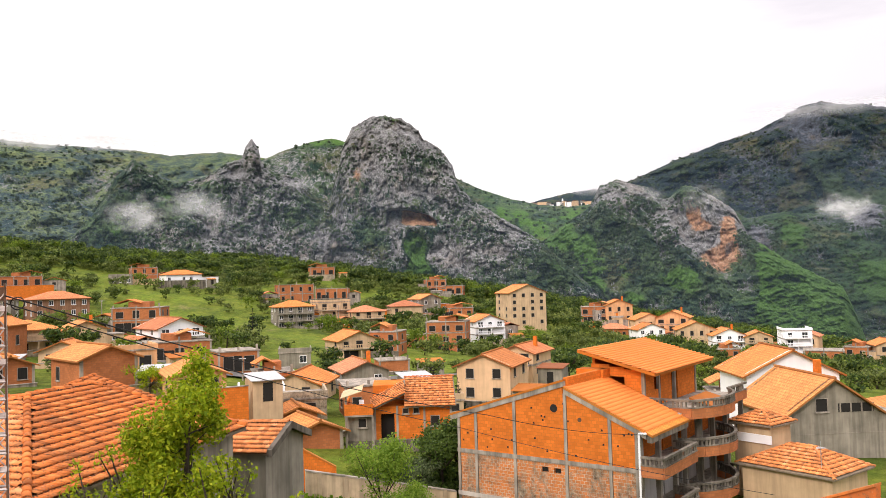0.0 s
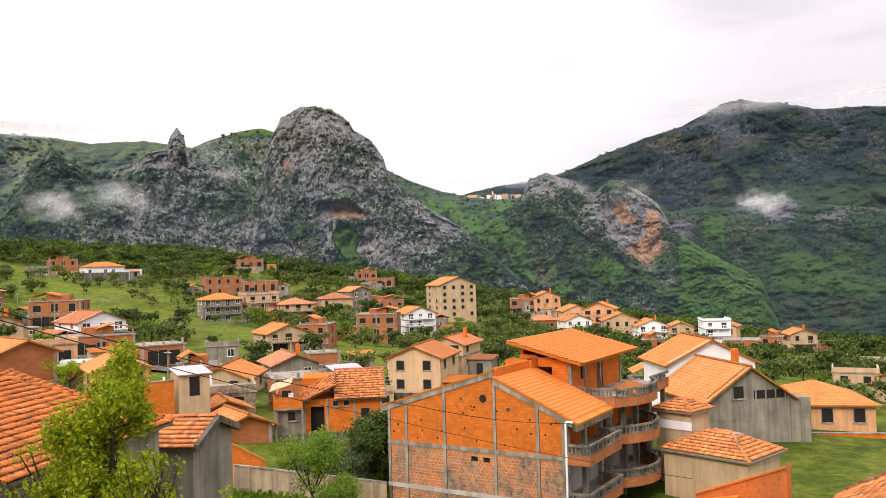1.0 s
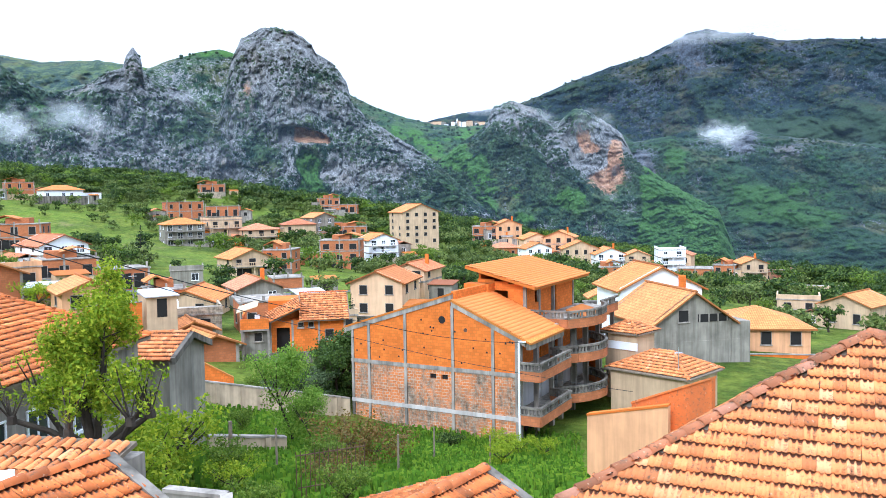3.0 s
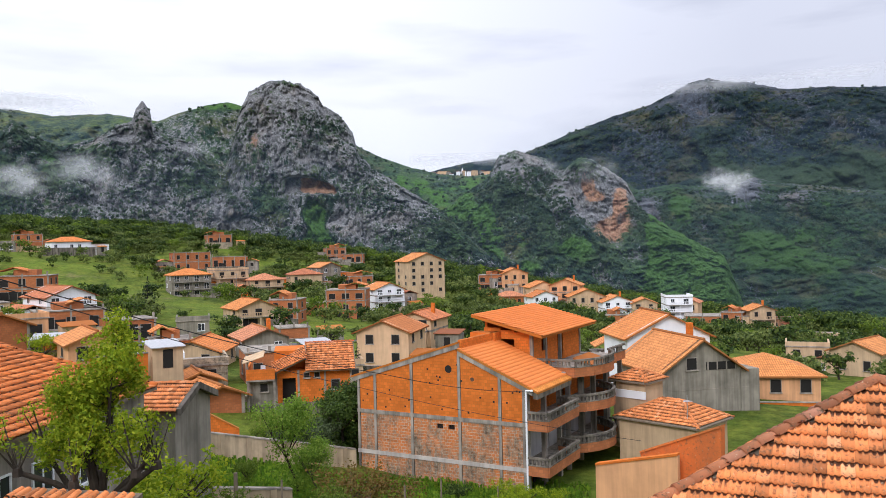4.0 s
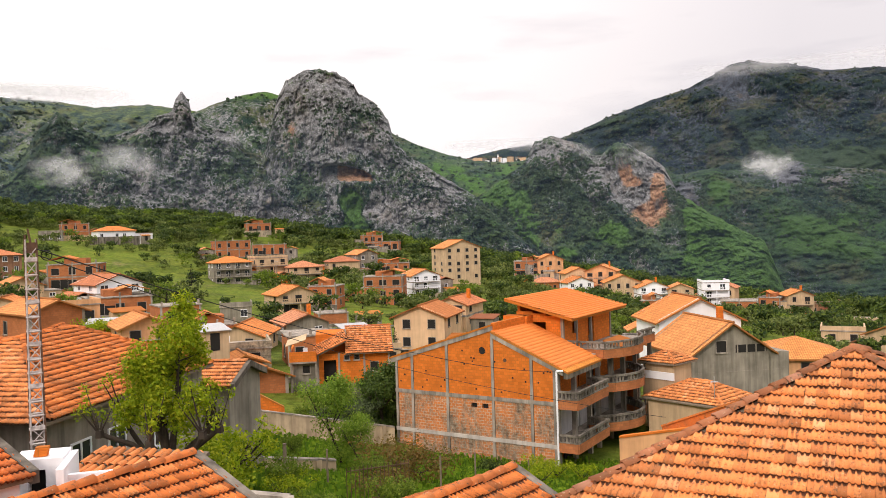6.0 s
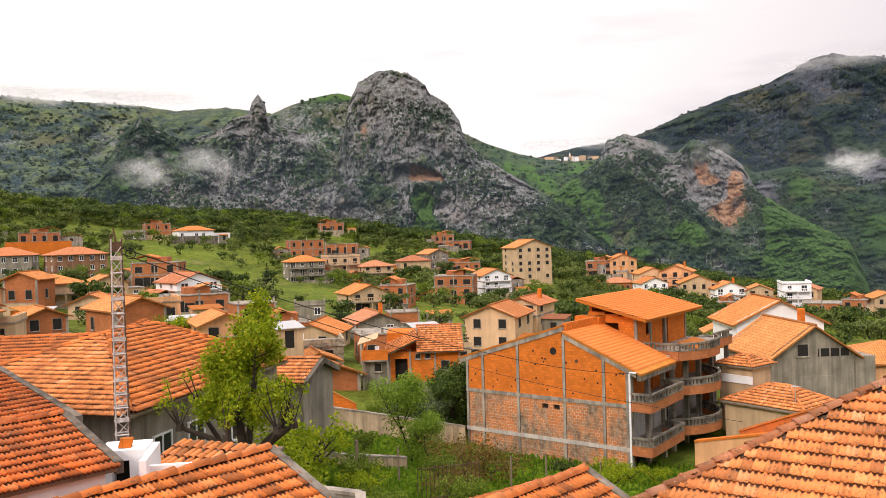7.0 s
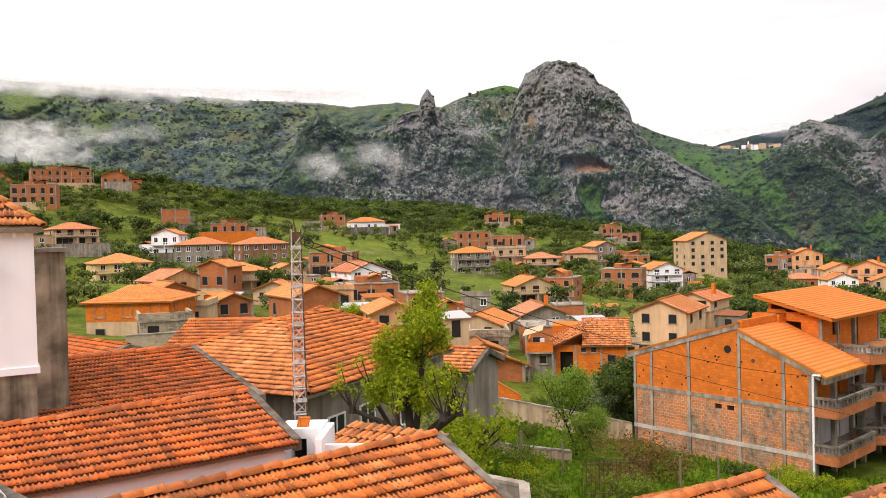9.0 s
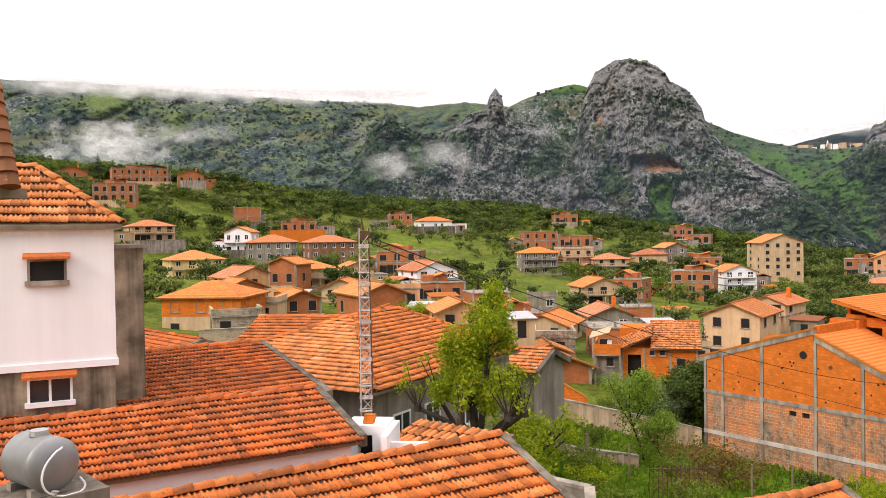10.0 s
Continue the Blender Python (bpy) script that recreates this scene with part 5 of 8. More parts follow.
for k in range(len(lv) // 2 - 1):
    lf.append((2 * k, 2 * k + 1, 2 * k + 3, 2 * k + 2))
tagged(new("road", mesh_np("road", lv, lf, simple("worn_asphalt", (0.12, 0.115, 0.11), 0.95, 0, 0.3, 0.8))), "narrow worn asphalt lane between houses", "road", kind="structure")


# ---------------------------------------------------------------- near roofs of single tiles
def tile_mesh(name, mat, w=0.215, l=0.40, t=0.062):
    """An interlocking clay tile: two flutes across, a thick lower lip; lies in x (across) and -y (down the slope)."""
    prof = [(-0.5, 0.026), (-0.38, 0.040), (-0.22, 0.0), (-0.06, 0.0), (0.06, 0.034), (0.20, 0.0), (0.38, 0.0), (0.5, 0.026)]
    v, f = [], []
    for yy, zz in ((0.0, 0.0), (-l * 0.36, t * 0.36), (-l, t)):
        for px_, pz in prof:
            v.append((px_ * w, yy, zz + pz))
    for px_, pz in prof:
        v.append((px_ * w, -l + 0.022, pz - 0.012))
    n = len(prof)
    for i in range(n - 1):
        for k in range(3):
            f.append(((k + 1) * n + i, (k + 1) * n + i + 1, k * n + i + 1, k * n + i))
    me = mesh_np(name, v, f, mat)
    # Shade painted under the upper lap and on the lip; dirt along the flutes.
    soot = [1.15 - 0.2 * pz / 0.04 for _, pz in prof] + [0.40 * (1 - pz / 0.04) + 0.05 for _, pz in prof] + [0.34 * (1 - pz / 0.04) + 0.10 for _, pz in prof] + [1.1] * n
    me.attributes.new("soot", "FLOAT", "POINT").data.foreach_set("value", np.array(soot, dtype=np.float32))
    return me


def tile_field(roof, corner, along, down, inside, length, width, mesh, budget, rng, jitter=0.012):
    """Courses of tiles on a slope: from the upper corner, along the ridge and down the slope; inside(a, b) keeps a tile.
    The tiles nearest the view terrace are parts of their own; the rest are one part."""
    along, down = Vector(along).normalized(), Vector(down).normalized()
    up = along.cross(-down).normalized()
    if up.z < 0:
        up = -up
    right = (-down).cross(up)
    spots = []
    cw, cl = 0.215, 0.345
    for j in range(int(width / cl) + 1):
        for i in range(int(length / cw) + 1):
            a, b = (i + 0.5) * cw, j * cl
            if inside(a, b + 0.2):
                p = Vector(corner) + along * a + down * (b + rng.uniform(-jitter, jitter)) + up * (0.02 + rng.uniform(0, 0.008))
                tw = rng.gauss(0, 0.012)
                rot = Matrix((right, -down, up)).transposed().to_4x4()
                spots.append(Matrix.Translation(p) @ rot @ pose(0, 0, 0, rng.gauss(0, 0.5), 0, math.degrees(tw)))
    spots.sort(key=lambda q: q.translation.length)
    for q in spots[:budget]:
        o = new("tile", mesh)
        o.parent = roof
        o.matrix_basis = roof_local(roof) @ q
    if spots[budget:]:
        base = np.array([vv.co[:] for vv in mesh.vertices])
        fc = np.array([p.vertices[:] for p in mesh.polygons])
        vs, fs = [], []
        for k, q in enumerate(spots[budget:]):
            m_ = np.array(roof_local(roof) @ q)
            vs.append(base @ m_[:3, :3].T + m_[:3, 3])
            fs.append(fc + k * len(base))
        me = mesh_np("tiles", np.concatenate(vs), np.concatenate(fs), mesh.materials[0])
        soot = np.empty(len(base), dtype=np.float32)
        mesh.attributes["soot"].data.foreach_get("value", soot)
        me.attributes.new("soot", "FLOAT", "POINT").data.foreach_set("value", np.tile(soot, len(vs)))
        o = new("tiles", me)
        o.parent = roof
        o["kind"] = "stuff"


def roof_local(roof):
    return roof.matrix_basis.inverted()


def ridge_caps(roof, a, b, mat, rng, r=0.11, step=0.36):
    """Half-round cap tiles laid along a ridge or hip, each lapping the next."""
    a, b = Vector(a), Vector(b)
    if "cap" + mat.name not in SHARED:
        v, f = [], []
        for k, (yy, rr) in enumerate(((0, r), (0.42, r * 0.86))):
            for i in range(7):
                t = math.pi * (i / 6)
                v.append((rr * 1.15 * math.cos(t), yy, rr * 0.95 * math.sin(t) + 0.03 * (1 - k)))
        for i in range(7):
            t = math.pi * (i / 6)
            v.append(((r - 0.025) * 1.15 * math.cos(t), 0.004, (r - 0.025) * 0.95 * math.sin(t) + 0.02))
        for i in range(6):
            f.append((i, i + 1, 8 + i, 7 + i))
            f.append((i + 1, i, 14 + i, 15 + i))
        SHARED["cap" + mat.name] = mesh_np("ridge_tile", v, f, mat, False)
    me = SHARED["cap" + mat.name]
    d = (b - a)
    n = max(1, int(d.length / step))
    q = d.to_track_quat("Y", "Z").to_matrix().to_4x4()
    for i in range(n):
        p = a + d * (i / n)
        o = new("ridge_tile", me)
        o.parent = roof
        o.matrix_basis = roof_local(roof) @ Matrix.Translation(p + Vector((0, 0, rng.uniform(-0.01, 0.02)))) @ q @ pose(0, 0, 0, 0, rng.gauss(0, 3), rng.gauss(0, 1.5))


def slab(parent, name, pts, down_vec, mat, label=""):
    bm = bmesh.new()
    prism(bm, pts, down_vec)
    return part(name, bm, mat, parent, label, roof_local(parent))


RT = random.Random(3)
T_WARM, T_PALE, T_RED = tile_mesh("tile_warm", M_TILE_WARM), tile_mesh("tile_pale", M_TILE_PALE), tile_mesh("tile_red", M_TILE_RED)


def gable_roof_house(name, label, apex, ridge_way, slope_way, length, run, drop, run2, drop2, mesh, mat, wall_mat, budget, foot=-9.5, verge_mat=None, wall_label=""):
    """A house under a two-sided tiled roof. apex: the end of the ridge; ridge_way: along it; slope_way: level, down the seen side."""
    A, rw, sw = Vector(apex), Vector((*ridge_way, 0)).normalized(), Vector((*slope_way, 0)).normalized()
    mid = A + rw * (length / 2)
    ob = thing(name, pose(mid.x, mid.y, foot), label, "house")
    E1, E2 = A + sw * run - Vector((0, 0, drop)), A - sw * run2 - Vector((0, 0, drop2))
    B = A + rw * length
    F1, F2 = E1 + rw * length, E2 + rw * length
    i = 0.2
    body = bmesh.new()
    w1, w2 = A + sw * (run - i) + rw * i, A - sw * (run2 - i) + rw * i
    top1, top2 = A.z - drop * (run - i) / run - 0.14, A.z - drop2 * (run2 - i) / run2 - 0.14
    ring = [(w1.x, w1.y, foot - 3), (w1.x, w1.y, top1), (A.x + rw.x * i, A.y + rw.y * i, A.z - 0.14), (w2.x, w2.y, top2), (w2.x, w2.y, foot - 3)]
    prism(body, ring, rw * (length - 2 * i))
    part("wall", body, wall_mat, ob, wall_label, roof_local(ob))
    for tri, nm in (((A, B, F1, E1), "roof_slope"), ((B, A, E2, F2), "roof_slope")):
        slab(ob, nm, [Vector(p) for p in tri], (0, 0, -0.12), M_WOOD)
    dn1, dn2 = (E1 - A), (E2 - A)
    tile_field(ob, A, rw, dn1, lambda a, b: b < dn1.length and a < length, length, dn1.length, mesh, budget, RT)
    tile_field(ob, B, -rw, dn2, lambda a, b: b < dn2.length and a < length, length, dn2.length, mesh, 0, RT)
    ridge_caps(ob, A + Vector((0, 0, 0.04)), B + Vector((0, 0, 0.04)), mat, RT)
    vm = verge_mat or M_CONC_DARK
    for p, q in ((A, E1), (A, E2)):
        bm = bmesh.new()
        o = -rw * 0.14
        prism(bm, [p + o + Vector((0, 0, 0.10)), q + o + Vector((0, 0, 0.10)), q + o - Vector((0, 0, 0.18)), p + o - Vector((0, 0, 0.18))], rw * 0.2)
        part("verge", bm, vm, ob, "", roof_local(ob))
    return ob


def tile_face(ob, eave_a, eave_b, tops, mesh, budget):
    """Tiles on a roof face that rises from the eaves edge to one or two upper points."""
    p, q = Vector(eave_a), Vector(eave_b)
    tops = [Vector(t) for t in tops]
    slab(ob, "roof_slope", [p, q, *tops], (0, 0, -0.10), M_WOOD)
    al = (q - p).normalized()
    t0 = tops[0]
    foot = p + al * (t0 - p).dot(al)
    dn = (foot - t0)
    run = dn.length
    ring = [(0.0, run), ((q - p).length, run)] + [((t - p).dot(al), run - (t - p - al * (t - p).dot(al)).length) for t in tops]

    def inside(a, b):
        hit = False
        for k in range(len(ring)):
            (xa, ya), (xb, yb) = ring[k], ring[k - 1]
            if (ya > b) != (yb > b) and a < (xb - xa) * (b - ya) / (yb - ya) + xa:
                hit = not hit
        return hit
    tile_field(ob, t0 - al * (t0 - p).dot(al), al, dn, inside, (q - p).length, run, mesh, budget, RT)


# the house with the four-sided roof and open porch
RH_C, RH_E, RH_N = Vector((2.68, 15.50, -5.2)), (0.857, -0.516), (0.516, 0.857)
rh = thing("porch_house", pose(7.4, 17.2, -9.6), "house with a weathered pyramid tile roof over an open porch", "house")
RH = [RH_C, RH_C + Vector((0.857, -0.516, 0)) * 9.88, RH_C + Vector((0.857, -0.516, 0)) * 9.88 + Vector((0.516, 0.857, 0)) * 9.88, RH_C + Vector((0.70, 0.714, 0)) * 10.2]
RH_TOP = Vector((9.46, 17.18, -2.75))
for k_ in range(4):
    tile_face(rh, RH[k_], RH[(k_ + 1) % 4], [RH_TOP], T_PALE, 300 if k_ == 0 else 0)
    ridge_caps(rh, RH[k_] + Vector((0, 0, 0.03)), RH_TOP + Vector((0, 0, 0.05)), M_TILE_CAP, RT, 0.105)
M_RH = Matrix.Translation(RH_C) @ Matrix(((0.857, 0.516, 0, 0), (-0.516, 0.857, 0, 0), (0, 0, 1, 0), (0, 0, 0, 1)))
LOC = roof_local(rh) @ M_RH
part("gutter", boxes((-0.12, 9.95, -0.14, -0.04, -0.12, -0.045), (-0.14, -0.04, -0.04, 0.4, -0.12, -0.045)), M_WHITE, rh, "white painted eaves board", LOC)
part("eaves_beam", boxes((0.05, 9.8, 0.22, 0.5, -0.55, -0.10), (0.05, 0.33, 0.5, 1.2, -0.55, -0.10)), M_GREY, rh, "", LOC)
for px_ in (0.12, 1.75):
    part("column", boxes((px_, px_ + 0.26, 0.22, 0.48, -4.6, -0.55)), M_WHITE, rh, "white painted concrete column", LOC)
part("wall", boxes((2.0, 9.6, 0.26, 0.52, -4.6, -0.55), (2.0, 2.24, 0.52, 9.4, -4.6, -0.55)), M_STONE, rh, "rough stone block infill wall", LOC)
part("corner_pier", boxes((1.98, 2.3, 0.235, 0.25, -4.6, -0.55), (4.7, 4.95, 0.235, 0.25, -4.6, -0.55)), M_GREY, rh, "", LOC)
add_window(rh, 0, 0, 0, 0, 0.7, 0.7, False).matrix_basis = LOC @ pose(5.7, 0.26, -1.55)
bm = bmesh.new()
prism(bm, [(0.6, 1.0, -3.6), (1.9, 1.0, -1.2), (1.9, 1.0, -1.45), (0.6, 1.0, -3.85)], (0, 0.18, 0))
part("stair_stringer", bm, M_WHITE, rh, "sloping white stair wall", LOC)
part("porch_floor", boxes((0.1, 2.0, 0.3, 4.2, -4.6, -3.9)), M_CONC, rh, "", LOC)

# the low house in the middle, under a worn tile roof
gable_roof_house("low_house", "low house with a worn lichen-spotted tile roof", (2.0, 17.0, -4.98), (-0.704, -0.71), (0.71, -0.704), 12.0, 4.4, 1.85, 3.2, 1.3, T_WARM, M_TILE_WARM, M_CREAM, 300)
# the house whose roof runs to the terrace
gable_roof_house("terrace_side_house", "house with a ribbed orange tile roof and grey verge", (-4.6, 16.9, -4.4), (-0.63, -0.777), (0.777, -0.63), 12.0, 5.2, 1.9, 3.6, 1.3, T_WARM, M_TILE_WARM, M_CONC, 300)
# the white house with a long low roof
gable_roof_house("white_walled_house", "white walled house under a long red tile roof", (-10.6, 19.87, -4.2), (-0.647, -0.763), (0.763, -0.647), 11.0, 2.94, 0.76, 2.6, 0.7, T_RED, M_TILE_RED, M_WHITE, 300)
gable_roof_house("back_tiled_house", "house with a long low red tile roof behind the white one", (-15.0, 24.2, -3.62), (-0.60, -0.80), (0.80, -0.60), 13.0, 5.2, 0.95, 3.4, 1.0, T_RED, M_TILE_RED, M_CONC, 300)

# the big hipped house behind the mast
bh = thing("hipped_house", pose(-13.4, 32, -9.4), "old house with a large hipped tile roof", "house")
BK, BF, BN, BB = Vector((-10.9, 24.4, -5.2)), Vector((-8.6, 35.1, -5.2)), Vector((-20.7, 26.5, -5.2)), Vector((-18.4, 37.2, -5.2))
BR1, BR2 = Vector((-14.9, 31.6, -3.45)), Vector((-14.1, 34.6, -3.45))
tile_face(bh, BK, BF, [BR2, BR1], T_WARM, 250)
# Paler tiles here: the brighter light on this face is put into colour.
tile_face(bh, BN, BK, [BR1], T_PALE, 50)
tile_face(bh, BF, BB, [BR2], T_WARM, 0)
tile_face(bh, BB, BN, [BR1, BR2], T_WARM, 0)
for p_, q_ in ((BK, BR1), (BN, BR1), (BF, BR2), (BB, BR2), (BR1, BR2)):
    ridge_caps(bh, p_ + Vector((0, 0, 0.05)), q_ + Vector((0, 0, 0.06)), M_TILE_WARM, RT, 0.11)
bm = bmesh.new()
mid_ = (BK + BF + BN + BB) / 4
prism(bm, [mid_ + (c_ - mid_) * 0.93 + Vector((0, 0, -0.12)) for c_ in (BK, BF, BB, BN)], (0, 0, -8))
part("wall", bm, M_CONC, bh, "stained grey wall", roof_local(bh))
for f_ in (0.16, 0.36, 0.6):
    p_ = mid_ + (BK + (BF - BK) * f_ - mid_) * 0.93
    add_window(bh, 0, 0, 0, 0, 0.9, 1.3).matrix_basis = roof_local(bh) @ pose(p_.x - 0.4 * 0.977 + 0.41, p_.y + 0.08, -7.6, 0, 0, 78)

# the roofs behind it
gable_roof_house("cross_roof_house", "house with a long old tile roof joining the hipped one", (-13.8, 33.6, -3.7), (-0.98, -0.18), (0.18, -0.98), 6.4, 5.4, 1.5, 3.6, 1.3, T_WARM, M_TILE_WARM, M_CONC, 60)
gable_roof_house("wing_house", "low grey wing with a bright tile roof", (-7.9, 39.0, -5.75), (-0.98, 0.16), (-0.16, -0.98), 5.0, 2.2, 0.75, 2.2, 0.75, T_PALE, M_TILE_PALE, M_GREY, 120)
gable_roof_house("pointed_roof_house", "small house with a steep red tile roof", (-18.4, 41.0, -4.3), (-0.2, 0.98), (0.98, 0.2), 5.0, 3.6, 1.5, 3.6, 1.5, T_WARM, M_TILE_WARM, M_CONC, 0)
gable_roof_house("rubble_gable_house", "old house with rubble gable and red tile roof", (-23.3, 32.5, -4.84), (-0.894, 0.447), (-0.447, -0.894), 8.0, 2.8, 0.9, 2.8, 0.9, T_RED, M_TILE_RED, M_STONE, 60)


# ---------------------------------------------------------------- the unfinished house in the garden
MH = thing("unfinished_house", Matrix.Translation((-1.53, 61.6, -16.8)) @ Matrix(((0.829, 0.56, 0, 0), (-0.56, 0.829, 0, 0), (0, 0, 1, 0), (0, 0, 0, 1))),
           "large unfinished orange block house with stained walls and stacked balconies", "house")
L0, L1, L2, L3 = 0.0, 2.3, 5.2, 7.7
XR, HR, XE = 8.3, 10.3, 13.2
HF = 9.85                                # top of the front slope
DEEP = 17.0


def gable_h(x):
    return L3 + (HR - L3) * x / XR if x < XR else HF - (HF - L3) * (x - XR) / (XE - XR)


# gable wall in bays between the posts, each with its own blockwork
POSTS = [0.14, 1.55, 4.6, 8.35, 11.35, 13.06]
for a, b in zip(POSTS[:-1], POSTS[1:]):
    x0, x1 = a + 0.13, b - 0.13
    part("lower_infill", boxes((x0, x1, 0.05, 0.27, -3, L1 - 0.12)), M_BRICK_GRIMY, MH, "damp stained clay block infill")
    if x0 < 7.0 < x1:
        part("middle_infill", boxes((x0, 6.55, 0.05, 0.27, L1 + 0.16, L2 - 0.12), (7.05, 7.45, 0.05, 0.27, L1 + 0.16, L2 - 0.12), (7.95, x1, 0.05, 0.27, L1 + 0.16, L2 - 0.12),
                                     (6.55, 7.05, 0.05, 0.27, L1 + 0.16, 4.45), (6.55, 7.05, 0.05, 0.27, 4.78, L2 - 0.12), (7.45, 7.95, 0.05, 0.27, L1 + 0.16, 4.45), (7.45, 7.95, 0.05, 0.27, 4.78, L2 - 0.12)), M_BRICK_GRIMY, MH)
    else:
        part("middle_infill", boxes((x0, x1, 0.05, 0.27, L1 + 0.16, L2 - 0.12)), M_BRICK_GRIMY, MH, "soot stained clay block infill")
    bm = bmesh.new()
    prism(bm, [(x0, 0.05, L2 + 0.14), (x1, 0.05, L2 + 0.14), (x1, 0.05, gable_h(x1) - 0.32), (x0, 0.05, gable_h(x0) - 0.32)], (0, 0.22, 0))
    part("upper_infill", bm, M_BRICK, MH, "clean orange clay block infill")
for a in POSTS:
    part("post", boxes((a - 0.10, a + 0.10, 0.0, 0.3, -3, gable_h(a) - 0.3)), M_CONC, MH)
part("ring_beam", boxes((0, XE, -0.01, 0.3, L2 - 0.12, L2 + 0.14)), M_CONC, MH)
part("ring_beam", boxes((0, XE, -0.012, 0.3, L1 - 0.12, L1 + 0.16)), plaster("limewashed_concrete", (0.58, 0.52, 0.46), 0.25), MH)
for xa, xb in ((-0.35, XR), (XR + 1e-4, XE + 0.5)):
    bm = bmesh.new()
    prism(bm, [(xa, -0.02, gable_h(xa) - 0.34), (xb, -0.02, gable_h(xb - 1e-6) - 0.34), (xb, -0.02, gable_h(xb - 1e-6)), (xa, -0.02, gable_h(xa))], (0, 0.34, 0))
    part("gable_beam", bm, M_CONC, MH, "sloping concrete beam along the gable")
bm = bmesh.new()
bmesh.ops.create_circle(bm, cap_ends=True, radius=0.27, segments=9)
# A flat dark disc paints the shaded depth of the hole.
part("wall_hole", bm, M_DARK, MH, "ragged hole knocked through the blockwork", pose(7.55, 0.043, 8.55, 90))
bm = bmesh.new()
bmesh.ops.create_circle(bm, cap_ends=True, radius=0.15, segments=7)
part("wall_patch", bm, M_RUST, MH, "", pose(9.35, 0.043, 7.95, 90))
RM = random.Random(11)
for k in range(26):
    px_ = RM.uniform(0.5, 12.8)
    pz = RM.uniform(L2 + 0.3, gable_h(px_) - 0.6)
    part("putlog_hole", boxes((px_ - 0.06, px_ + 0.06, 0.045, 0.06, pz, pz + 0.12)), M_DARK, MH)
for px_ in (6.8, 7.7):
    part("vent", boxes((px_ - 0.24, px_ + 0.24, 0.2, 0.24, 4.46, 4.77)), M_DARK, MH)
# back and far walls, floors
part("wall", boxes((0.0, 0.25, 0.3, DEEP, -3, L3 - 0.2), (0.25, XE, DEEP - 0.25, DEEP, -3, L3), (11.9, 12.1, 0.3, DEEP - 0.25, -3, L1 - 0.15)), M_BRICK, MH)
for z in (L1, L2):
    part("floor_slab", boxes((0.25, XE + 0.05, 0.3, DEEP - 0.25, z - 0.12, z + 0.1)), M_CONC, MH)
part("terrace_slab", boxes((7.0, 13.6, 6.0, DEEP, L3 - 0.14, L3 + 0.1)), M_CONC, MH)
bm = bmesh.new()
rod(bm, (XE + 0.08, -0.1, -1), (XE + 0.08, -0.1, L3 - 0.25), 0.07, sides=8)
rod(bm, (XE + 0.08, -0.1, L3 - 0.25), (XE + 0.55, -0.1, L3 - 0.2), 0.07, sides=8)
part("drainpipe", bm, M_WHITE, MH, "white plastic rain pipe")


def slope_roof(ob, name, x0, z0, x1, z1, y0, y1, mat, thick=0.14, label=""):
    """A flat roof slope with uv in metres: falls from x0 to x1."""
    bm = bmesh.new()
    uvl = bm.loops.layers.uv.verify()
    pts = [Vector(p) for p in ((x0, y0, z0), (x1, y0, z1), (x1, y1, z1), (x0, y1, z0))]
    vs, low = [bm.verts.new(p) for p in pts], [bm.verts.new(p - Vector((0, 0, thick))) for p in pts]
    f = bm.faces.new(vs)
    ln = math.hypot(x1 - x0, z1 - z0)
    for lp, uv in zip(f.loops, ((0, 0), (0, ln), (y1 - y0, ln), (y1 - y0, 0))):
        lp[uvl].uv = uv
    bm.faces.new(low[::-1])
    for i in range(4):
        j = (i + 1) % 4
        bm.faces.new((vs[j], vs[i], low[i], low[j]))
    if f.normal.z < 0:
        bmesh.ops.reverse_faces(bm, faces=bm.faces)
    return raw_part(name, bm, mat, ob, label)


slope_roof(MH, "front_roof", XR, HF + 0.12, XE + 0.9, gable_h(XE + 0.9) + 0.12, -0.05, 6.2, M_ROOF_NEW, label="new orange tile roof slope")
slope_roof(MH, "rear_roof", XR, HR + 0.12, -0.5, gable_h(-0.5) + 0.12, -0.05, DEEP, M_ROOF_NEW, label="shallow tiled rear slope")
part("roof_fascia", boxes((XE + 0.55, XE + 0.85, 0.0, 6.1, L3 - 0.75, L3 - 0.35)), M_CONC_DARK, MH)
# courses of tiles laid on the front slope
rowv, rowf = [], []
for j in range(17):
    b = j * 0.345
    sl = (HF - L3) / (XE - XR)
    cx, cz = XR + b * math.cos(math.atan(sl)), HF + 0.135 - b * math.sin(math.atan(sl))
    o = len(rowv)
    n_ = 40
    for i in range(n_):
        yy = 0.0 + i * 6.1 / (n_ - 1)
        up_ = 0.03 * (i % 2)
        rowv += [(cx + 0.33, yy, cz - 0.175 + 0.085 + up_), (cx + 0.02, yy, cz - 0.01 + up_), (cx + 0.335, yy, cz - 0.175)]
    for i in range(n_ - 1):
        k = o + 3 * i
        rowf += [(k, k + 3, k + 4, k + 1), (k + 2, k + 5, k + 3, k)]
part("tiling", mesh_np("tiling", rowv, rowf, M_NEW_CLAY), None, MH, "ribbed new clay tiles")["kind"] = "stuff"

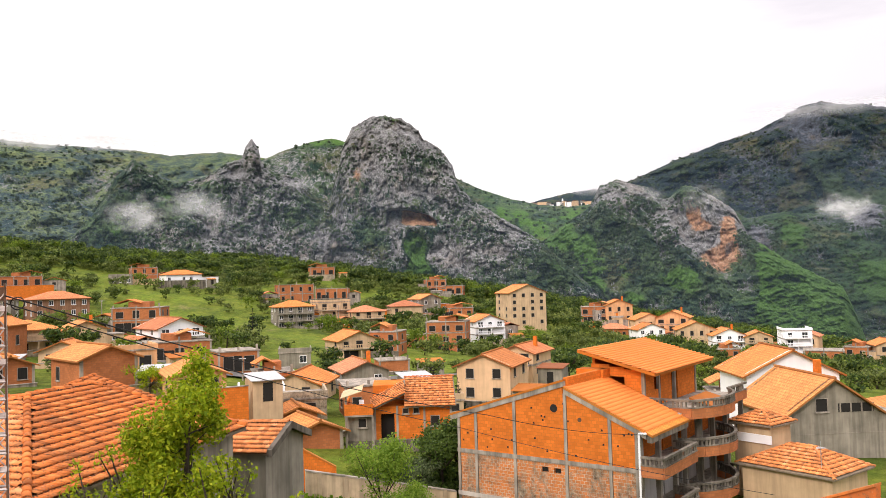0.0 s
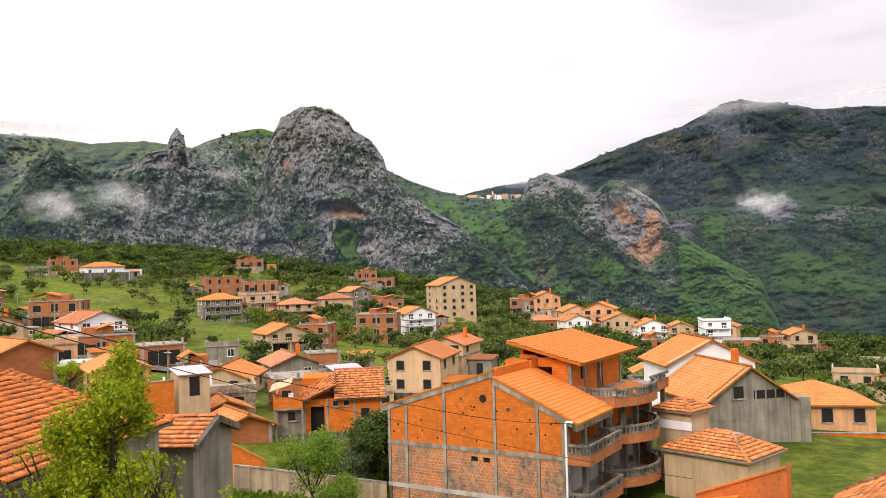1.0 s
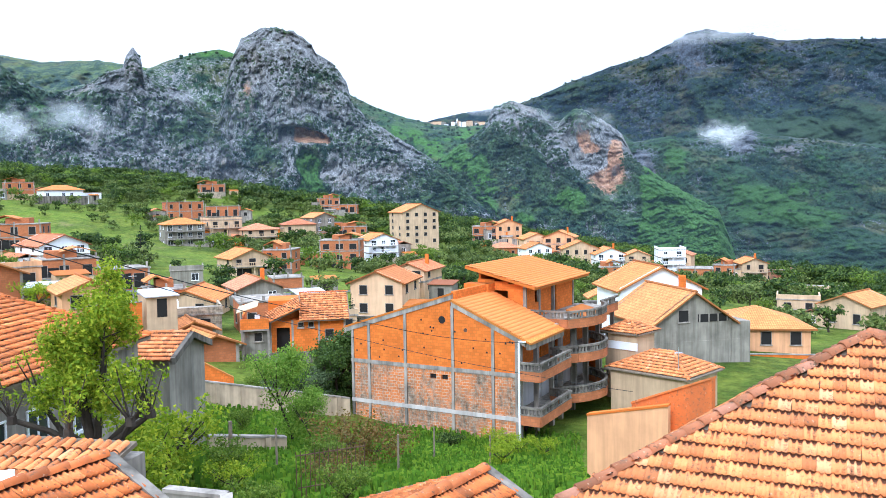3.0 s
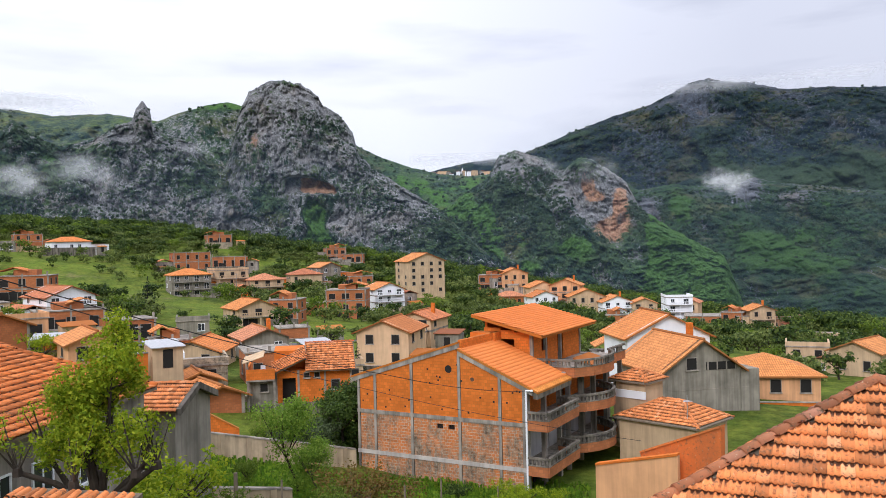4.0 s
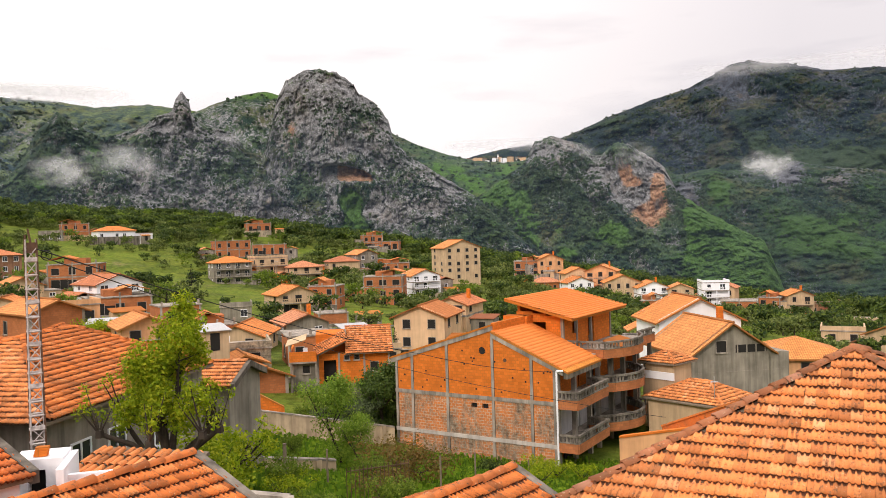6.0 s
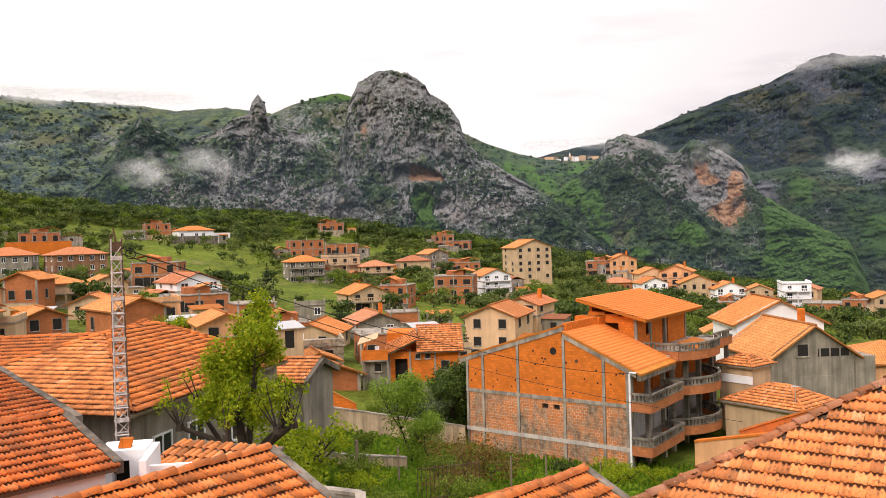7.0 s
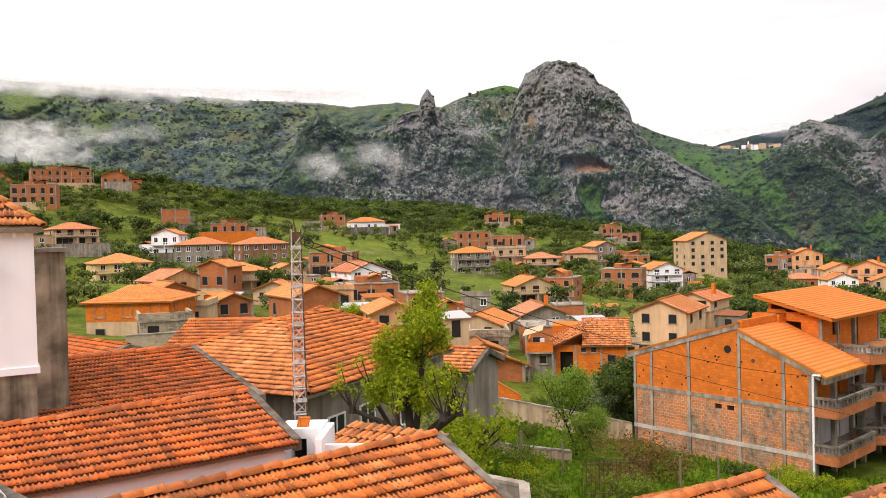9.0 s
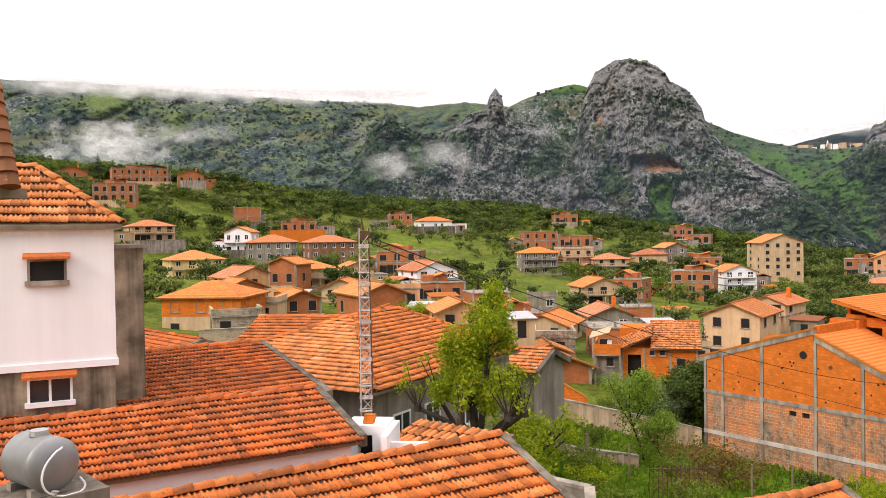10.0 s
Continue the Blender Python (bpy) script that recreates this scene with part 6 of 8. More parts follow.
# balconies on the front, two floors and a roof terrace
def balustrade(owner, name, pts, z, mat_low, h=0.95):
    """Low block wall, moulded rail and short balusters along a line of plan points."""
    for (xa, ya), (xb, yb) in zip(pts[:-1], pts[1:]):
        bm, rail = bmesh.new(), bmesh.new()
        d = Vector((xb - xa, yb - ya, 0)).normalized()
        nn = Vector((-d.y, d.x, 0)) * 0.07
        prism(bm, [Vector((xa, ya, z - 0.28)) - nn, Vector((xb, yb, z - 0.28)) - nn, Vector((xb, yb, z + 0.38)) - nn, Vector((xa, ya, z + 0.38)) - nn], nn * 2)
        for r0, r1, k in ((0.38, 0.46, 1.5), (h - 0.14, h, 1.5)):
            prism(rail, [Vector((xa, ya, z + r0)) - nn * k, Vector((xb, yb, z + r0)) - nn * k, Vector((xb, yb, z + r1)) - nn * k, Vector((xa, ya, z + r1)) - nn * k], nn * 2 * k)
        ln = math.hypot(xb - xa, yb - ya)
        for i in range(int(ln / 0.28)):
            if i % 6 == 5:
                continue
            c = Vector((xa, ya, 0)) + d * (0.14 + i * 0.28)
            rod(rail, (c.x, c.y, z + 0.44), (c.x, c.y, z + h - 0.12), 0.09, 0.075, 6)
        b = part(name, bm, mat_low, owner, "orange block balcony front")
        part("rail", rail, M_CONC_DARK, b, "weathered concrete balustrade")


def bulge(y0, y1, x0, x1, n=9):
    return [(x0 + (x1 - x0) * math.sin(math.pi * i / (n - 1)) ** 0.7, y0 + (y1 - y0) * i / (n - 1)) for i in range(n)]


def balcony_slab(z, outline, name="balcony_slab"):
    bm = bmesh.new()
    prism(bm, [(x, y, z - 0.30) for x, y in outline], (0, 0, 0.2))
    part(name, bm, M_CONC, MH)


for z in (L1, L2):
    o1 = [(XE, -0.02), (XE + 1.5, -0.02), (XE + 1.5, 5.6), (XE, 5.6)]
    balcony_slab(z, o1)
    balustrade(MH, "balcony_front", o1, z, M_BRICK_FAR)
    cv = bulge(6.2, 13.4, XE + 0.4, XE + 2.6)
    balcony_slab(z, [(XE, 6.2), *cv, (XE, 13.4)])
    balustrade(MH, "balcony_front", [(XE, 6.2), *cv, (XE, 13.4)], z, M_BRICK_FAR)
    cv = [(XE, 13.6), (XE + 1.6, 13.6), (XE + 1.6, DEEP)]
    balcony_slab(z, [*cv, (XE, DEEP)])
    balustrade(MH, "balcony_front", cv, z, M_BRICK_FAR)
cv = [(11.2, 6.3), (XE + 1.0, 6.3), *bulge(6.6, 13.4, XE + 1.2, XE + 2.4, 7), (XE + 1.4, DEEP)]
balcony_slab(L3, [(11.2, 6.3), *cv[1:], (11.2, DEEP)], "terrace_edge")
balustrade(MH, "terrace_front", cv, L3, M_BRICK_FAR)
bm = bmesh.new()
prism(bm, [(XE - 0.3, 9.6, L3 + 0.5), (XE + 1.9, 9.6, L3 - 0.1), (XE + 1.9, 13.2, L3 - 0.1), (XE - 0.3, 13.2, L3 + 0.5)], (0, 0, 0.12))
part("terrace_awning", bm, M_ROOF_NEW, MH, "little tiled awning over the terrace edge")
for y in (0.2, 3.0, 5.8, 7.6, 10.2, 13.0, 16.7):
    part("front_column", boxes((XE - 0.15, XE + 0.15, y - 0.15, y + 0.15, -3, L3 - 0.15)), M_CONC, MH)
    if y > 6:
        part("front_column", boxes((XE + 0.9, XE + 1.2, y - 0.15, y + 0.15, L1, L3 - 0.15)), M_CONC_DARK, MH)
# recessed front walls with doorways
M_PALE_WALL = plaster("pale_cement", (0.62, 0.60, 0.57), 0.2)
for z, zt in ((L1, L2), (L2, L3)):
    segs = [(0.35, 1.6), (2.7, 5.9), (6.1, 8.2), (9.4, 12.2), (13.4, 16.6)]
    for ya, yb in segs:
        part("front_wall", boxes((12.1, 12.3, ya, yb, z + 0.1, zt - 0.12)), M_PALE_WALL if z == L1 else M_BRICK, MH)
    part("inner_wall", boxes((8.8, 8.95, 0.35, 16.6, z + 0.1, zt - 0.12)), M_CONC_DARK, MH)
# attic storey with its own tiled roof
part("attic_wall", boxes((7.2, 8.55, 6.3, 6.5, L3, 10.75), (9.65, 11.0, 6.3, 6.5, L3, 10.45), (8.55, 9.65, 6.3, 6.5, L3, 8.95), (8.55, 9.65, 6.3, 6.5, 9.95, 10.6)), M_BRICK, MH, "bare block attic wall with a square opening")
part("attic_front_wall", boxes((10.8, 11.0, 6.5, 8.2, L3, 10.35), (10.8, 11.0, 9.4, 11.4, L3, 10.35), (10.8, 11.0, 12.6, 16.4, L3, 10.35), (10.8, 11.0, 8.2, 9.4, L3, 8.9), (10.8, 11.0, 8.2, 9.4, 9.9, 10.35)), M_BRICK, MH)
part("attic_rear_wall", boxes((7.2, 7.4, 6.5, 16.4, L3, 11.2), (7.4, 10.8, 16.2, 16.4, L3, 10.4)), M_BRICK, MH)
for y in (6.4, 9.0, 12.0, 16.3):
    part("attic_post", boxes((10.86, 11.08, y - 0.12, y + 0.12, L3, 10.4)), M_CONC, MH)
slope_roof(MH, "attic_roof", 6.5, 11.75, 12.1, 10.35, 5.6, 17.3, M_ROOF_NEW, 0.2, "new orange tile roof over the attic")
rowv, rowf = [], []
for j in range(17):
    sl = 1.4 / 5.6
    b = j * 0.345
    cx, cz = 6.5 + b * math.cos(math.atan(sl)), 11.765 - b * math.sin(math.atan(sl))
    o = len(rowv)
    n_ = 72
    for i in range(n_):
        yy = 5.62 + i * 11.66 / (n_ - 1)
        up_ = 0.03 * (i % 2)
        rowv += [(cx + 0.33, yy, cz - 0.08 + 0.075 + up_), (cx + 0.02, yy, cz - 0.005 + up_), (cx + 0.335, yy, cz - 0.085)]
    for i in range(n_ - 1):
        k = o + 3 * i
        rowf += [(k, k + 3, k + 4, k + 1), (k + 2, k + 5, k + 3, k)]
part("attic_tiling", mesh_np("attic_tiling", rowv, rowf, M_NEW_CLAY), None, MH, "ribbed new clay tiles")["kind"] = "stuff"
part("ridge_wall", boxes((XR - 0.14, XR + 0.14, 0.34, 6.25, HF - 0.3, HR + 0.2)), M_BRICK, MH, "low block wall between the two roof slopes")
part("step_roof", boxes((6.6, 8.6, 5.2, 6.3, 9.9, 10.5)), M_BRICK, MH)
# Near-black sheets put the garages' inner shade into colour.
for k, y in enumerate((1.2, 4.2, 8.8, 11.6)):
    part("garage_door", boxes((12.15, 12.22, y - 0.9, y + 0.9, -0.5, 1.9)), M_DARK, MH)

# ---------------------------------------------------------------- grey gabled house, and the tiled house below it
gg = village_house(28.0, 76.8, -14.6, 7.6, 3.4, 9.0, 27, 1, "grey", G, "blank", "grey cement house with a bright orange gable roof", random.Random(4), 0.68, False)
add_window(gg, -1.0, -4.5, 3.3, 0, 0.9, 1.0, False)
# Dark sheet on the wall, painted as the loggia's shade.
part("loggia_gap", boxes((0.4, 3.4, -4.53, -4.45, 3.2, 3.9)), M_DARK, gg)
for k in range(4):
    part("loggia_post", boxes((0.5 + k * 0.9, 0.62 + k * 0.9, -4.56, -4.46, 3.2, 3.9)), M_CONC, gg)
part("side_block", boxes((3.6, 5.6, -4.5, 2.0, -4, 3.1)), M_GREY, gg, "flat-topped grey block wing")
part("joint", boxes((-3.8, 5.6, -4.52, -4.5, 1.5, 1.53)), M_CONC, gg)
village_house(30.5, 90.0, -13.6, 9.0, 3.8, 8.0, 20, 1, "white", G, "plain", "white house with a bright orange roof", random.Random(5), 0.5, False)
def hipped_block(name, label, x, y, foot, turn, w, d, eave, rise, mesh, mat, wall_mat, budget):
    """A plain walled block under a four-sided roof of single tiles."""
    ob = thing(name, pose(x, y, foot, 0, 0, turn), label, "house")
    part("wall", boxes((-w / 2, w / 2, -d / 2, d / 2, -3, eave - foot - 0.1)), wall_mat, ob)
    o = 0.35
    c = [ob.matrix_basis @ Vector(p) for p in ((-w / 2 - o, -d / 2 - o, eave - foot), (w / 2 + o, -d / 2 - o, eave - foot), (w / 2 + o, d / 2 + o, eave - foot), (-w / 2 - o, d / 2 + o, eave - foot))]
    k = min(w, d) / 2 + o
    r = [ob.matrix_basis @ Vector(p) for p in ((-(w / 2 + o - k) - 0.01, 0, eave - foot + rise), ((w / 2 + o - k) + 0.01, 0, eave - foot + rise))]
    tile_face(ob, c[0], c[1], [r[1], r[0]], mesh, budget)
    tile_face(ob, c[1], c[2], [r[1]], mesh, 0)
    tile_face(ob, c[2], c[3], [r[0], r[1]], mesh, 0)
    tile_face(ob, c[3], c[0], [r[0]], mesh, 0)
    for p, q in ((c[0], r[0]), (c[1], r[1]), (c[2], r[1]), (c[3], r[0]), (r[0], r[1])):
        ridge_caps(ob, p, q, mat, RT, 0.1)
    return ob


hipped_block("mottled_roof_house", "cream house with a mottled old tile roof", 21.6, 61.0, -16.6, -50, 6.2, 4.6, -12.9, 1.3, T_PALE, M_TILE_PALE, M_CREAM, 60)
hipped_block("stair_tower", "small stair tower with a tiled cap", 20.2, 64.6, -15.5, -50, 2.8, 2.6, -10.6, 0.8, T_PALE, M_TILE_PALE, M_CREAM, 40)
part("white_band", boxes((-1.5, 1.5, -1.42, -1.32, 3.6, 4.2)), M_WHITE, bpy.data.objects["stair_tower"])


def porched_brick_house():
    """Brick house on grey legs: a roofed terrace, a lean-to porch and a main roof of spotted old tiles."""
    ob = thing("porched_brick_house", pose(-11.2, 73.2, -13.6, 0, 0, 5), "orange brick house with tiled porch and spotted old roof", "house")
    M = ob.matrix_basis
    part("base_wall", boxes((0.1, 9.1, 0.5, 7.0, -5, 0.35)), M_CONC_DARK, ob)
    part("terrace_wall", boxes((0.15, 2.3, 0.6, 5.0, 0.35, 2.45)), M_GREY, ob, "grey cement wall under the terrace")
    part("terrace_slab", boxes((0.0, 2.4, 0.0, 5.0, 2.45, 2.6)), M_CONC, ob)
    part("parapet", boxes((0.0, 2.4, 0.0, 0.15, 2.6, 3.5), (0.0, 0.15, 0.15, 5.0, 2.6, 3.5)), M_BRICK, ob, "brick terrace parapet")
    for x in (0.05, 2.25):
        part("leg", boxes((x, x + 0.2, 0.05, 0.25, -4, 2.45)), M_CONC, ob)
    part("terrace_post", boxes((0.05, 0.19, 0.2, 0.34, 3.5, 4.1)), M_CONC, ob)
    bm = bmesh.new()
    prism(bm, [(-0.3, -0.3, 4.05), (1.5, -0.3, 4.6), (1.5, 3.0, 4.75), (-0.3, 3.0, 4.2)], (0, 0, 0.06))
    part("canopy", bm, M_CREAM, ob, "pale sheet canopy over the terrace")
    part("barrel", boxes((1.2, 1.6, 0.6, 1.0, 2.6, 3.75)), M_WHITE, ob, "white plastic barrel")
    part("wall", boxes((2.3, 3.0, 0.9, 6.5, 0.35, 3.2), (4.15, 9.0, 0.9, 6.5, 0.35, 3.1), (3.0, 4.15, 0.9, 6.5, 2.5, 3.1), (2.3, 5.0, 2.6, 6.5, 3.1, 4.7)), M_BRICK, ob)
    part("doorway", boxes((3.0, 4.15, 1.6, 1.7, 0.35, 2.5)), M_DARK, ob, "dark open doorway")
    for x in (2.4, 4.3, 6.6, 8.85):
        part("post", boxes((x, x + 0.18, 0.82, 1.0, -3, 3.15)), M_CONC, ob)
    for x, z, w, h in ((1.45, 1.5, 0.62, 0.7), (5.1, 2.5, 0.4, 0.4), (6.0, 2.5, 0.4, 0.4), (7.6, 1.4, 0.7, 0.8)):
        add_window(ob, x, 0.58 if x < 2 else 0.88, z, 0, w, h, False)
    for a, b, tops in (((2.1, 0.2, 2.95), (5.1, 0.2, 4.3), ((5.1, 3.0, 5.1), (2.1, 3.0, 3.75))), ((5.0, 0.3, 3.15), (9.4, 0.3, 3.15), ((9.4, 3.9, 5.15), (5.0, 3.9, 5.15)))):
        tile_face(ob, M @ Vector(a), M @ Vector(b), [M @ Vector(t) for t in tops], T_PALE, 0)
    bm = bmesh.new()
    prism(bm, [(5.0, 0.5, 3.1), (5.0, 3.9, 5.0), (5.0, 6.5, 3.4)], (0.2, 0, 0))
    prism(bm, [(9.0, 0.5, 3.1), (9.0, 3.9, 5.0), (9.0, 6.5, 3.4)], (0.2, 0, 0))
    part("gable", bm, M_BRICK, ob)
    ridge_caps(ob, M @ Vector((5.0, 3.95, 5.18)), M @ Vector((9.4, 3.95, 5.18)), M_TILE_RED, RT)
    ridge_caps(ob, M @ Vector((2.1, 0.2, 2.99)), M @ Vector((5.1, 0.2, 4.34)), M_TILE_WARM, RT)
    slab(ob, "back_slope", [M @ Vector(p) for p in ((5.0, 3.9, 5.12), (9.4, 3.9, 5.12), (9.4, 7.0, 3.3), (5.0, 7.0, 3.3))], (0, 0, -0.1), M_ROOF_OLD)


porched_brick_house()
village_house(-14.4, 74.0, -13.9, 4.2, 2.0, 5.0, 20, 1, "brick", G, "blank", "low brick shed with red tiles", random.Random(9), 0.4, False)

# ---------------------------------------------------------------- white tall house with water tank
WB = thing("tall_white_house", Matrix.Translation((-14.76, 16.98, -9.0)) @ Matrix(((-0.719, -0.695, 0, 0), (-0.695, 0.719, 0, 0), (0, 0, 1, 0), (0, 0, 0, 1))) @ Matrix.Diagonal((1, 1, 1, 1)),
           "tall white house with patchy cement base and tiled hip roof", "house")
# local x runs along the seen wall away from the corner, y into the house
M_PATCH = plaster("patchy_cement", (0.46, 0.39, 0.28), 0.68, 1.0)
part("wall", boxes((0, 9, 0, 3.6, 5.95, 9.25)), M_WHITE, WB, "fresh white painted wall")
part("base_wall", boxes((0.03, 9, 0.03, 3.6, -2, 5.78)), M_PATCH, WB, "patchy bare cement wall")
part("string_course", boxes((-0.05, 9, -0.05, 3.65, 5.78, 5.95)), M_WHITE, WB)
part("eaves_board", boxes((-0.12, 9, -0.12, 3.7, 9.25, 9.36)), M_WHITE, WB)
for k in range(30):
    part("dentil", boxes((0.1 + k * 0.28, 0.2 + k * 0.28, -0.1, -0.01, 9.14, 9.25)), M_WHITE, WB)
for wx, wz, ww, wh, fr_ in ((1.55, 8.0, 0.76, 0.48, False), (1.55, 5.0, 0.94, 0.54, True)):
    wi = add_window(WB, wx, 0.0, wz, 0, ww, wh, fr_)
    bm = bmesh.new()
    prism(bm, [(wx - ww / 2 - 0.15, -0.28, wz + wh + 0.06), (wx + ww / 2 + 0.15, -0.28, wz + wh + 0.06), (wx + ww / 2 + 0.15, 0.02, wz + wh + 0.16), (wx - ww / 2 - 0.15, 0.02, wz + wh + 0.16)], (0, 0, 0.06))
    part("window_hood", bm, M_TILE_RED, WB, "little tiled hood over a window")
part("side_wall", boxes((-0.75, 0.0, 0.7, 3.6, -2, 8.75)), M_PATCH, WB, "dark stained cement side wall")
part("side_coping", boxes((-0.85, 0.0, 0.6, 3.7, 8.75, 8.85)), M_CONC, WB)
WE = [WB.matrix_basis @ Vector(p) for p in ((-0.2, -0.2, 9.36), (9, -0.2, 9.36), (9, 3.8, 9.36), (-0.2, 3.8, 9.36))]
WR = [WB.matrix_basis @ Vector(p) for p in ((1.75, 1.8, 10.9), (7.3, 1.8, 10.9))]
tile_face(WB, WE[1], WE[0], [WR[0], WR[1]], T_PALE, 200)
tile_face(WB, WE[0], WE[3], [WR[0]], T_PALE, 40)
tile_face(WB, WE[3], WE[2], [WR[1], WR[0]], T_PALE, 0)
for p_, q_ in ((WE[0], WR[0]), (WE[3], WR[0]), (WR[0], WR[1])):
    ridge_caps(WB, p_ + Vector((0, 0, 0.03)), q_ + Vector((0, 0, 0.05)), M_TILE_PALE, RT, 0.11)

# the eaves corner of the neighbouring roof beside the terrace
nb = thing("neighbour_eaves", pose(-7.06, 6.0, 0.52), "corner of a neighbouring tiled roof", "roof")
part("roof_slope", boxes((-1.2, 0.44, -1.0, 0.4, -0.1, 0.0)), M_WOOD, nb)
for k in range(8):
    bm = bmesh.new()
    rod(bm, (0.50 - 0.028 * k, 0.12, 0.0 + 0.135 * k), (0.46 - 0.028 * k, 0.14, 0.18 + 0.135 * k), 0.115, 0.085, 10)
    part("ridge_tile", bm, M_TILE_CAP, nb, "dark lichened ridge tile")
part("wall", boxes((-1.2, 0.16, -1.0, 0.1, -9.5, -0.1)), M_CONC_DARK, nb)

tank = thing("water_tank", pose(-9.30, 9.10, -3.56, 0, 0, 161) @ Matrix.Diagonal((0.86, 0.86, 0.86, 1)), "grey steel water tank lying on a concrete stand", "water tank")
bm = bmesh.new()
prof = [(-0.62, 0.0), (-0.60, 0.20), (-0.55, 0.34), (-0.48, 0.42), (-0.44, 0.445), (-0.42, 0.455), (-0.40, 0.445), (0.40, 0.445), (0.42, 0.455), (0.44, 0.445), (0.48, 0.42), (0.55, 0.34), (0.60, 0.20), (0.62, 0.0)]
rings = [[bm.verts.new((x, r * math.cos(2 * math.pi * k / 28), 0.47 + r * math.sin(2 * math.pi * k / 28))) for k in range(28)] for x, r in prof[1:-1]]
for r0, r1 in zip(rings[:-1], rings[1:]):
    for k in range(28):
        bm.faces.new((r0[k], r0[(k + 1) % 28], r1[(k + 1) % 28], r1[k]))
bm.faces.new(rings[0][::-1])
bm.faces.new(rings[-1])
for f in bm.faces:
    f.smooth = True
part("shell", bm, simple("tank_steel", (0.27, 0.28, 0.28), 0.42, 0.35, 0.2, 2.0), tank)
bm = bmesh.new()
rod(bm, (0, 0, 0.90), (0, 0, 0.99), 0.16, 0.15, 14)
part("hatch", bm, M_STEEL, tank, "round filler hatch")
hose_curve = bpy.data.curves.new("hose", "CURVE")
hose_curve.dimensions, hose_curve.bevel_depth, hose_curve.bevel_resolution = "3D", 0.018, 2
bend = hose_curve.splines.new("BEZIER")
pts = [(-0.66, -0.05, 0.78), (-0.70, 0.12, 0.70), (-0.71, 0.30, 0.45), (-0.70, 0.28, 0.2), (-0.68, 0.1, 0.04), (-0.66, -0.2, -0.02), (-0.64, -0.42, 0.05), (-0.60, -0.36, 0.22)]
bend.bezier_points.add(len(pts) - 1)
for bp_, co_ in zip(bend.bezier_points, pts):
    bp_.co, bp_.handle_left_type, bp_.handle_right_type = co_, "AUTO", "AUTO"
hose_curve.materials.append(M_WHITE)
hose = new("hose", hose_curve)
hose.parent = tank
hose["label"] = "white plastic hose"
bm = bmesh.new()
rod(bm, (-0.60, 0.1, 0.08), (-0.72, 0.1, 0.06), 0.025)
rod(bm, (-0.70, 0.05, 0.09), (-0.70, 0.15, 0.12), 0.02)
part("tap", bm, M_STEEL, tank)
for px_ in (-0.35, 0.35):
    part("cradle", boxes((px_ - 0.08, px_ + 0.08, -0.36, 0.36, -0.05, 0.12)), M_CONC, tank)
stand = thing("tank_stand", pose(-9.30, 9.10, -9.6, 0, 0, 62), "dark concrete block stand for a water tank", "stand")
part("block", boxes((-0.75, 0.75, -0.6, 0.6, -0.5, 6.03)), M_CONC_DARK, stand)

# ---------------------------------------------------------------- lattice mast
mast = thing("lattice_mast", pose(-9.78, 21.38, -9.2, 0, 0, 28), "rusty white painted lattice mast with cables", "mast")
HM, S0, S1 = 9.4, 0.20, 0.13


def leg_at(k, z):
    s = S0 + (S1 - S0) * z / HM
    return Vector(((-s, s, s, -s)[k], (-s, -s, s, s)[k], z))


M_MAST = simple("flaking_white_paint", (0.52, 0.47, 0.44), 0.7, 0.1, 0.5, 9)
for k in range(4):
    bm = bmesh.new()
    rod(bm, leg_at(k, 0), leg_at(k, HM), 0.028, 0.022, 5)
    part("leg", bm, M_RUST if k % 2 else M_MAST, mast)
zz = 0.2
i = 0
while zz < HM - 0.3:
    bm = bmesh.new()
    for k in range(4):
        a, b = leg_at(k, zz), leg_at((k + 1) % 4, zz)
        rod(bm, a, b, 0.030, sides=4)
        rod(bm, leg_at(k, zz), leg_at((k + 1) % 4, zz + 0.36), 0.014, sides=4)
    part("brace", bm, M_MAST, mast)
    if i % 3 == 0:
        s = S0 + (S1 - S0) * zz / HM
        part("step_plate", boxes((-s, s, -s - 0.02, -s + 0.01, zz, zz + 0.10)), M_MAST, mast)
    zz += 0.36
    i += 1
part("head", boxes((-0.15, 0.15, -0.12, 0.12, HM - 0.35, HM - 0.08)), M_RUST, mast)
bm = bmesh.new()
rod(bm, (0, 0, HM - 0.1), (-0.06, 0, HM + 0.28), 0.035, 0.025)
rod(bm, (-0.15, 0.1, HM - 0.4), (-0.12, 0.1, HM + 0.12), 0.03)
part("spike", bm, M_RUST, mast)
bm = bmesh.new()
for k in range(12):
    a0, a1 = 2 * math.pi * k / 12, 2 * math.pi * (k + 1) / 12
    rod(bm, (0.36 + 0.13 * math.cos(a0), 0, HM - 0.42 + 0.13 * math.sin(a0)), (0.36 + 0.13 * math.cos(a1), 0, HM - 0.42 + 0.13 * math.sin(a1)), 0.012, sides=4)
part("cable_coil", bm, M_BLACK, mast, "coil of black cable")


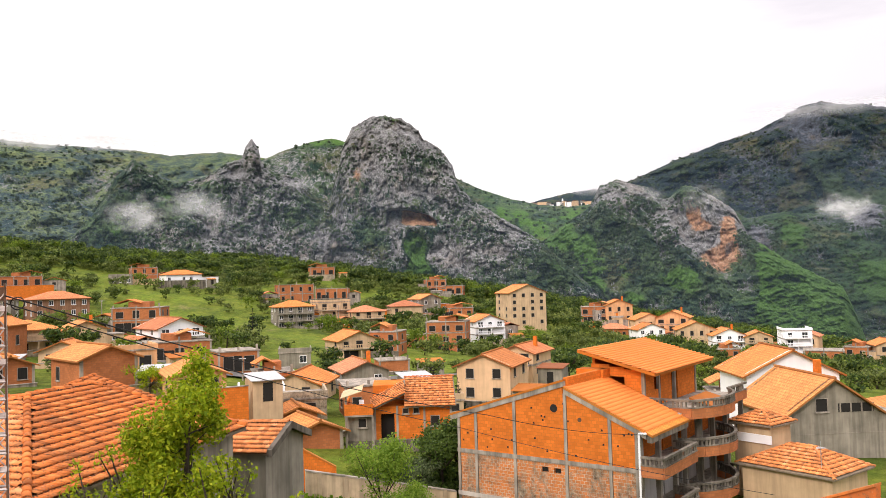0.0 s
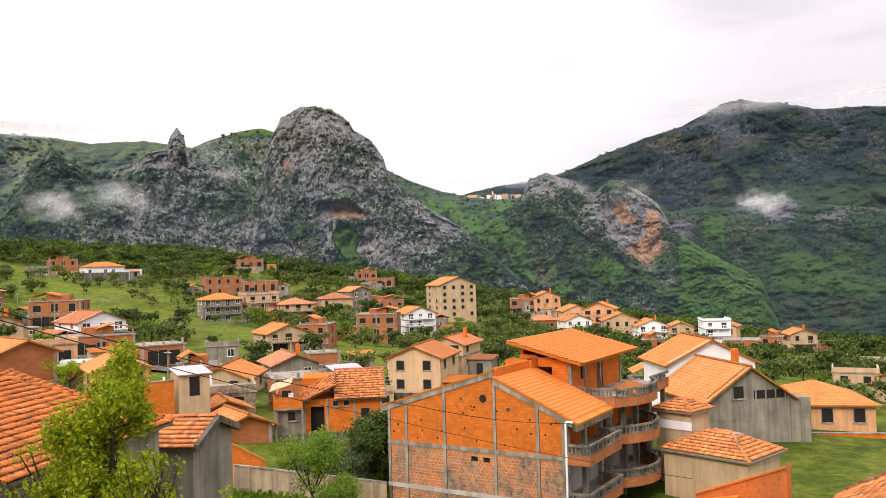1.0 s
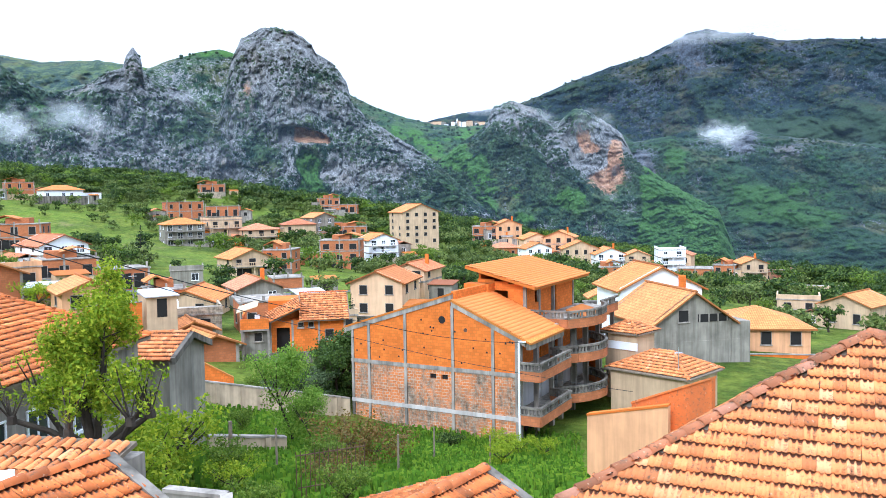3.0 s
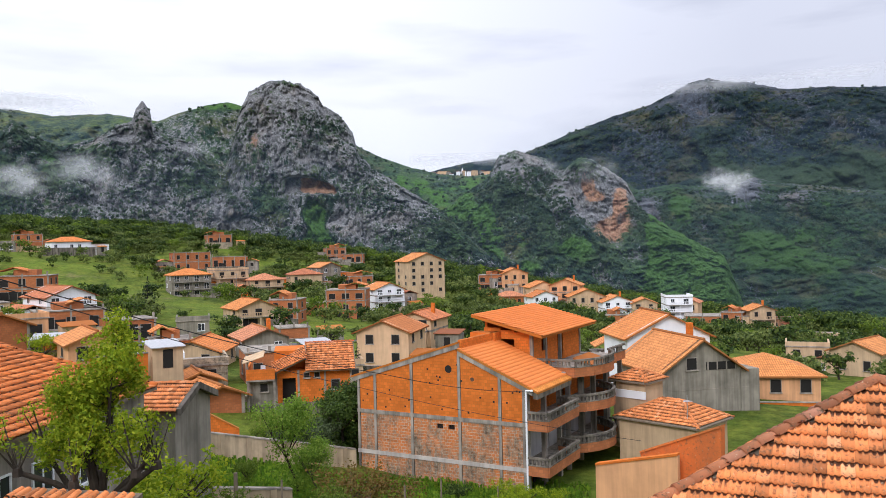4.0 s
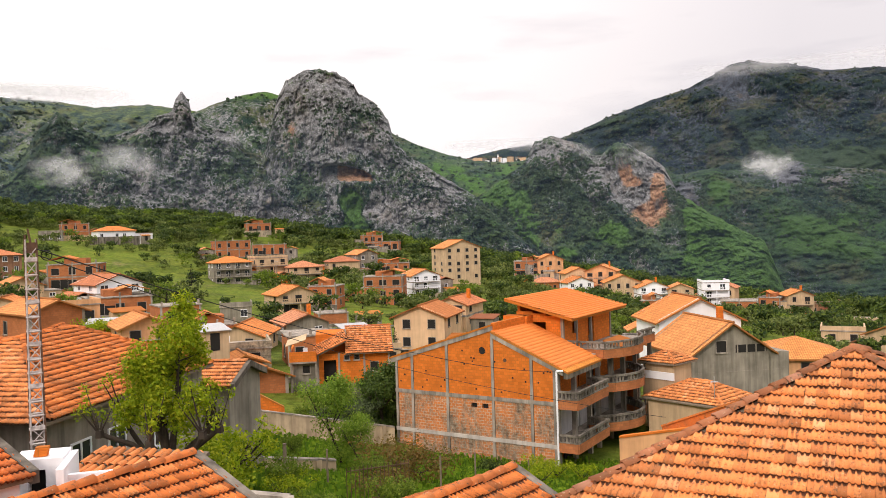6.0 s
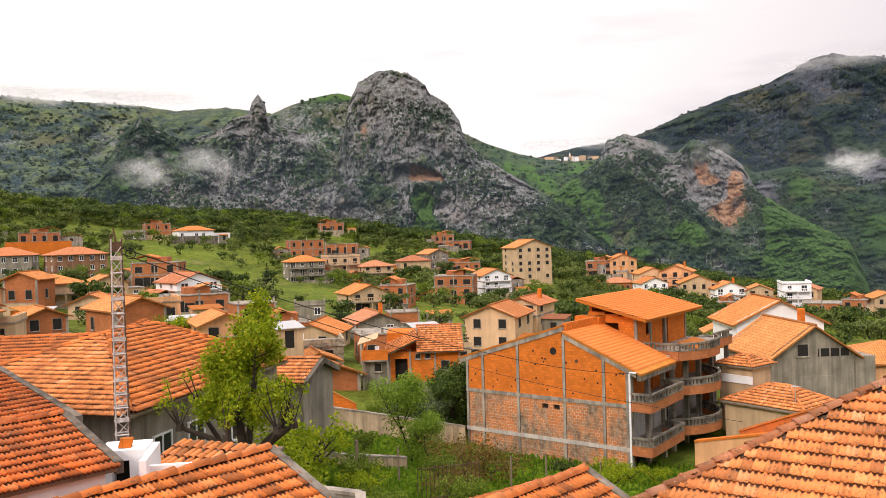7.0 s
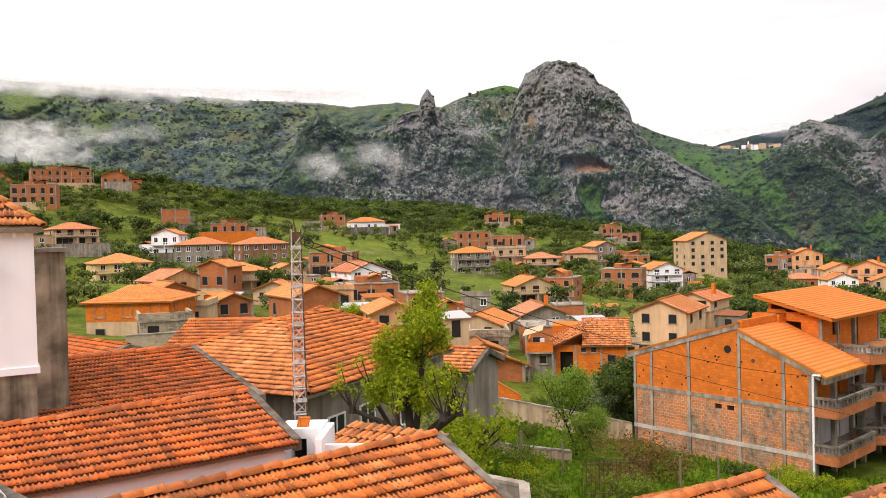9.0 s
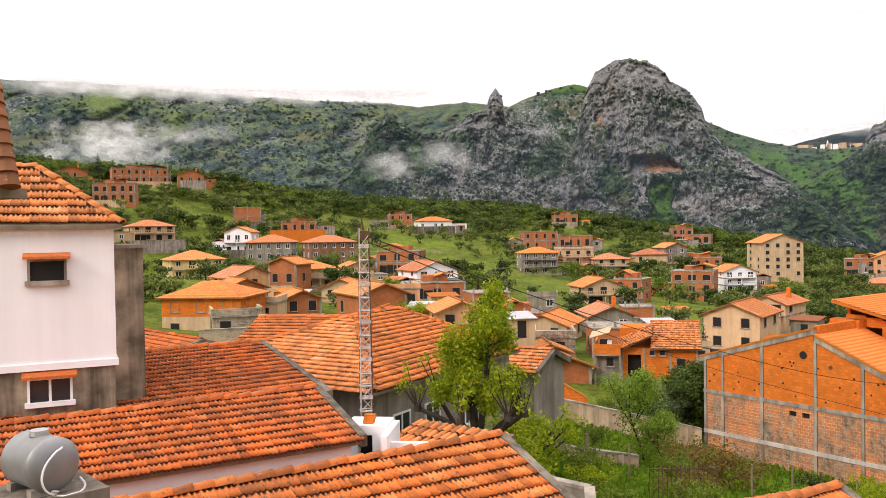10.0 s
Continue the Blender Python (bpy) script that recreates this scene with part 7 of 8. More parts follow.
def cable(pts, sag, r, label="sagging black overhead cable"):
    """A cable through plan points, hanging a little between them."""
    cu = bpy.data.curves.new("overhead_cable", "CURVE")
    cu.dimensions, cu.bevel_depth, cu.bevel_resolution = "3D", r, 1
    out = []
    for a, b in zip(pts[:-1], pts[1:]):
        a, b = Vector(a), Vector(b)
        for i in range(16):
            t = i / 16
            p = a.lerp(b, t)
            p.z -= sag * 4 * t * (1 - t)
            out.append(p)
    out.append(Vector(pts[-1]))
    sp = cu.splines.new("POLY")
    sp.points.add(len(out) - 1)
    for s_, p in zip(sp.points, out):
        s_.co = (*p, 1)
    cu.materials.append(M_BLACK)
    ob = new("overhead_cable", cu)
    return tagged(ob, label, "cable", "overhead cables")


cable([(-9.6, 21.3, -0.05), (0.4, 45.0, -6.55), (9.6, 53.6, -9.3)], 0.25, 0.016)
cable([(-9.6, 21.3, -0.2), (-1.08, 49.9, -8.0), (13.3, 43.0, -10.1)], 0.2, 0.014)

# ---------------------------------------------------------------- white roof parapet and stair beside the mast
pw = thing("roof_parapet", Matrix.Translation((-9.3, 19.0, -9.38)) @ pose(0, 0, 0, 0, 0, 12), "white painted roof stairhead with parapet walls", "parapet")
part("stairhead", boxes((0, 0.32, -0.1, 0.9, -0.5, 4.5), (0.72, 1.1, -0.1, 0.9, -0.5, 4.5), (0.32, 0.72, -0.1, 0.9, 4.25, 4.5), (0.32, 0.72, 0.5, 0.6, -0.5, 4.25)), M_WHITE, pw)
part("door_gap", boxes((0.33, 0.71, 0.3, 0.36, -0.5, 4.24)), M_DARK, pw)
part("parapet_wall", boxes((1.1, 1.26, -0.9, 0.9, -0.5, 4.42), (1.26, 2.2, -0.5, -0.35, -0.5, 4.18), (2.2, 2.36, -0.9, -0.3, -0.5, 4.0)), M_WHITE, pw)
part("pier", boxes((2.36, 2.6, -0.5, -0.25, -0.5, 4.0)), M_CONC, pw)
for k in range(9):
    part("rib", boxes((1.3 + k * 0.1, 1.35 + k * 0.1, -0.53, -0.5, 3.3, 4.0)), M_CREAM, pw)
brk = thing("loose_bricks", pose(-8.75, 19.3, -4.87, 0, 0, 10), "short stack of loose orange bricks on a parapet", "bricks")
for k in range(3):
    part("brick", boxes((-0.16 + 0.02 * k, 0.12 + 0.02 * k, -0.1, 0.1, 0.0 + 0.075 * k, 0.07 + 0.075 * k)), M_BRICK, brk)
sr = thing("shed", pose(-7.6, 23.2, -9.3, 0, 0, -18), "shed with a loose half-round tile roof", "shed")
part("wall", boxes((-1.6, 1.6, -0.9, 0.9, -0.5, 3.0)), M_CONC, sr)
part("roof_slope", boxes((-1.7, 1.7, -1.1, 1.1, 3.0, 3.1)), M_WOOD, sr, "", pose(0, 0, 0.15, 12))
for i in range(14):
    for j in range(4):
        bm_key = "half_round"
        if bm_key not in SHARED:
            v, f = [], []
            for yy, rr in ((0, 0.11), (0.5, 0.085)):
                for k in range(6):
                    t = math.pi * k / 5
                    v.append((rr * math.cos(t), yy, rr * math.sin(t)))
            for k in range(5):
                f.append((k, k + 1, 7 + k, 6 + k))
            SHARED[bm_key] = mesh_np("half_round_tile", v, f, M_TILE_PALE)
        o = new("tile", SHARED[bm_key])
        o.parent = sr
        o.matrix_basis = pose(0, 0, 0.15, 12) @ pose(-1.6 + 0.245 * i + RT.uniform(-0.03, 0.03), -1.1 + 0.5 * j, 3.1 + 0.02 * j, 0, 0, RT.uniform(-6, 6))

# ---------------------------------------------------------------- garden walls and fences
def wall_run(name, a, b, top_a, top_b, foot, thick, mat, label, piers=0, cap=None):
    """A straight garden wall with a sloping top, coping and piers."""
    A, B = Vector((*a, 0)), Vector((*b, 0))
    ob = thing(name, pose(a[0], a[1], min(top_a, top_b) - 1.5), label, "wall")
    d = (B - A).normalized()
    n = Vector((-d.y, d.x, 0)) * thick / 2
    bm = bmesh.new()
    prism(bm, [A - n + Vector((0, 0, foot)), B - n + Vector((0, 0, foot)), B - n + Vector((0, 0, top_b)), A - n + Vector((0, 0, top_a))], n * 2)
    part("masonry", bm, mat, ob, "", roof_local(ob))
    bm = bmesh.new()
    prism(bm, [A - n * 1.4 + Vector((0, 0, top_a)), B - n * 1.4 + Vector((0, 0, top_b)), B - n * 1.4 + Vector((0, 0, top_b + 0.09)), A - n * 1.4 + Vector((0, 0, top_a + 0.09))], n * 2.8)
    part("coping", bm, cap or M_CONC, ob, "", roof_local(ob))
    for i in range(piers):
        t = (i + 0.5) / piers
        p = A.lerp(B, t)
        zt = top_a + (top_b - top_a) * t
        part("pier", boxes((-0.14, 0.14, -thick * 0.75, thick * 0.75, foot, zt + 0.02)), mat, ob, "", roof_local(ob) @ Matrix.Translation((p.x, p.y, 0)) @ pose(0, 0, 0, 0, 0, math.degrees(math.atan2(d.y, d.x))))
    return ob


M_BLOCKWALL = plaster("weathered_block_wall", (0.62, 0.47, 0.31), 0.35, 0.8)
wall_run("garden_wall", (-11.1, 56.9), (-1.7, 61.0), -11.8, -14.3, -19, 0.25, M_BLOCKWALL, "long weathered block garden wall", 6)
wall_run("stair_wall", (-12.6, 58.8), (-9.6, 59.6), -10.3, -12.2, -15, 0.3, M_BRICK, "sloping orange brick stair wall", 0, M_ROOF_NEW)
wall_run("grey_garden_wall", (-4.9, 21.9), (-3.4, 21.3), -6.75, -6.75, -10, 0.2, M_GREY, "low grey cement garden wall", 0)
wall_run("grey_garden_wall", (-3.4, 21.3), (-3.05, 19.4), -6.75, -6.9, -10, 0.2, M_GREY, "low grey cement wall with an end pier", 0)
wall_run("orange_yard_wall", (9.3, 36.85), (12.0, 34.4), -9.5, -8.6, -14, 0.25, M_PINK, "ochre plastered yard wall with brick coping", 0, M_BRICK)
wall_run("brick_coped_wall", (11.3, 36.8), (13.6, 33.8), -9.05, -7.4, -14, 0.3, M_TILE_RED, "old wall with dark tile coping rising uphill", 0, M_TILE_WARM)
wall_run("terrace_wall", (-7.5, 39.8), (-4.2, 41.5), -10.6, -11.3, -14, 0.25, M_BLOCKWALL, "old block terrace wall in the garden", 2)
bal = thing("white_balustrade", pose(-3.0, 19.6, -7.6), "white concrete balustrade beside a path", "balustrade")
part("rail", boxes((0, 1.35, 0.0, 0.12, 0.62, 0.74), (0, 1.35, 0.0, 0.12, 0.0, 0.08)), M_WHITE, bal, "", pose(0, 0, 0, 0, 14, 8))
for k in range(9):
    bm = bmesh.new()
    rod(bm, (0.08 + k * 0.15, 0.06, 0.06), (0.08 + k * 0.15, 0.06, 0.35), 0.03, 0.05, 7)
    rod(bm, (0.08 + k * 0.15, 0.06, 0.35), (0.08 + k * 0.15, 0.06, 0.64), 0.05, 0.028, 7)
    part("baluster", bm, M_WHITE, bal, "", pose(0, 0, 0, 0, 14, 8))
part("plinth", boxes((-0.1, 1.5, -0.1, 0.2, -2.4, 0.0)), M_CONC, bal, "", pose(0, 0, 0, 0, 0, 8))
chim = thing("chimney_slab", pose(-0.61, 13.49, -5.45, 0, 0, 43), "flat cement slab on a roof stack", "chimney")
part("stack", boxes((-0.55, 0.55, -0.28, 0.28, -1.2, 0.25)), M_CONC, chim)
part("slab", boxes((-0.75, 0.75, -0.42, 0.42, 0.25, 0.33)), M_CONC, chim)
fe = thing("iron_fence", pose(-2.6, 29.6, gz(-2.6, 29.6), 0, 0, 20), "dark iron bar fence in the garden", "fence")
for k in range(16):
    bm = bmesh.new()
    rod(bm, (k * 0.16, 0, -0.3), (k * 0.16, 0, 1.5), 0.014, sides=5)
    part("bar", bm, M_RUST, fe)
for zz in (0.25, 1.35):
    part("rail", boxes((0, 2.4, -0.015, 0.015, zz, zz + 0.03)), M_RUST, fe)
pt = thing("fence_post", pose(-6.1, 37.5, gz(-6.1, 37.5)), "weathered timber fence post", "post", "garden posts")
bm = bmesh.new()
rod(bm, (0, 0, -0.5), (0.02, 0, 1.7), 0.1, 0.085, 7)
part("shaft", bm, M_WOOD, pt)
for x, y in ((-1.5, 44.0), (3.2, 45.5), (6.0, 44.0), (-4.0, 36.0), (1.0, 36.5)):
    copy_thing(pt, pose(x, y, gz(x, y)) @ Matrix.Diagonal((0.5, 0.5, 1, 1)))
ant = thing("roof_aerial", pose(21.6, 58.1, -13.2), "thin metal television aerial on a roof", "aerial")
bm = bmesh.new()
rod(bm, (0, 0, -0.6), (0, 0, 2.4), 0.025)
for k in range(5):
    rod(bm, (-0.35 + 0.04 * k, 0.1 * k - 0.2, 2.0), (0.35 - 0.04 * k, 0.1 * k - 0.2, 2.0), 0.012, sides=4)
rod(bm, (0, -0.3, 2.0), (0, 0.4, 2.0), 0.015, sides=4)
part("pole", bm, M_STEEL, ant)
# village street lamps and poles
for x, y in ((-32.0, 115.7), (22, 262), (-39, 236), (-205, 268), (96, 240), (-86, 190)):
    z = gz(x, y)
    lp = thing("utility_pole", pose(x, y, z), "slender concrete utility pole", "pole", "utility poles")
    bm = bmesh.new()
    rod(bm, (0, 0, -0.5), (0, 0, 7.0 if y > 150 else 3.2), 0.13, 0.08, 7)
    part("shaft", bm, M_CONC, lp)
    bm = bmesh.new()
    rod(bm, (-0.5, 0, 6.7 if y > 150 else 3.0), (0.5, 0, 6.7 if y > 150 else 3.0), 0.05)
    part("crossarm", bm, M_STEEL, lp)


# ---------------------------------------------------------------- trees and shrubs
def leaf_cloud(rng, lobes, count, size, flat=0.5, droop=0.0):
    """Small leaf sprays, four corners each, thick towards the outside of several lobes. Arrays of corners and faces."""
    lobes = np.array(lobes, dtype=float)
    wts = lobes[:, 3] * lobes[:, 4] * lobes[:, 5]
    pick = rng.choice(len(lobes), count, p=wts / wts.sum())
    L = lobes[pick]
    u = rng.normal(size=(count, 3))
    u /= np.linalg.norm(u, axis=1, keepdims=True)
    rad = rng.random(count) ** 0.45
    c = L[:, :3] + u * rad[:, None] * L[:, 3:6]
    n = u * 0.7 + rng.normal(size=(count, 3)) * 0.6 + np.array([0, 0, flat])
    n /= np.linalg.norm(n, axis=1, keepdims=True)
    t = np.cross(n, rng.normal(size=(count, 3)))
    t /= np.linalg.norm(t, axis=1, keepdims=True)
    b = np.cross(n, t)
    s = size * (0.6 + 0.8 * rng.random(count))[:, None]
    k = (0.35 + 0.3 * rng.random(count))[:, None]
    v = np.stack([c - t * s, c - b * s * k, c + t * s * 0.9 + n * s * 0.15, c + b * s * k - n * s * 0.1], 1)
    v[:, :, 2] -= droop * np.abs(v[:, :, 2] - c[:, None, 2])
    return v.reshape(-1, 3), np.arange(count * 4).reshape(-1, 4)


def limb_mesh(rng, height, r, limbs, spread):
    """A tapered, slightly bent trunk with limbs; gives the mesh and the limb ends."""
    bm = bmesh.new()
    p, ends = Vector((0, 0, -0.6)), []
    fork = height * 0.38
    q = Vector((rng.uniform(-0.1, 0.1) * height, rng.uniform(-0.1, 0.1) * height, fork))
    mid = (p + q) / 2 + Vector((rng.uniform(-0.05, 0.05), rng.uniform(-0.05, 0.05), 0)) * height
    rod(bm, p, mid, r * 1.25, r, 7)
    rod(bm, mid, q, r, r * 0.75, 7)
    for i in range(limbs):
        a = 2 * math.pi * i / limbs + rng.uniform(-0.4, 0.4)
        e1 = q + Vector((math.cos(a) * spread * 0.5, math.sin(a) * spread * 0.5, height * 0.22))
        e2 = e1 + Vector((math.cos(a + rng.uniform(-0.5, 0.5)) * spread * 0.45, math.sin(a + rng.uniform(-0.5, 0.5)) * spread * 0.45, height * rng.uniform(0.18, 0.34)))
        rod(bm, q, e1, r * 0.55, r * 0.38, 5)
        rod(bm, e1, e2, r * 0.38, r * 0.15, 5)
        ends.append(e2)
        for k in range(2):
            e3 = e1 + Vector((rng.uniform(-0.4, 0.4) * spread, rng.uniform(-0.4, 0.4) * spread, height * rng.uniform(0.08, 0.25)))
            rod(bm, e1, e3, r * 0.22, r * 0.08, 4)
            ends.append(e3)
    me = bpy.data.meshes.new("trunk")
    bm.to_mesh(me)
    bm.free()
    me.materials.append(M_BARK)
    return me, ends


def tree_kind(seed, height, spread, count, size, mat, lobe, limbs=5, r=0.16, flat=0.5, low=0.22, full=0.85, inner=16):
    """Trunk and crown meshes for one growth form, to be shared by its copies."""
    rng = random.Random(seed)
    nr = np.random.default_rng(seed)
    tm_, ends = limb_mesh(rng, height, r, limbs, spread)
    lobes = [(e_.x, e_.y, e_.z, lobe * rng.uniform(0.6, 1.2), lobe * rng.uniform(0.6, 1.2), lobe * rng.uniform(0.45, 0.9)) for e_ in ends]
    for k in range(inner):
        a, t, q = rng.uniform(0, 2 * math.pi), rng.random(), rng.uniform(0.35, 0.9)
        wide = spread * math.sqrt(max(0.1, 1 - (2 * t - 0.85) ** 2)) * q * full
        lobes.append((math.cos(a) * wide, math.sin(a) * wide, height * (low + (0.95 - low) * t), lobe * 0.8, lobe * 0.8, lobe * 0.7))
    v, f = leaf_cloud(nr, lobes, count, size, flat)
    return tm_, mesh_np("crown", v, f, mat)


def plant(name, kind, x, y, scale, label, category="tree", group="", turn=0.0, z=None, tall=1.0):
    ob = thing(name, pose(x, y, gz(x, y) if z is None else z, 0, 0, turn) @ Matrix.Diagonal((scale, scale, scale * tall, 1)), label, category, group)
    for nm, me in zip(("trunk", "crown"), kind):
        o = new(nm, me)
        o.parent = ob
    return ob


# the tall spring tree by the mast: many ascending limbs, open crown
def spring_tree():
    rng, nr = random.Random(21), np.random.default_rng(21)
    x, y = -7.75, 25.6
    ob = thing("spring_tree", pose(x, y, -8.9), "tall young-leaved tree with dark pollarded limbs", "tree")
    bm, lobes = bmesh.new(), []
    base = Vector((0, 0, -0.5))
    fork = Vector((0.05, 0, 1.9))
    rod(bm, base, fork, 0.26, 0.22, 9)
    for i in range(7):
        a = 2 * math.pi * i / 7 + rng.uniform(-0.3, 0.3)
        out = rng.uniform(0.9, 2.0)
        k1 = fork + Vector((math.cos(a) * out * 0.55, math.sin(a) * out * 0.55, rng.uniform(0.3, 0.9)))
        k2 = fork + Vector((math.cos(a) * out, math.sin(a) * out, rng.uniform(0.9, 1.6)))
        rod(bm, fork, k1, 0.12, 0.09, 7)
        rod(bm, k1, k2, 0.09, 0.07, 7)
        rod(bm, k2 - Vector((0, 0, 0.1)), k2 + Vector((0, 0, 0.12)), 0.15, 0.12, 6)
        for j in range(6):
            e_ = k2 + Vector((rng.uniform(-0.6, 0.6), rng.uniform(-0.6, 0.6), rng.uniform(0.5, 1.6)))
            rod(bm, k2, e_, 0.035, 0.012, 4)
            lobes.append((e_.x, e_.y, e_.z - 0.1, 0.2, 0.2, 0.32))
    for i in range(4):
        top = fork + Vector((rng.uniform(-0.6, 0.6), rng.uniform(-0.6, 0.6), rng.uniform(3.2, 4.6)))
        m1 = fork.lerp(top, 0.5) + Vector((rng.uniform(-0.25, 0.25), rng.uniform(-0.25, 0.25), 0))
        rod(bm, fork, m1, 0.13, 0.08, 7)
        rod(bm, m1, top, 0.08, 0.02, 6)
        for j in range(16):
            t = rng.uniform(0.28, 1.0)
            p = (fork.lerp(m1, t * 2) if t < 0.5 else m1.lerp(top, t * 2 - 1))
            w = 1.35 * (1.12 - t) + 0.2
            e_ = p + Vector((rng.uniform(-w, w), rng.uniform(-w, w), rng.uniform(0.15, 0.7)))
            rod(bm, p, e_, 0.022, 0.008, 4)
            lobes.append((e_.x, e_.y, e_.z, 0.40, 0.40, 0.52))
    part("trunk", bm, M_BARK, ob)
    v, f = leaf_cloud(nr, lobes, 19000, 0.06, 0.3)
    part("crown", mesh_np("crown", v, f, M_LEAF_BRIGHT), None, ob, "thin bright yellow-green spring leaves")


spring_tree()
OLIVES = [tree_kind(100 + i, 3.2 + 0.3 * (i % 3), 2.0, 300, 0.33, M_OLIVE, 0.85, 5, 0.14) for i in range(4)]
DARKS = [tree_kind(120 + i, 4.6, 2.3, 380, 0.36, M_LEAF_DARK, 1.0, 5, 0.17) for i in range(3)]
BRIGHTS = [tree_kind(140 + i, 4.2, 2.0, 260, 0.30, M_LEAF_MID, 1.0, 5, 0.14) for i in range(2)]
GARDEN = [tree_kind(160 + i, 3.6, 1.6, 2600, 0.10, M_LEAF_MID, 0.65, 6, 0.07, 0.2, 0.12) for i in range(2)]
GDARK = [tree_kind(170 + i, 4.2, 1.7, 4200, 0.13, M_LEAF_DARK, 0.7, 6, 0.14, 0.4, 0.02, 1.05, 46) for i in range(2)]
WILLOW = [tree_kind(165, 4.4, 1.25, 7000, 0.065, M_LEAF_WILLOW, 0.7, 7, 0.06, 0.3, 0.10, 0.85, 60)]
GEVER = [tree_kind(175, 4.2, 1.7, 5200, 0.11, M_LEAF_EVER, 0.7, 6, 0.14, 0.4, 0.02, 1.05, 46), tree_kind(176, 3.2, 2.2, 5200, 0.10, M_LEAF_GREY, 0.7, 6, 0.14, 0.4, 0.02, 1.05, 46)]
GBRIGHT = [tree_kind(180, 2.6, 1.5, 1700, 0.085, M_LEAF_BRIGHT, 0.5, 7, 0.08, 0.3, 0.3, 0.75)]
RUSSET = [tree_kind(190, 1.8, 1.9, 1500, 0.085, M_RUSSET, 0.75, 8, 0.04)]


def conifer(seed, height, spread):
    """Tapering dark conifer in tiers of drooping sprays."""
    nr = np.random.default_rng(seed)
    lobes = []
    for k in range(9):
        t = k / 8
        w = spread * (1.05 - t)
        for j in range(6):
            a = j * math.pi / 3 + k
            lobes.append((math.cos(a) * w * 0.6, math.sin(a) * w * 0.6, height * (0.12 + 0.86 * t), 0.45 * w + 0.1, 0.45 * w + 0.1, height * 0.055))
    v, f = leaf_cloud(nr, lobes, 900, 0.2, 0.2, 0.6)
    bm = bmesh.new()
    rod(bm, (0, 0, -0.5), (0, 0, height * 0.95), 0.16, 0.03, 7)
    tm_ = bpy.data.meshes.new("trunk")
    bm.to_mesh(tm_)
    bm.free()
    tm_.materials.append(M_BARK)
    return tm_, mesh_np("crown", v, f, M_CONIFER)


CON = conifer(5, 7.0, 2.0)
plant("conifer", CON, -46.6, 173.9, 1.1, "dark conifer on the grassy slope", "tree", "conifers")
plant("conifer", CON, -2.4, 100.0, 0.55, "small dark conifer between houses", "tree", "conifers")
plant("cypress", CON, -240, 268, 1.2, "slim dark cypress on the crest", "tree", "conifers", 0, None, 1.3)
for i, (x, y, s, k) in enumerate([(-2.7, 63.6, 1.0, GEVER[0]), (-1.9, 65.0, 1.2, GEVER[0]), (-3.4, 65.4, 0.95, GEVER[0]), (-4.4, 62.8, 0.8, GEVER[1]), (-5.9, 62.6, 0.72, GEVER[1]), (-7.2, 62.6, 0.5, GEVER[1]), (-8.6, 63.4, 0.45, GARDEN[0])]):
    plant("garden_tree", k, x, y, s, "dense green evergreen behind the garden wall", "tree", "garden evergreens", i * 50, -14.6 - 0.08 * (x + 8))
plant("willow", WILLOW[0], -4.1, 44.0, 1.15, "feathery light green young tree in the garden", "tree", "garden trees", 20)
plant("willow", WILLOW[0], -3.0, 43.0, 0.7, "feathery light green young tree in the garden", "tree", "garden trees", 80)
for i, (x, y, s) in enumerate([(-6.3, 25.2, 0.9), (-8.9, 24.6, 0.8), (-9.6, 22.9, 0.6), (-4.6, 28.5, 0.55), (-6.96, 30.21, 1.05), (-7.13, 28.11, 1.00), (-6.77, 32.30, 0.80), (-7.29, 26.00, 0.90)]):
    plant("spring_bush", GBRIGHT[0], x, y, s, "bushy bright green tree with knobbly pruned limbs", "tree", "spring bushes", i * 70)
for i, (x, y, s) in enumerate([(-1.1, 40.0, 1.0), (0.2, 39.4, 0.9), (-1.4, 31.5, 0.6)]):
    plant("russet_bush", RUSSET[0], x, y, s, "thin russet and yellow twiggy bush", "bush", "russet bushes", i * 60)
plant("dark_bush", GDARK[0], 4.5, 51.9, 0.5, "dark round bush at the foot of the house", "bush", "dark bushes", 0, -16.6)
for i, (x, y, s) in enumerate([(7.6, 50.4, 0.62), (8.6, 49.4, 0.6), (10.2, 49.6, 0.55), (6.4, 43.0, 0.6)]):
    plant("yellow_bush", GBRIGHT[0], x, y, s, "light green bush with red shoots", "bush", "front bushes", i * 40)
for i, (x, y, s) in enumerate([(-7.0, 47.0, 0.4), (-2.0, 34.0, 0.45), (-4.8, 30.0, 0.5), (-3.4, 25.0, 0.45), (-1.0, 27.0, 0.45), (-7.6, 50.0, 0.35)]):
    plant("garden_bush", GARDEN[i % 2], x, y, s, "loose green garden bush", "bush", "garden bushes", i * 33)
plant("round_tree", GBRIGHT[0], -31.9, 84.1, 1.3, "small round bright green street tree", "tree")
for i, (x, y, s) in enumerate([(-121, 136, 1.7), (-128, 142, 1.6), (-112, 128, 1.4), (-62.2, 125.4, 1.1), (-60, 128, 1.0)]):
    plant("large_tree", DARKS[i % 3], x, y, s, "large dense dark green tree between houses", "tree", "large trees", i * 40)

# ---------------------------------------------------------------- groves
HOUSES = np.array([(r[0], r[1], max(r[3], r[5]) * 0.75) for r in VILLAGE] + [(28, 77, 9), (30, 90, 8), (21, 62, 7), (5, 62, 16)])
MEADOWS = [(-84, 250, 26), (-62, 210, 24), (-96, 225, 20), (-45, 200, 20), (-150, 300, 14), (-30, 150, 12), (8, 170, 14), (-180, 245, 14), (40, 240, 10), (-38, 128, 10)]
gr = random.Random(77)
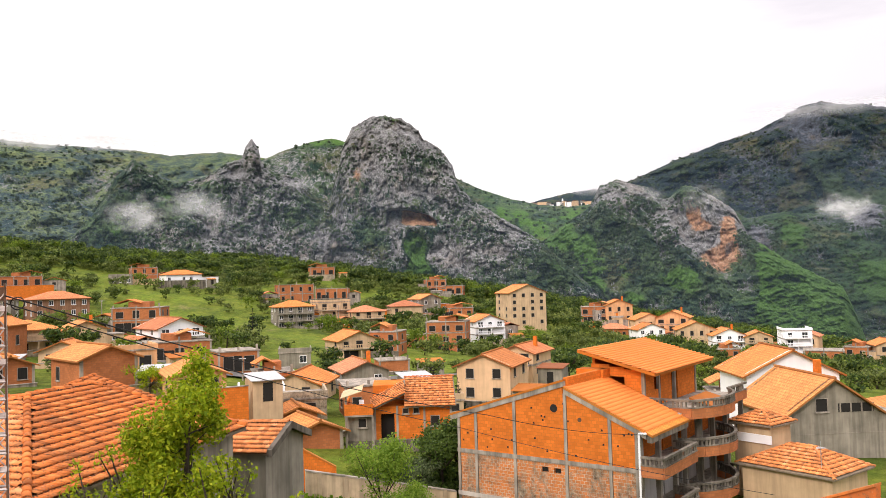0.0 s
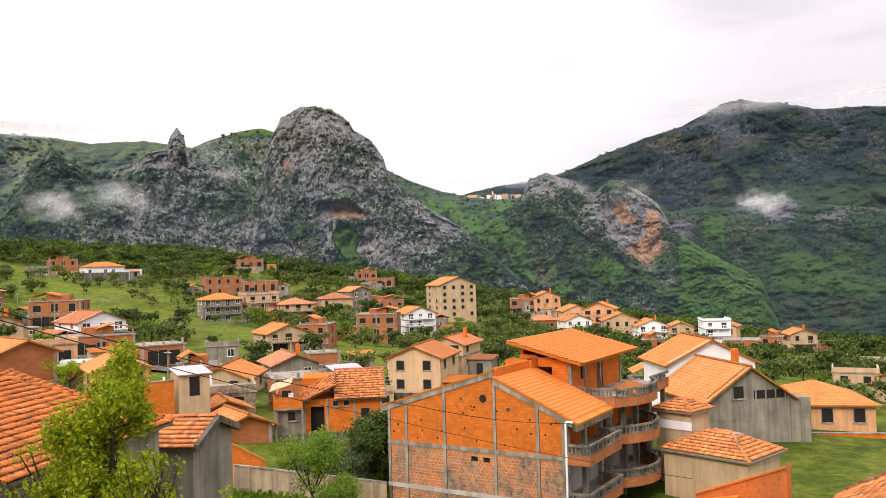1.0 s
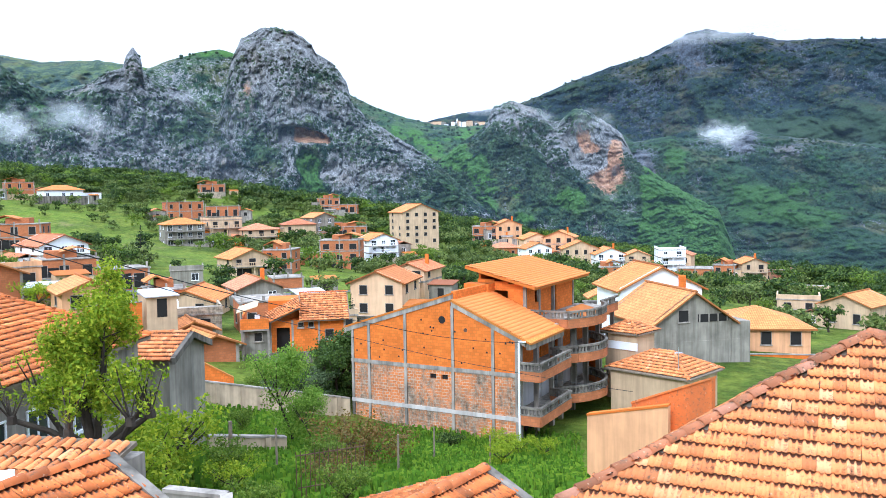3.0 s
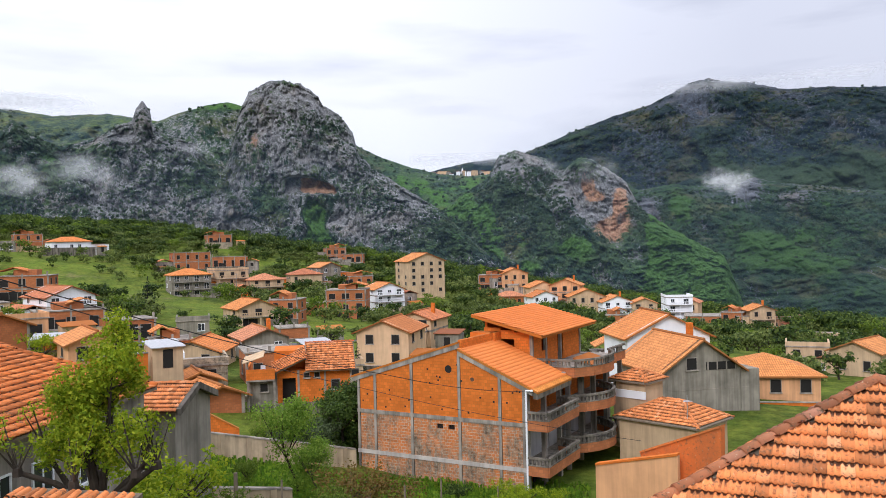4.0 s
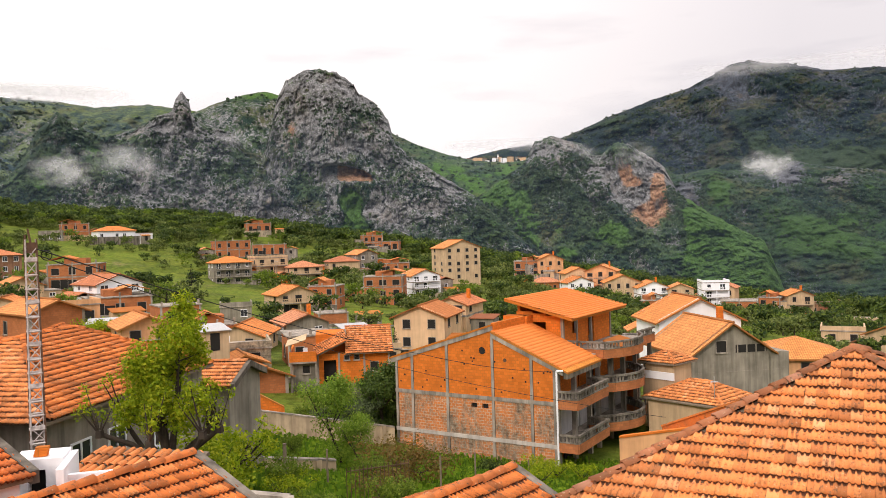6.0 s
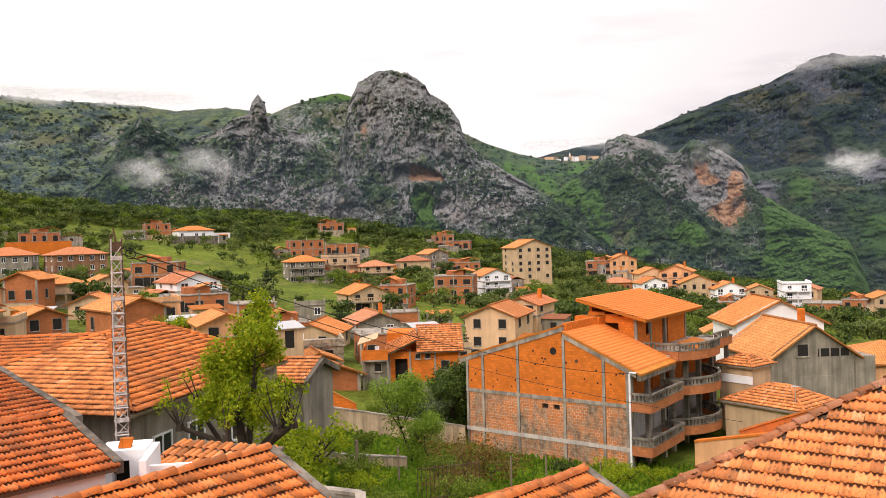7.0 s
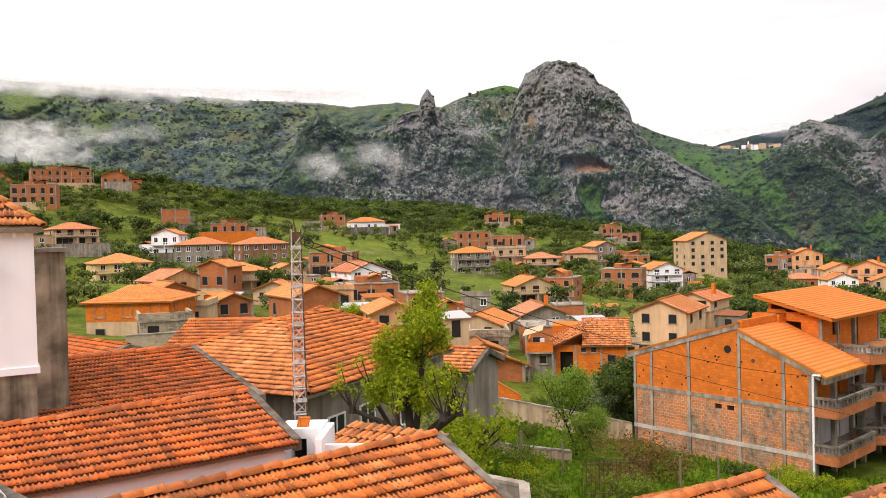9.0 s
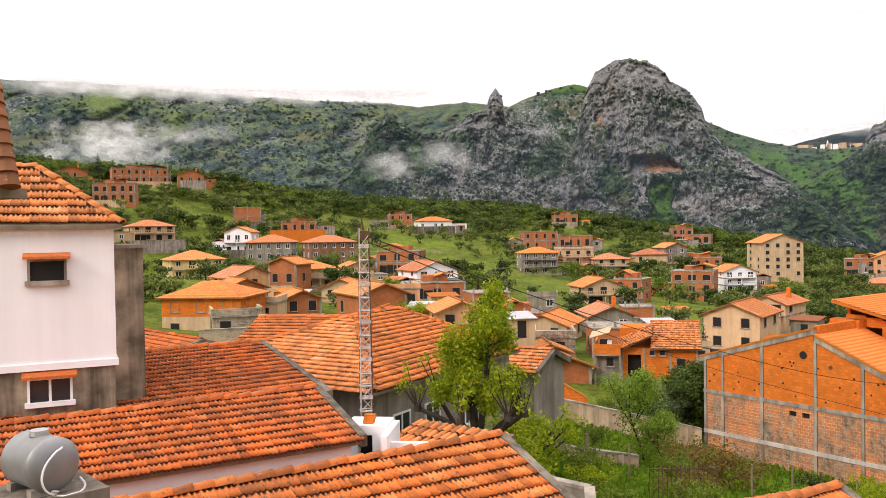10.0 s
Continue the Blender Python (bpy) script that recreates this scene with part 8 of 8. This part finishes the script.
spots = []
tries = 0
while len(spots) < 4600 and tries < 90000:
    tries += 1
    az, r = gr.uniform(-38, 52), math.sqrt(gr.uniform(105 ** 2, 432 ** 2))
    x, y = -r * math.sin(math.radians(az)), r * math.cos(math.radians(az))
    crest = float(np.interp(az, [-60, -33, -24, -12, 0, 14, 45, 80], [290, 300, 330, 370, 400, 430, 425, 420]))
    if r > crest + 14:
        continue
    d = np.hypot(HOUSES[:, 0] - x, HOUSES[:, 1] - y)
    if (d < HOUSES[:, 2] + 1.5).any():
        continue
    ux, uy = x / r, y / r
    along = (HOUSES[:, 0] - x) * ux + (HOUSES[:, 1] - y) * uy
    side = np.abs(-(HOUSES[:, 0] - x) * uy + (HOUSES[:, 1] - y) * ux)
    if ((along > 0) & (along < 16) & (side < HOUSES[:, 2])).any() and gr.random() < 0.85:
        continue
    dens = 0.62 + 0.55 * float(vnoise(np.array([[x / 38, y / 38, 3.0]]), 4)[0])
    if r > crest - 90:
        dens += 0.5
    if any(math.hypot(x - mx, y - my) < mr for mx, my, mr in MEADOWS):
        dens *= 0.12
    if r < 165:
        dens *= 0.5
    if gr.random() > dens:
        continue
    spots.append((x, y, r, crest))
hz = ground_z([q[0] for q in spots], [q[1] for q in spots])
pool_v, pool_f, pool_m = {}, {}, {}
order = sorted(range(len(spots)), key=lambda i: spots[i][2])
for rank, i in enumerate(order):
    x, y, r, crest = spots[i]
    edge = r > crest - 70
    roll = gr.random()
    if edge:
        kind, mat = (gr.choice(DARKS), M_LEAF_DARK) if roll < 0.55 else ((gr.choice(BRIGHTS), M_LEAF_MID) if roll < 0.76 else (gr.choice(OLIVES), M_OLIVE))
    else:
        kind, mat = (gr.choice(OLIVES), M_OLIVE) if roll < 0.72 else ((gr.choice(DARKS), M_LEAF_DARK) if roll < 0.92 else (gr.choice(BRIGHTS), M_LEAF_MID))
    s = gr.uniform(0.6, 1.25) * (1.0 if not edge else 1.25) * (0.8 if r < 170 else 1.0)
    turn = gr.uniform(0, 360)
    if rank < 260:
        plant("olive_tree" if mat is M_OLIVE else "tree", kind, x, y, s, "grey-green olive tree on the slope" if mat is M_OLIVE else "leafy green tree on the slope", "tree", "trees of the grove", turn, float(hz[i]) - 0.1)
    else:
        me = kind[1]
        key = mat.name
        n = len(me.vertices)
        co = np.empty(n * 3, dtype=np.float32)
        me.vertices.foreach_get("co", co)
        co = co.reshape(-1, 3) * np.array([s, s, s * gr.uniform(0.85, 1.15)])
        ca, sa = math.cos(math.radians(turn)), math.sin(math.radians(turn))
        co = np.stack([co[:, 0] * ca - co[:, 1] * sa + x, co[:, 0] * sa + co[:, 1] * ca + y, co[:, 2] + float(hz[i]) - 0.35 * s], 1)
        pool_v.setdefault(key, []).append(co)
        pool_m[key] = mat
for key, vs in pool_v.items():
    v = np.concatenate(vs)
    ob = new("grove", mesh_np("grove_" + key, v, np.arange(len(v)).reshape(-1, 4), pool_m[key]))
    tagged(ob, "far olive and oak grove covering the hill", "grove", kind="stuff")

# meadow grass and herbs in the garden
nr = np.random.default_rng(9)
n = 26000
az = np.radians(nr.uniform(-14, 18, n))
rr = np.sqrt(nr.uniform(22 ** 2, 58 ** 2, n))
x, y = -rr * np.sin(az), rr * np.cos(az)
z = ground_z(x, y)
h = nr.uniform(0.15, 0.5, n) * (0.6 + 0.6 * np.clip(fbm(np.stack([x / 4, y / 4, 0 * x], 1), 3, 2) + 0.4, 0, 1))
a = nr.uniform(0, 2 * np.pi, n)
w = 0.05
v = np.stack([np.stack([x - w * np.cos(a), y - w * np.sin(a), z - 0.03], 1), np.stack([x + w * np.cos(a), y + w * np.sin(a), z - 0.03], 1),
              np.stack([x + w * np.cos(a) + nr.normal(0, 0.1, n), y + w * np.sin(a) + nr.normal(0, 0.1, n), z + h], 1), np.stack([x - 0.02, y + nr.normal(0, 0.08, n), z + h * 1.05], 1)], 1)
tagged(new("garden_grass", mesh_np("garden_grass", v.reshape(-1, 3), np.arange(n * 4).reshape(-1, 4), M_GRASS_BLADES)), "tall green grass and herbs in the garden", "grass", kind="stuff")

# scrub on the far slopes: small dark clumps standing on the mountainsides
dg = bpy.context.evaluated_depsgraph_get()
sv = []
sr_ = random.Random(5)
nr = np.random.default_rng(15)
for name, a0, a1, e0, e1, count, size in (("rock_massif", -7, 26, 0.0, 9.5, 2600, 2.3), ("cliff_hill", -22, -4, 0.0, 5.5, 1600, 2.6), ("cloudy_mountain", 22, 46, 2.5, 9.5, 2000, 5.0),
                                          ("dark_mountain", -33, -8, 2.5, 10.5, 2000, 4.5), ("green_saddle", -8, 3, 1.0, 8.0, 450, 4.0), ("wooded_spur", -34, -18, -1.5, 3.5, 1500, 3.2), ("terraced_hump", 8, 16, 5.0, 9.8, 250, 4.0)):
    ob = bpy.data.objects[name]
    me = ob.data
    m_n = len(me.vertices)
    co = np.empty(m_n * 3, dtype=np.float32)
    me.vertices.foreach_get("co", co)
    co = co.reshape(-1, 3)
    gv = np.empty(m_n, dtype=np.float32)
    me.attributes["green"].data.foreach_get("value", gv)
    azs = np.degrees(np.arctan2(-co[:, 0], co[:, 1]))
    els = np.degrees(np.arctan2(co[:, 2], np.hypot(co[:, 0], co[:, 1])))
    clump = fbm(co / 90.0, 3, 55)
    ok = np.where((azs > a0) & (azs < a1) & (els > e0) & (els < e1) & (gv + 0.55 * clump > 0.42) & (gv < 0.98))[0]
    if not len(ok):
        continue
    for i in nr.choice(ok, min(count, len(ok)), replace=False):
        c = co[i]
        s = size * nr.uniform(0.5, 1.3)
        u = nr.normal(size=(14, 3))
        u /= np.linalg.norm(u, axis=1, keepdims=True)
        ctr = c + u * s * np.array([0.7, 0.7, 0.45]) + np.array([0, 0, s * 0.35])
        t = np.cross(u, nr.normal(size=(14, 3)))
        t /= np.linalg.norm(t, axis=1, keepdims=True)
        b = np.cross(u, t)
        sv.append(np.stack([ctr - t * s * 0.55, ctr - b * s * 0.45, ctr + t * s * 0.55, ctr + b * s * 0.45], 1).reshape(-1, 3))
v = np.concatenate(sv)
tagged(new("mountain_scrub", mesh_np("mountain_scrub", v, np.arange(len(v)).reshape(-1, 4), M_SCRUB)), "dark scrub and small trees scattered over the mountainsides", "scrub", kind="stuff")

# ---------------------------------------------------------------- hill village on the saddle, farms on the mountain
hv = random.Random(31)
for k in range(26):
    az, el = hv.uniform(-8.2, -4.1), 5.02 + hv.uniform(-0.12, 0.2)
    r = 1880
    x, y = -r * math.sin(math.radians(az)), r * math.cos(math.radians(az))
    z = r * math.tan(math.radians(el))
    w, h = hv.uniform(8, 15), hv.uniform(6, 10)
    ob = thing("far_house", pose(x, y, z - 6, 0, 0, az + hv.uniform(-20, 20)), "tiny pale house of a far hill village", "house", "hill village")
    part("wall", boxes((-w / 2, w / 2, -5, 5, -4, h)), hv.choice((M_WHITE, M_CREAM, M_GREY, M_PEACH)), ob)
    bm = bmesh.new()
    pitched(bm, w, 10, h, 1.6, 0.4, G)
    raw_part("roof", bm, M_ROOF_OLD, ob)
ob = thing("minaret", pose(-1880 * math.sin(math.radians(-6.25)), 1880 * math.cos(math.radians(-6.25)), 1880 * math.tan(math.radians(5.05)) - 6), "white tower rising over a far hill village", "tower")
bm = bmesh.new()
rod(bm, (0, 0, -4), (0, 0, 17), 2.2, 1.8, 8)
rod(bm, (0, 0, 17), (0, 0, 22), 1.6, 0.1, 8)
part("shaft", bm, M_WHITE, ob)


# ---------------------------------------------------------------- mist and low cloud
def mist_material(name, col):
    k = Mat(name, 1.0, 0.0)
    k.b.inputs["Base Color"].default_value = (0.9, 0.91, 0.93, 1)
    tr, df, tl = k.n.new("ShaderNodeBsdfTransparent"), k.n.new("ShaderNodeBsdfDiffuse"), k.n.new("ShaderNodeBsdfTranslucent")
    df.inputs[0].default_value = tl.inputs[0].default_value = (*col, 1)
    ms, both = k.n.new("ShaderNodeMixShader"), k.n.new("ShaderNodeMixShader")
    k.l.new(df.outputs[0], both.inputs[1])
    k.l.new(tl.outputs[0], both.inputs[2])
    dens = k.math("MULTIPLY", k.attr("dense"), k.ramp(k.noise(0.02, 7, None, 0.65), [(0.30, 0.6), (0.62, 1.0)]))
    k.l.new(dens, ms.inputs[0])
    k.l.new(tr.outputs[0], ms.inputs[1])
    k.l.new(both.outputs[0], ms.inputs[2])
    k.l.new(ms.outputs[0], k.n["Material Output"].inputs[0])
    return k.m


M_MIST = mist_material("mist", (0.95, 0.95, 0.96))
# Blue tint of an added sheet that stands in for distance haze.
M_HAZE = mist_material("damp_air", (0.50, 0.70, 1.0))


def mist(az, el, r, wa, we, strength, seed, label, band=False, depth=25):
    """A drifting bank of mist: thin curved veils, densest in the middle, one behind another."""
    ob = thing("mist_bank", pose(0, 0, 0), label, "mist", "mist banks")
    for layer in range(2 if not band else 1):
        rr = r - layer * depth
        na, ne = 90, 40
        A, E_ = np.meshgrid(np.linspace(az - wa, az + wa, na), np.linspace(el - we, el + we, ne))
        a_, e_ = A.ravel(), E_.ravel()
        n1 = fbm(np.stack([a_ * 0.9 + 3 * layer, e_ * 1.5, 0 * a_ + seed], 1), 6, seed + layer, False, 0.6)
        rad = 10 * n1
        R = rr + rad
        P = np.stack([-R * np.sin(np.radians(a_)), R * np.cos(np.radians(a_)), R * np.tan(np.radians(e_))], 1)
        du, dv = (a_ - az) / wa, (e_ - el) / we
        if band:
            d = np.clip((dv + 0.45 + 0.45 * n1) / 0.8, 0, 1) * np.clip((1 - np.abs(du)) * 4, 0, 1) * np.clip((0.75 - dv) * 2.2, 0, 1)
        else:
            d = np.clip(0.85 - np.sqrt(du ** 2 + dv ** 2) + 1.1 * n1, 0, 1) ** 1.3 * np.clip((1 - np.maximum(np.abs(du), np.abs(dv))) * 4, 0, 1)
        ix = np.arange(na * ne).reshape(ne, na)
        q = np.stack([ix[:-1, :-1], ix[:-1, 1:], ix[1:, 1:], ix[1:, :-1]], -1).reshape(-1, 4)
        me = mesh_np("veil", P, q, M_MIST, True)
        at = me.attributes.new("dense", "FLOAT", "POINT")
        at.data.foreach_set("value", np.clip(strength * d, 0, 1).astype(np.float32))
        o = new("veil", me)
        o.parent = ob
        o.visible_shadow = False




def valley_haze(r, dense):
    """Aerial haze put into a bluish sheet: one thin even veil before the mountains, gone above their tops."""
    ob = thing("haze", pose(0, 0, 0), "thin bluish sheet standing in for valley haze", "haze")
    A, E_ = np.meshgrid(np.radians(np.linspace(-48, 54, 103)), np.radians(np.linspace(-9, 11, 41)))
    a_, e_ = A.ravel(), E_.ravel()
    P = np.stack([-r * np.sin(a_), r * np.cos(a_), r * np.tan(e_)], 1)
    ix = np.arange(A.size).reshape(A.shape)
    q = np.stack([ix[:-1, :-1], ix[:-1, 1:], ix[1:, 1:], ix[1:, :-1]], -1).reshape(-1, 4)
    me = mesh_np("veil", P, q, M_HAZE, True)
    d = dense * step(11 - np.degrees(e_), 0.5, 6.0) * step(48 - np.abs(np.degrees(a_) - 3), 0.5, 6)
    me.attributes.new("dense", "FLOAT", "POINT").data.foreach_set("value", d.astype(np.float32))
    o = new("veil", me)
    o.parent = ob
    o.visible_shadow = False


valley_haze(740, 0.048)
mist(22.6, 5.0, 780, 2.4, 1.5, 0.42, 1, "small white wisp drifting before the crags")
mist(18.9, 5.4, 790, 2.6, 1.5, 0.30, 2, "thin white wisp drifting before the crags")
mist(41.0, 6.2, 1100, 5.0, 1.8, 0.75, 3, "white mist bank lying on the wooded slope")
mist(36.0, 6.9, 1120, 3.5, 1.0, 0.35, 4, "thin mist over the wooded slope")
mist(-23.9, 4.0, 1040, 2.0, 1.1, 0.55, 5, "small bright cloud caught on the spur")
mist(-15.6, 5.0, 840, 1.6, 1.1, 0.22, 6, "faint mist veil on the cliff top")
mist(-12.4, 5.4, 845, 1.0, 0.7, 0.22, 7, "faint mist veil in a notch")
mist(11.8, 6.9, 780, 1.2, 0.8, 0.14, 8, "faint mist in the gully")
mist(33.0, 9.45, 2250, 15.0, 1.1, 1.4, 9, "low cloud deck hiding the mountain top", True)
mist(-26.5, 10.1, 2350, 8.0, 0.9, 0.45, 10, "low cloud brushing the mountain top", True)
mist(-7.5, 6.0, 2900, 5.0, 0.8, 0.6, 11, "low cloud over the distant ridge", True)
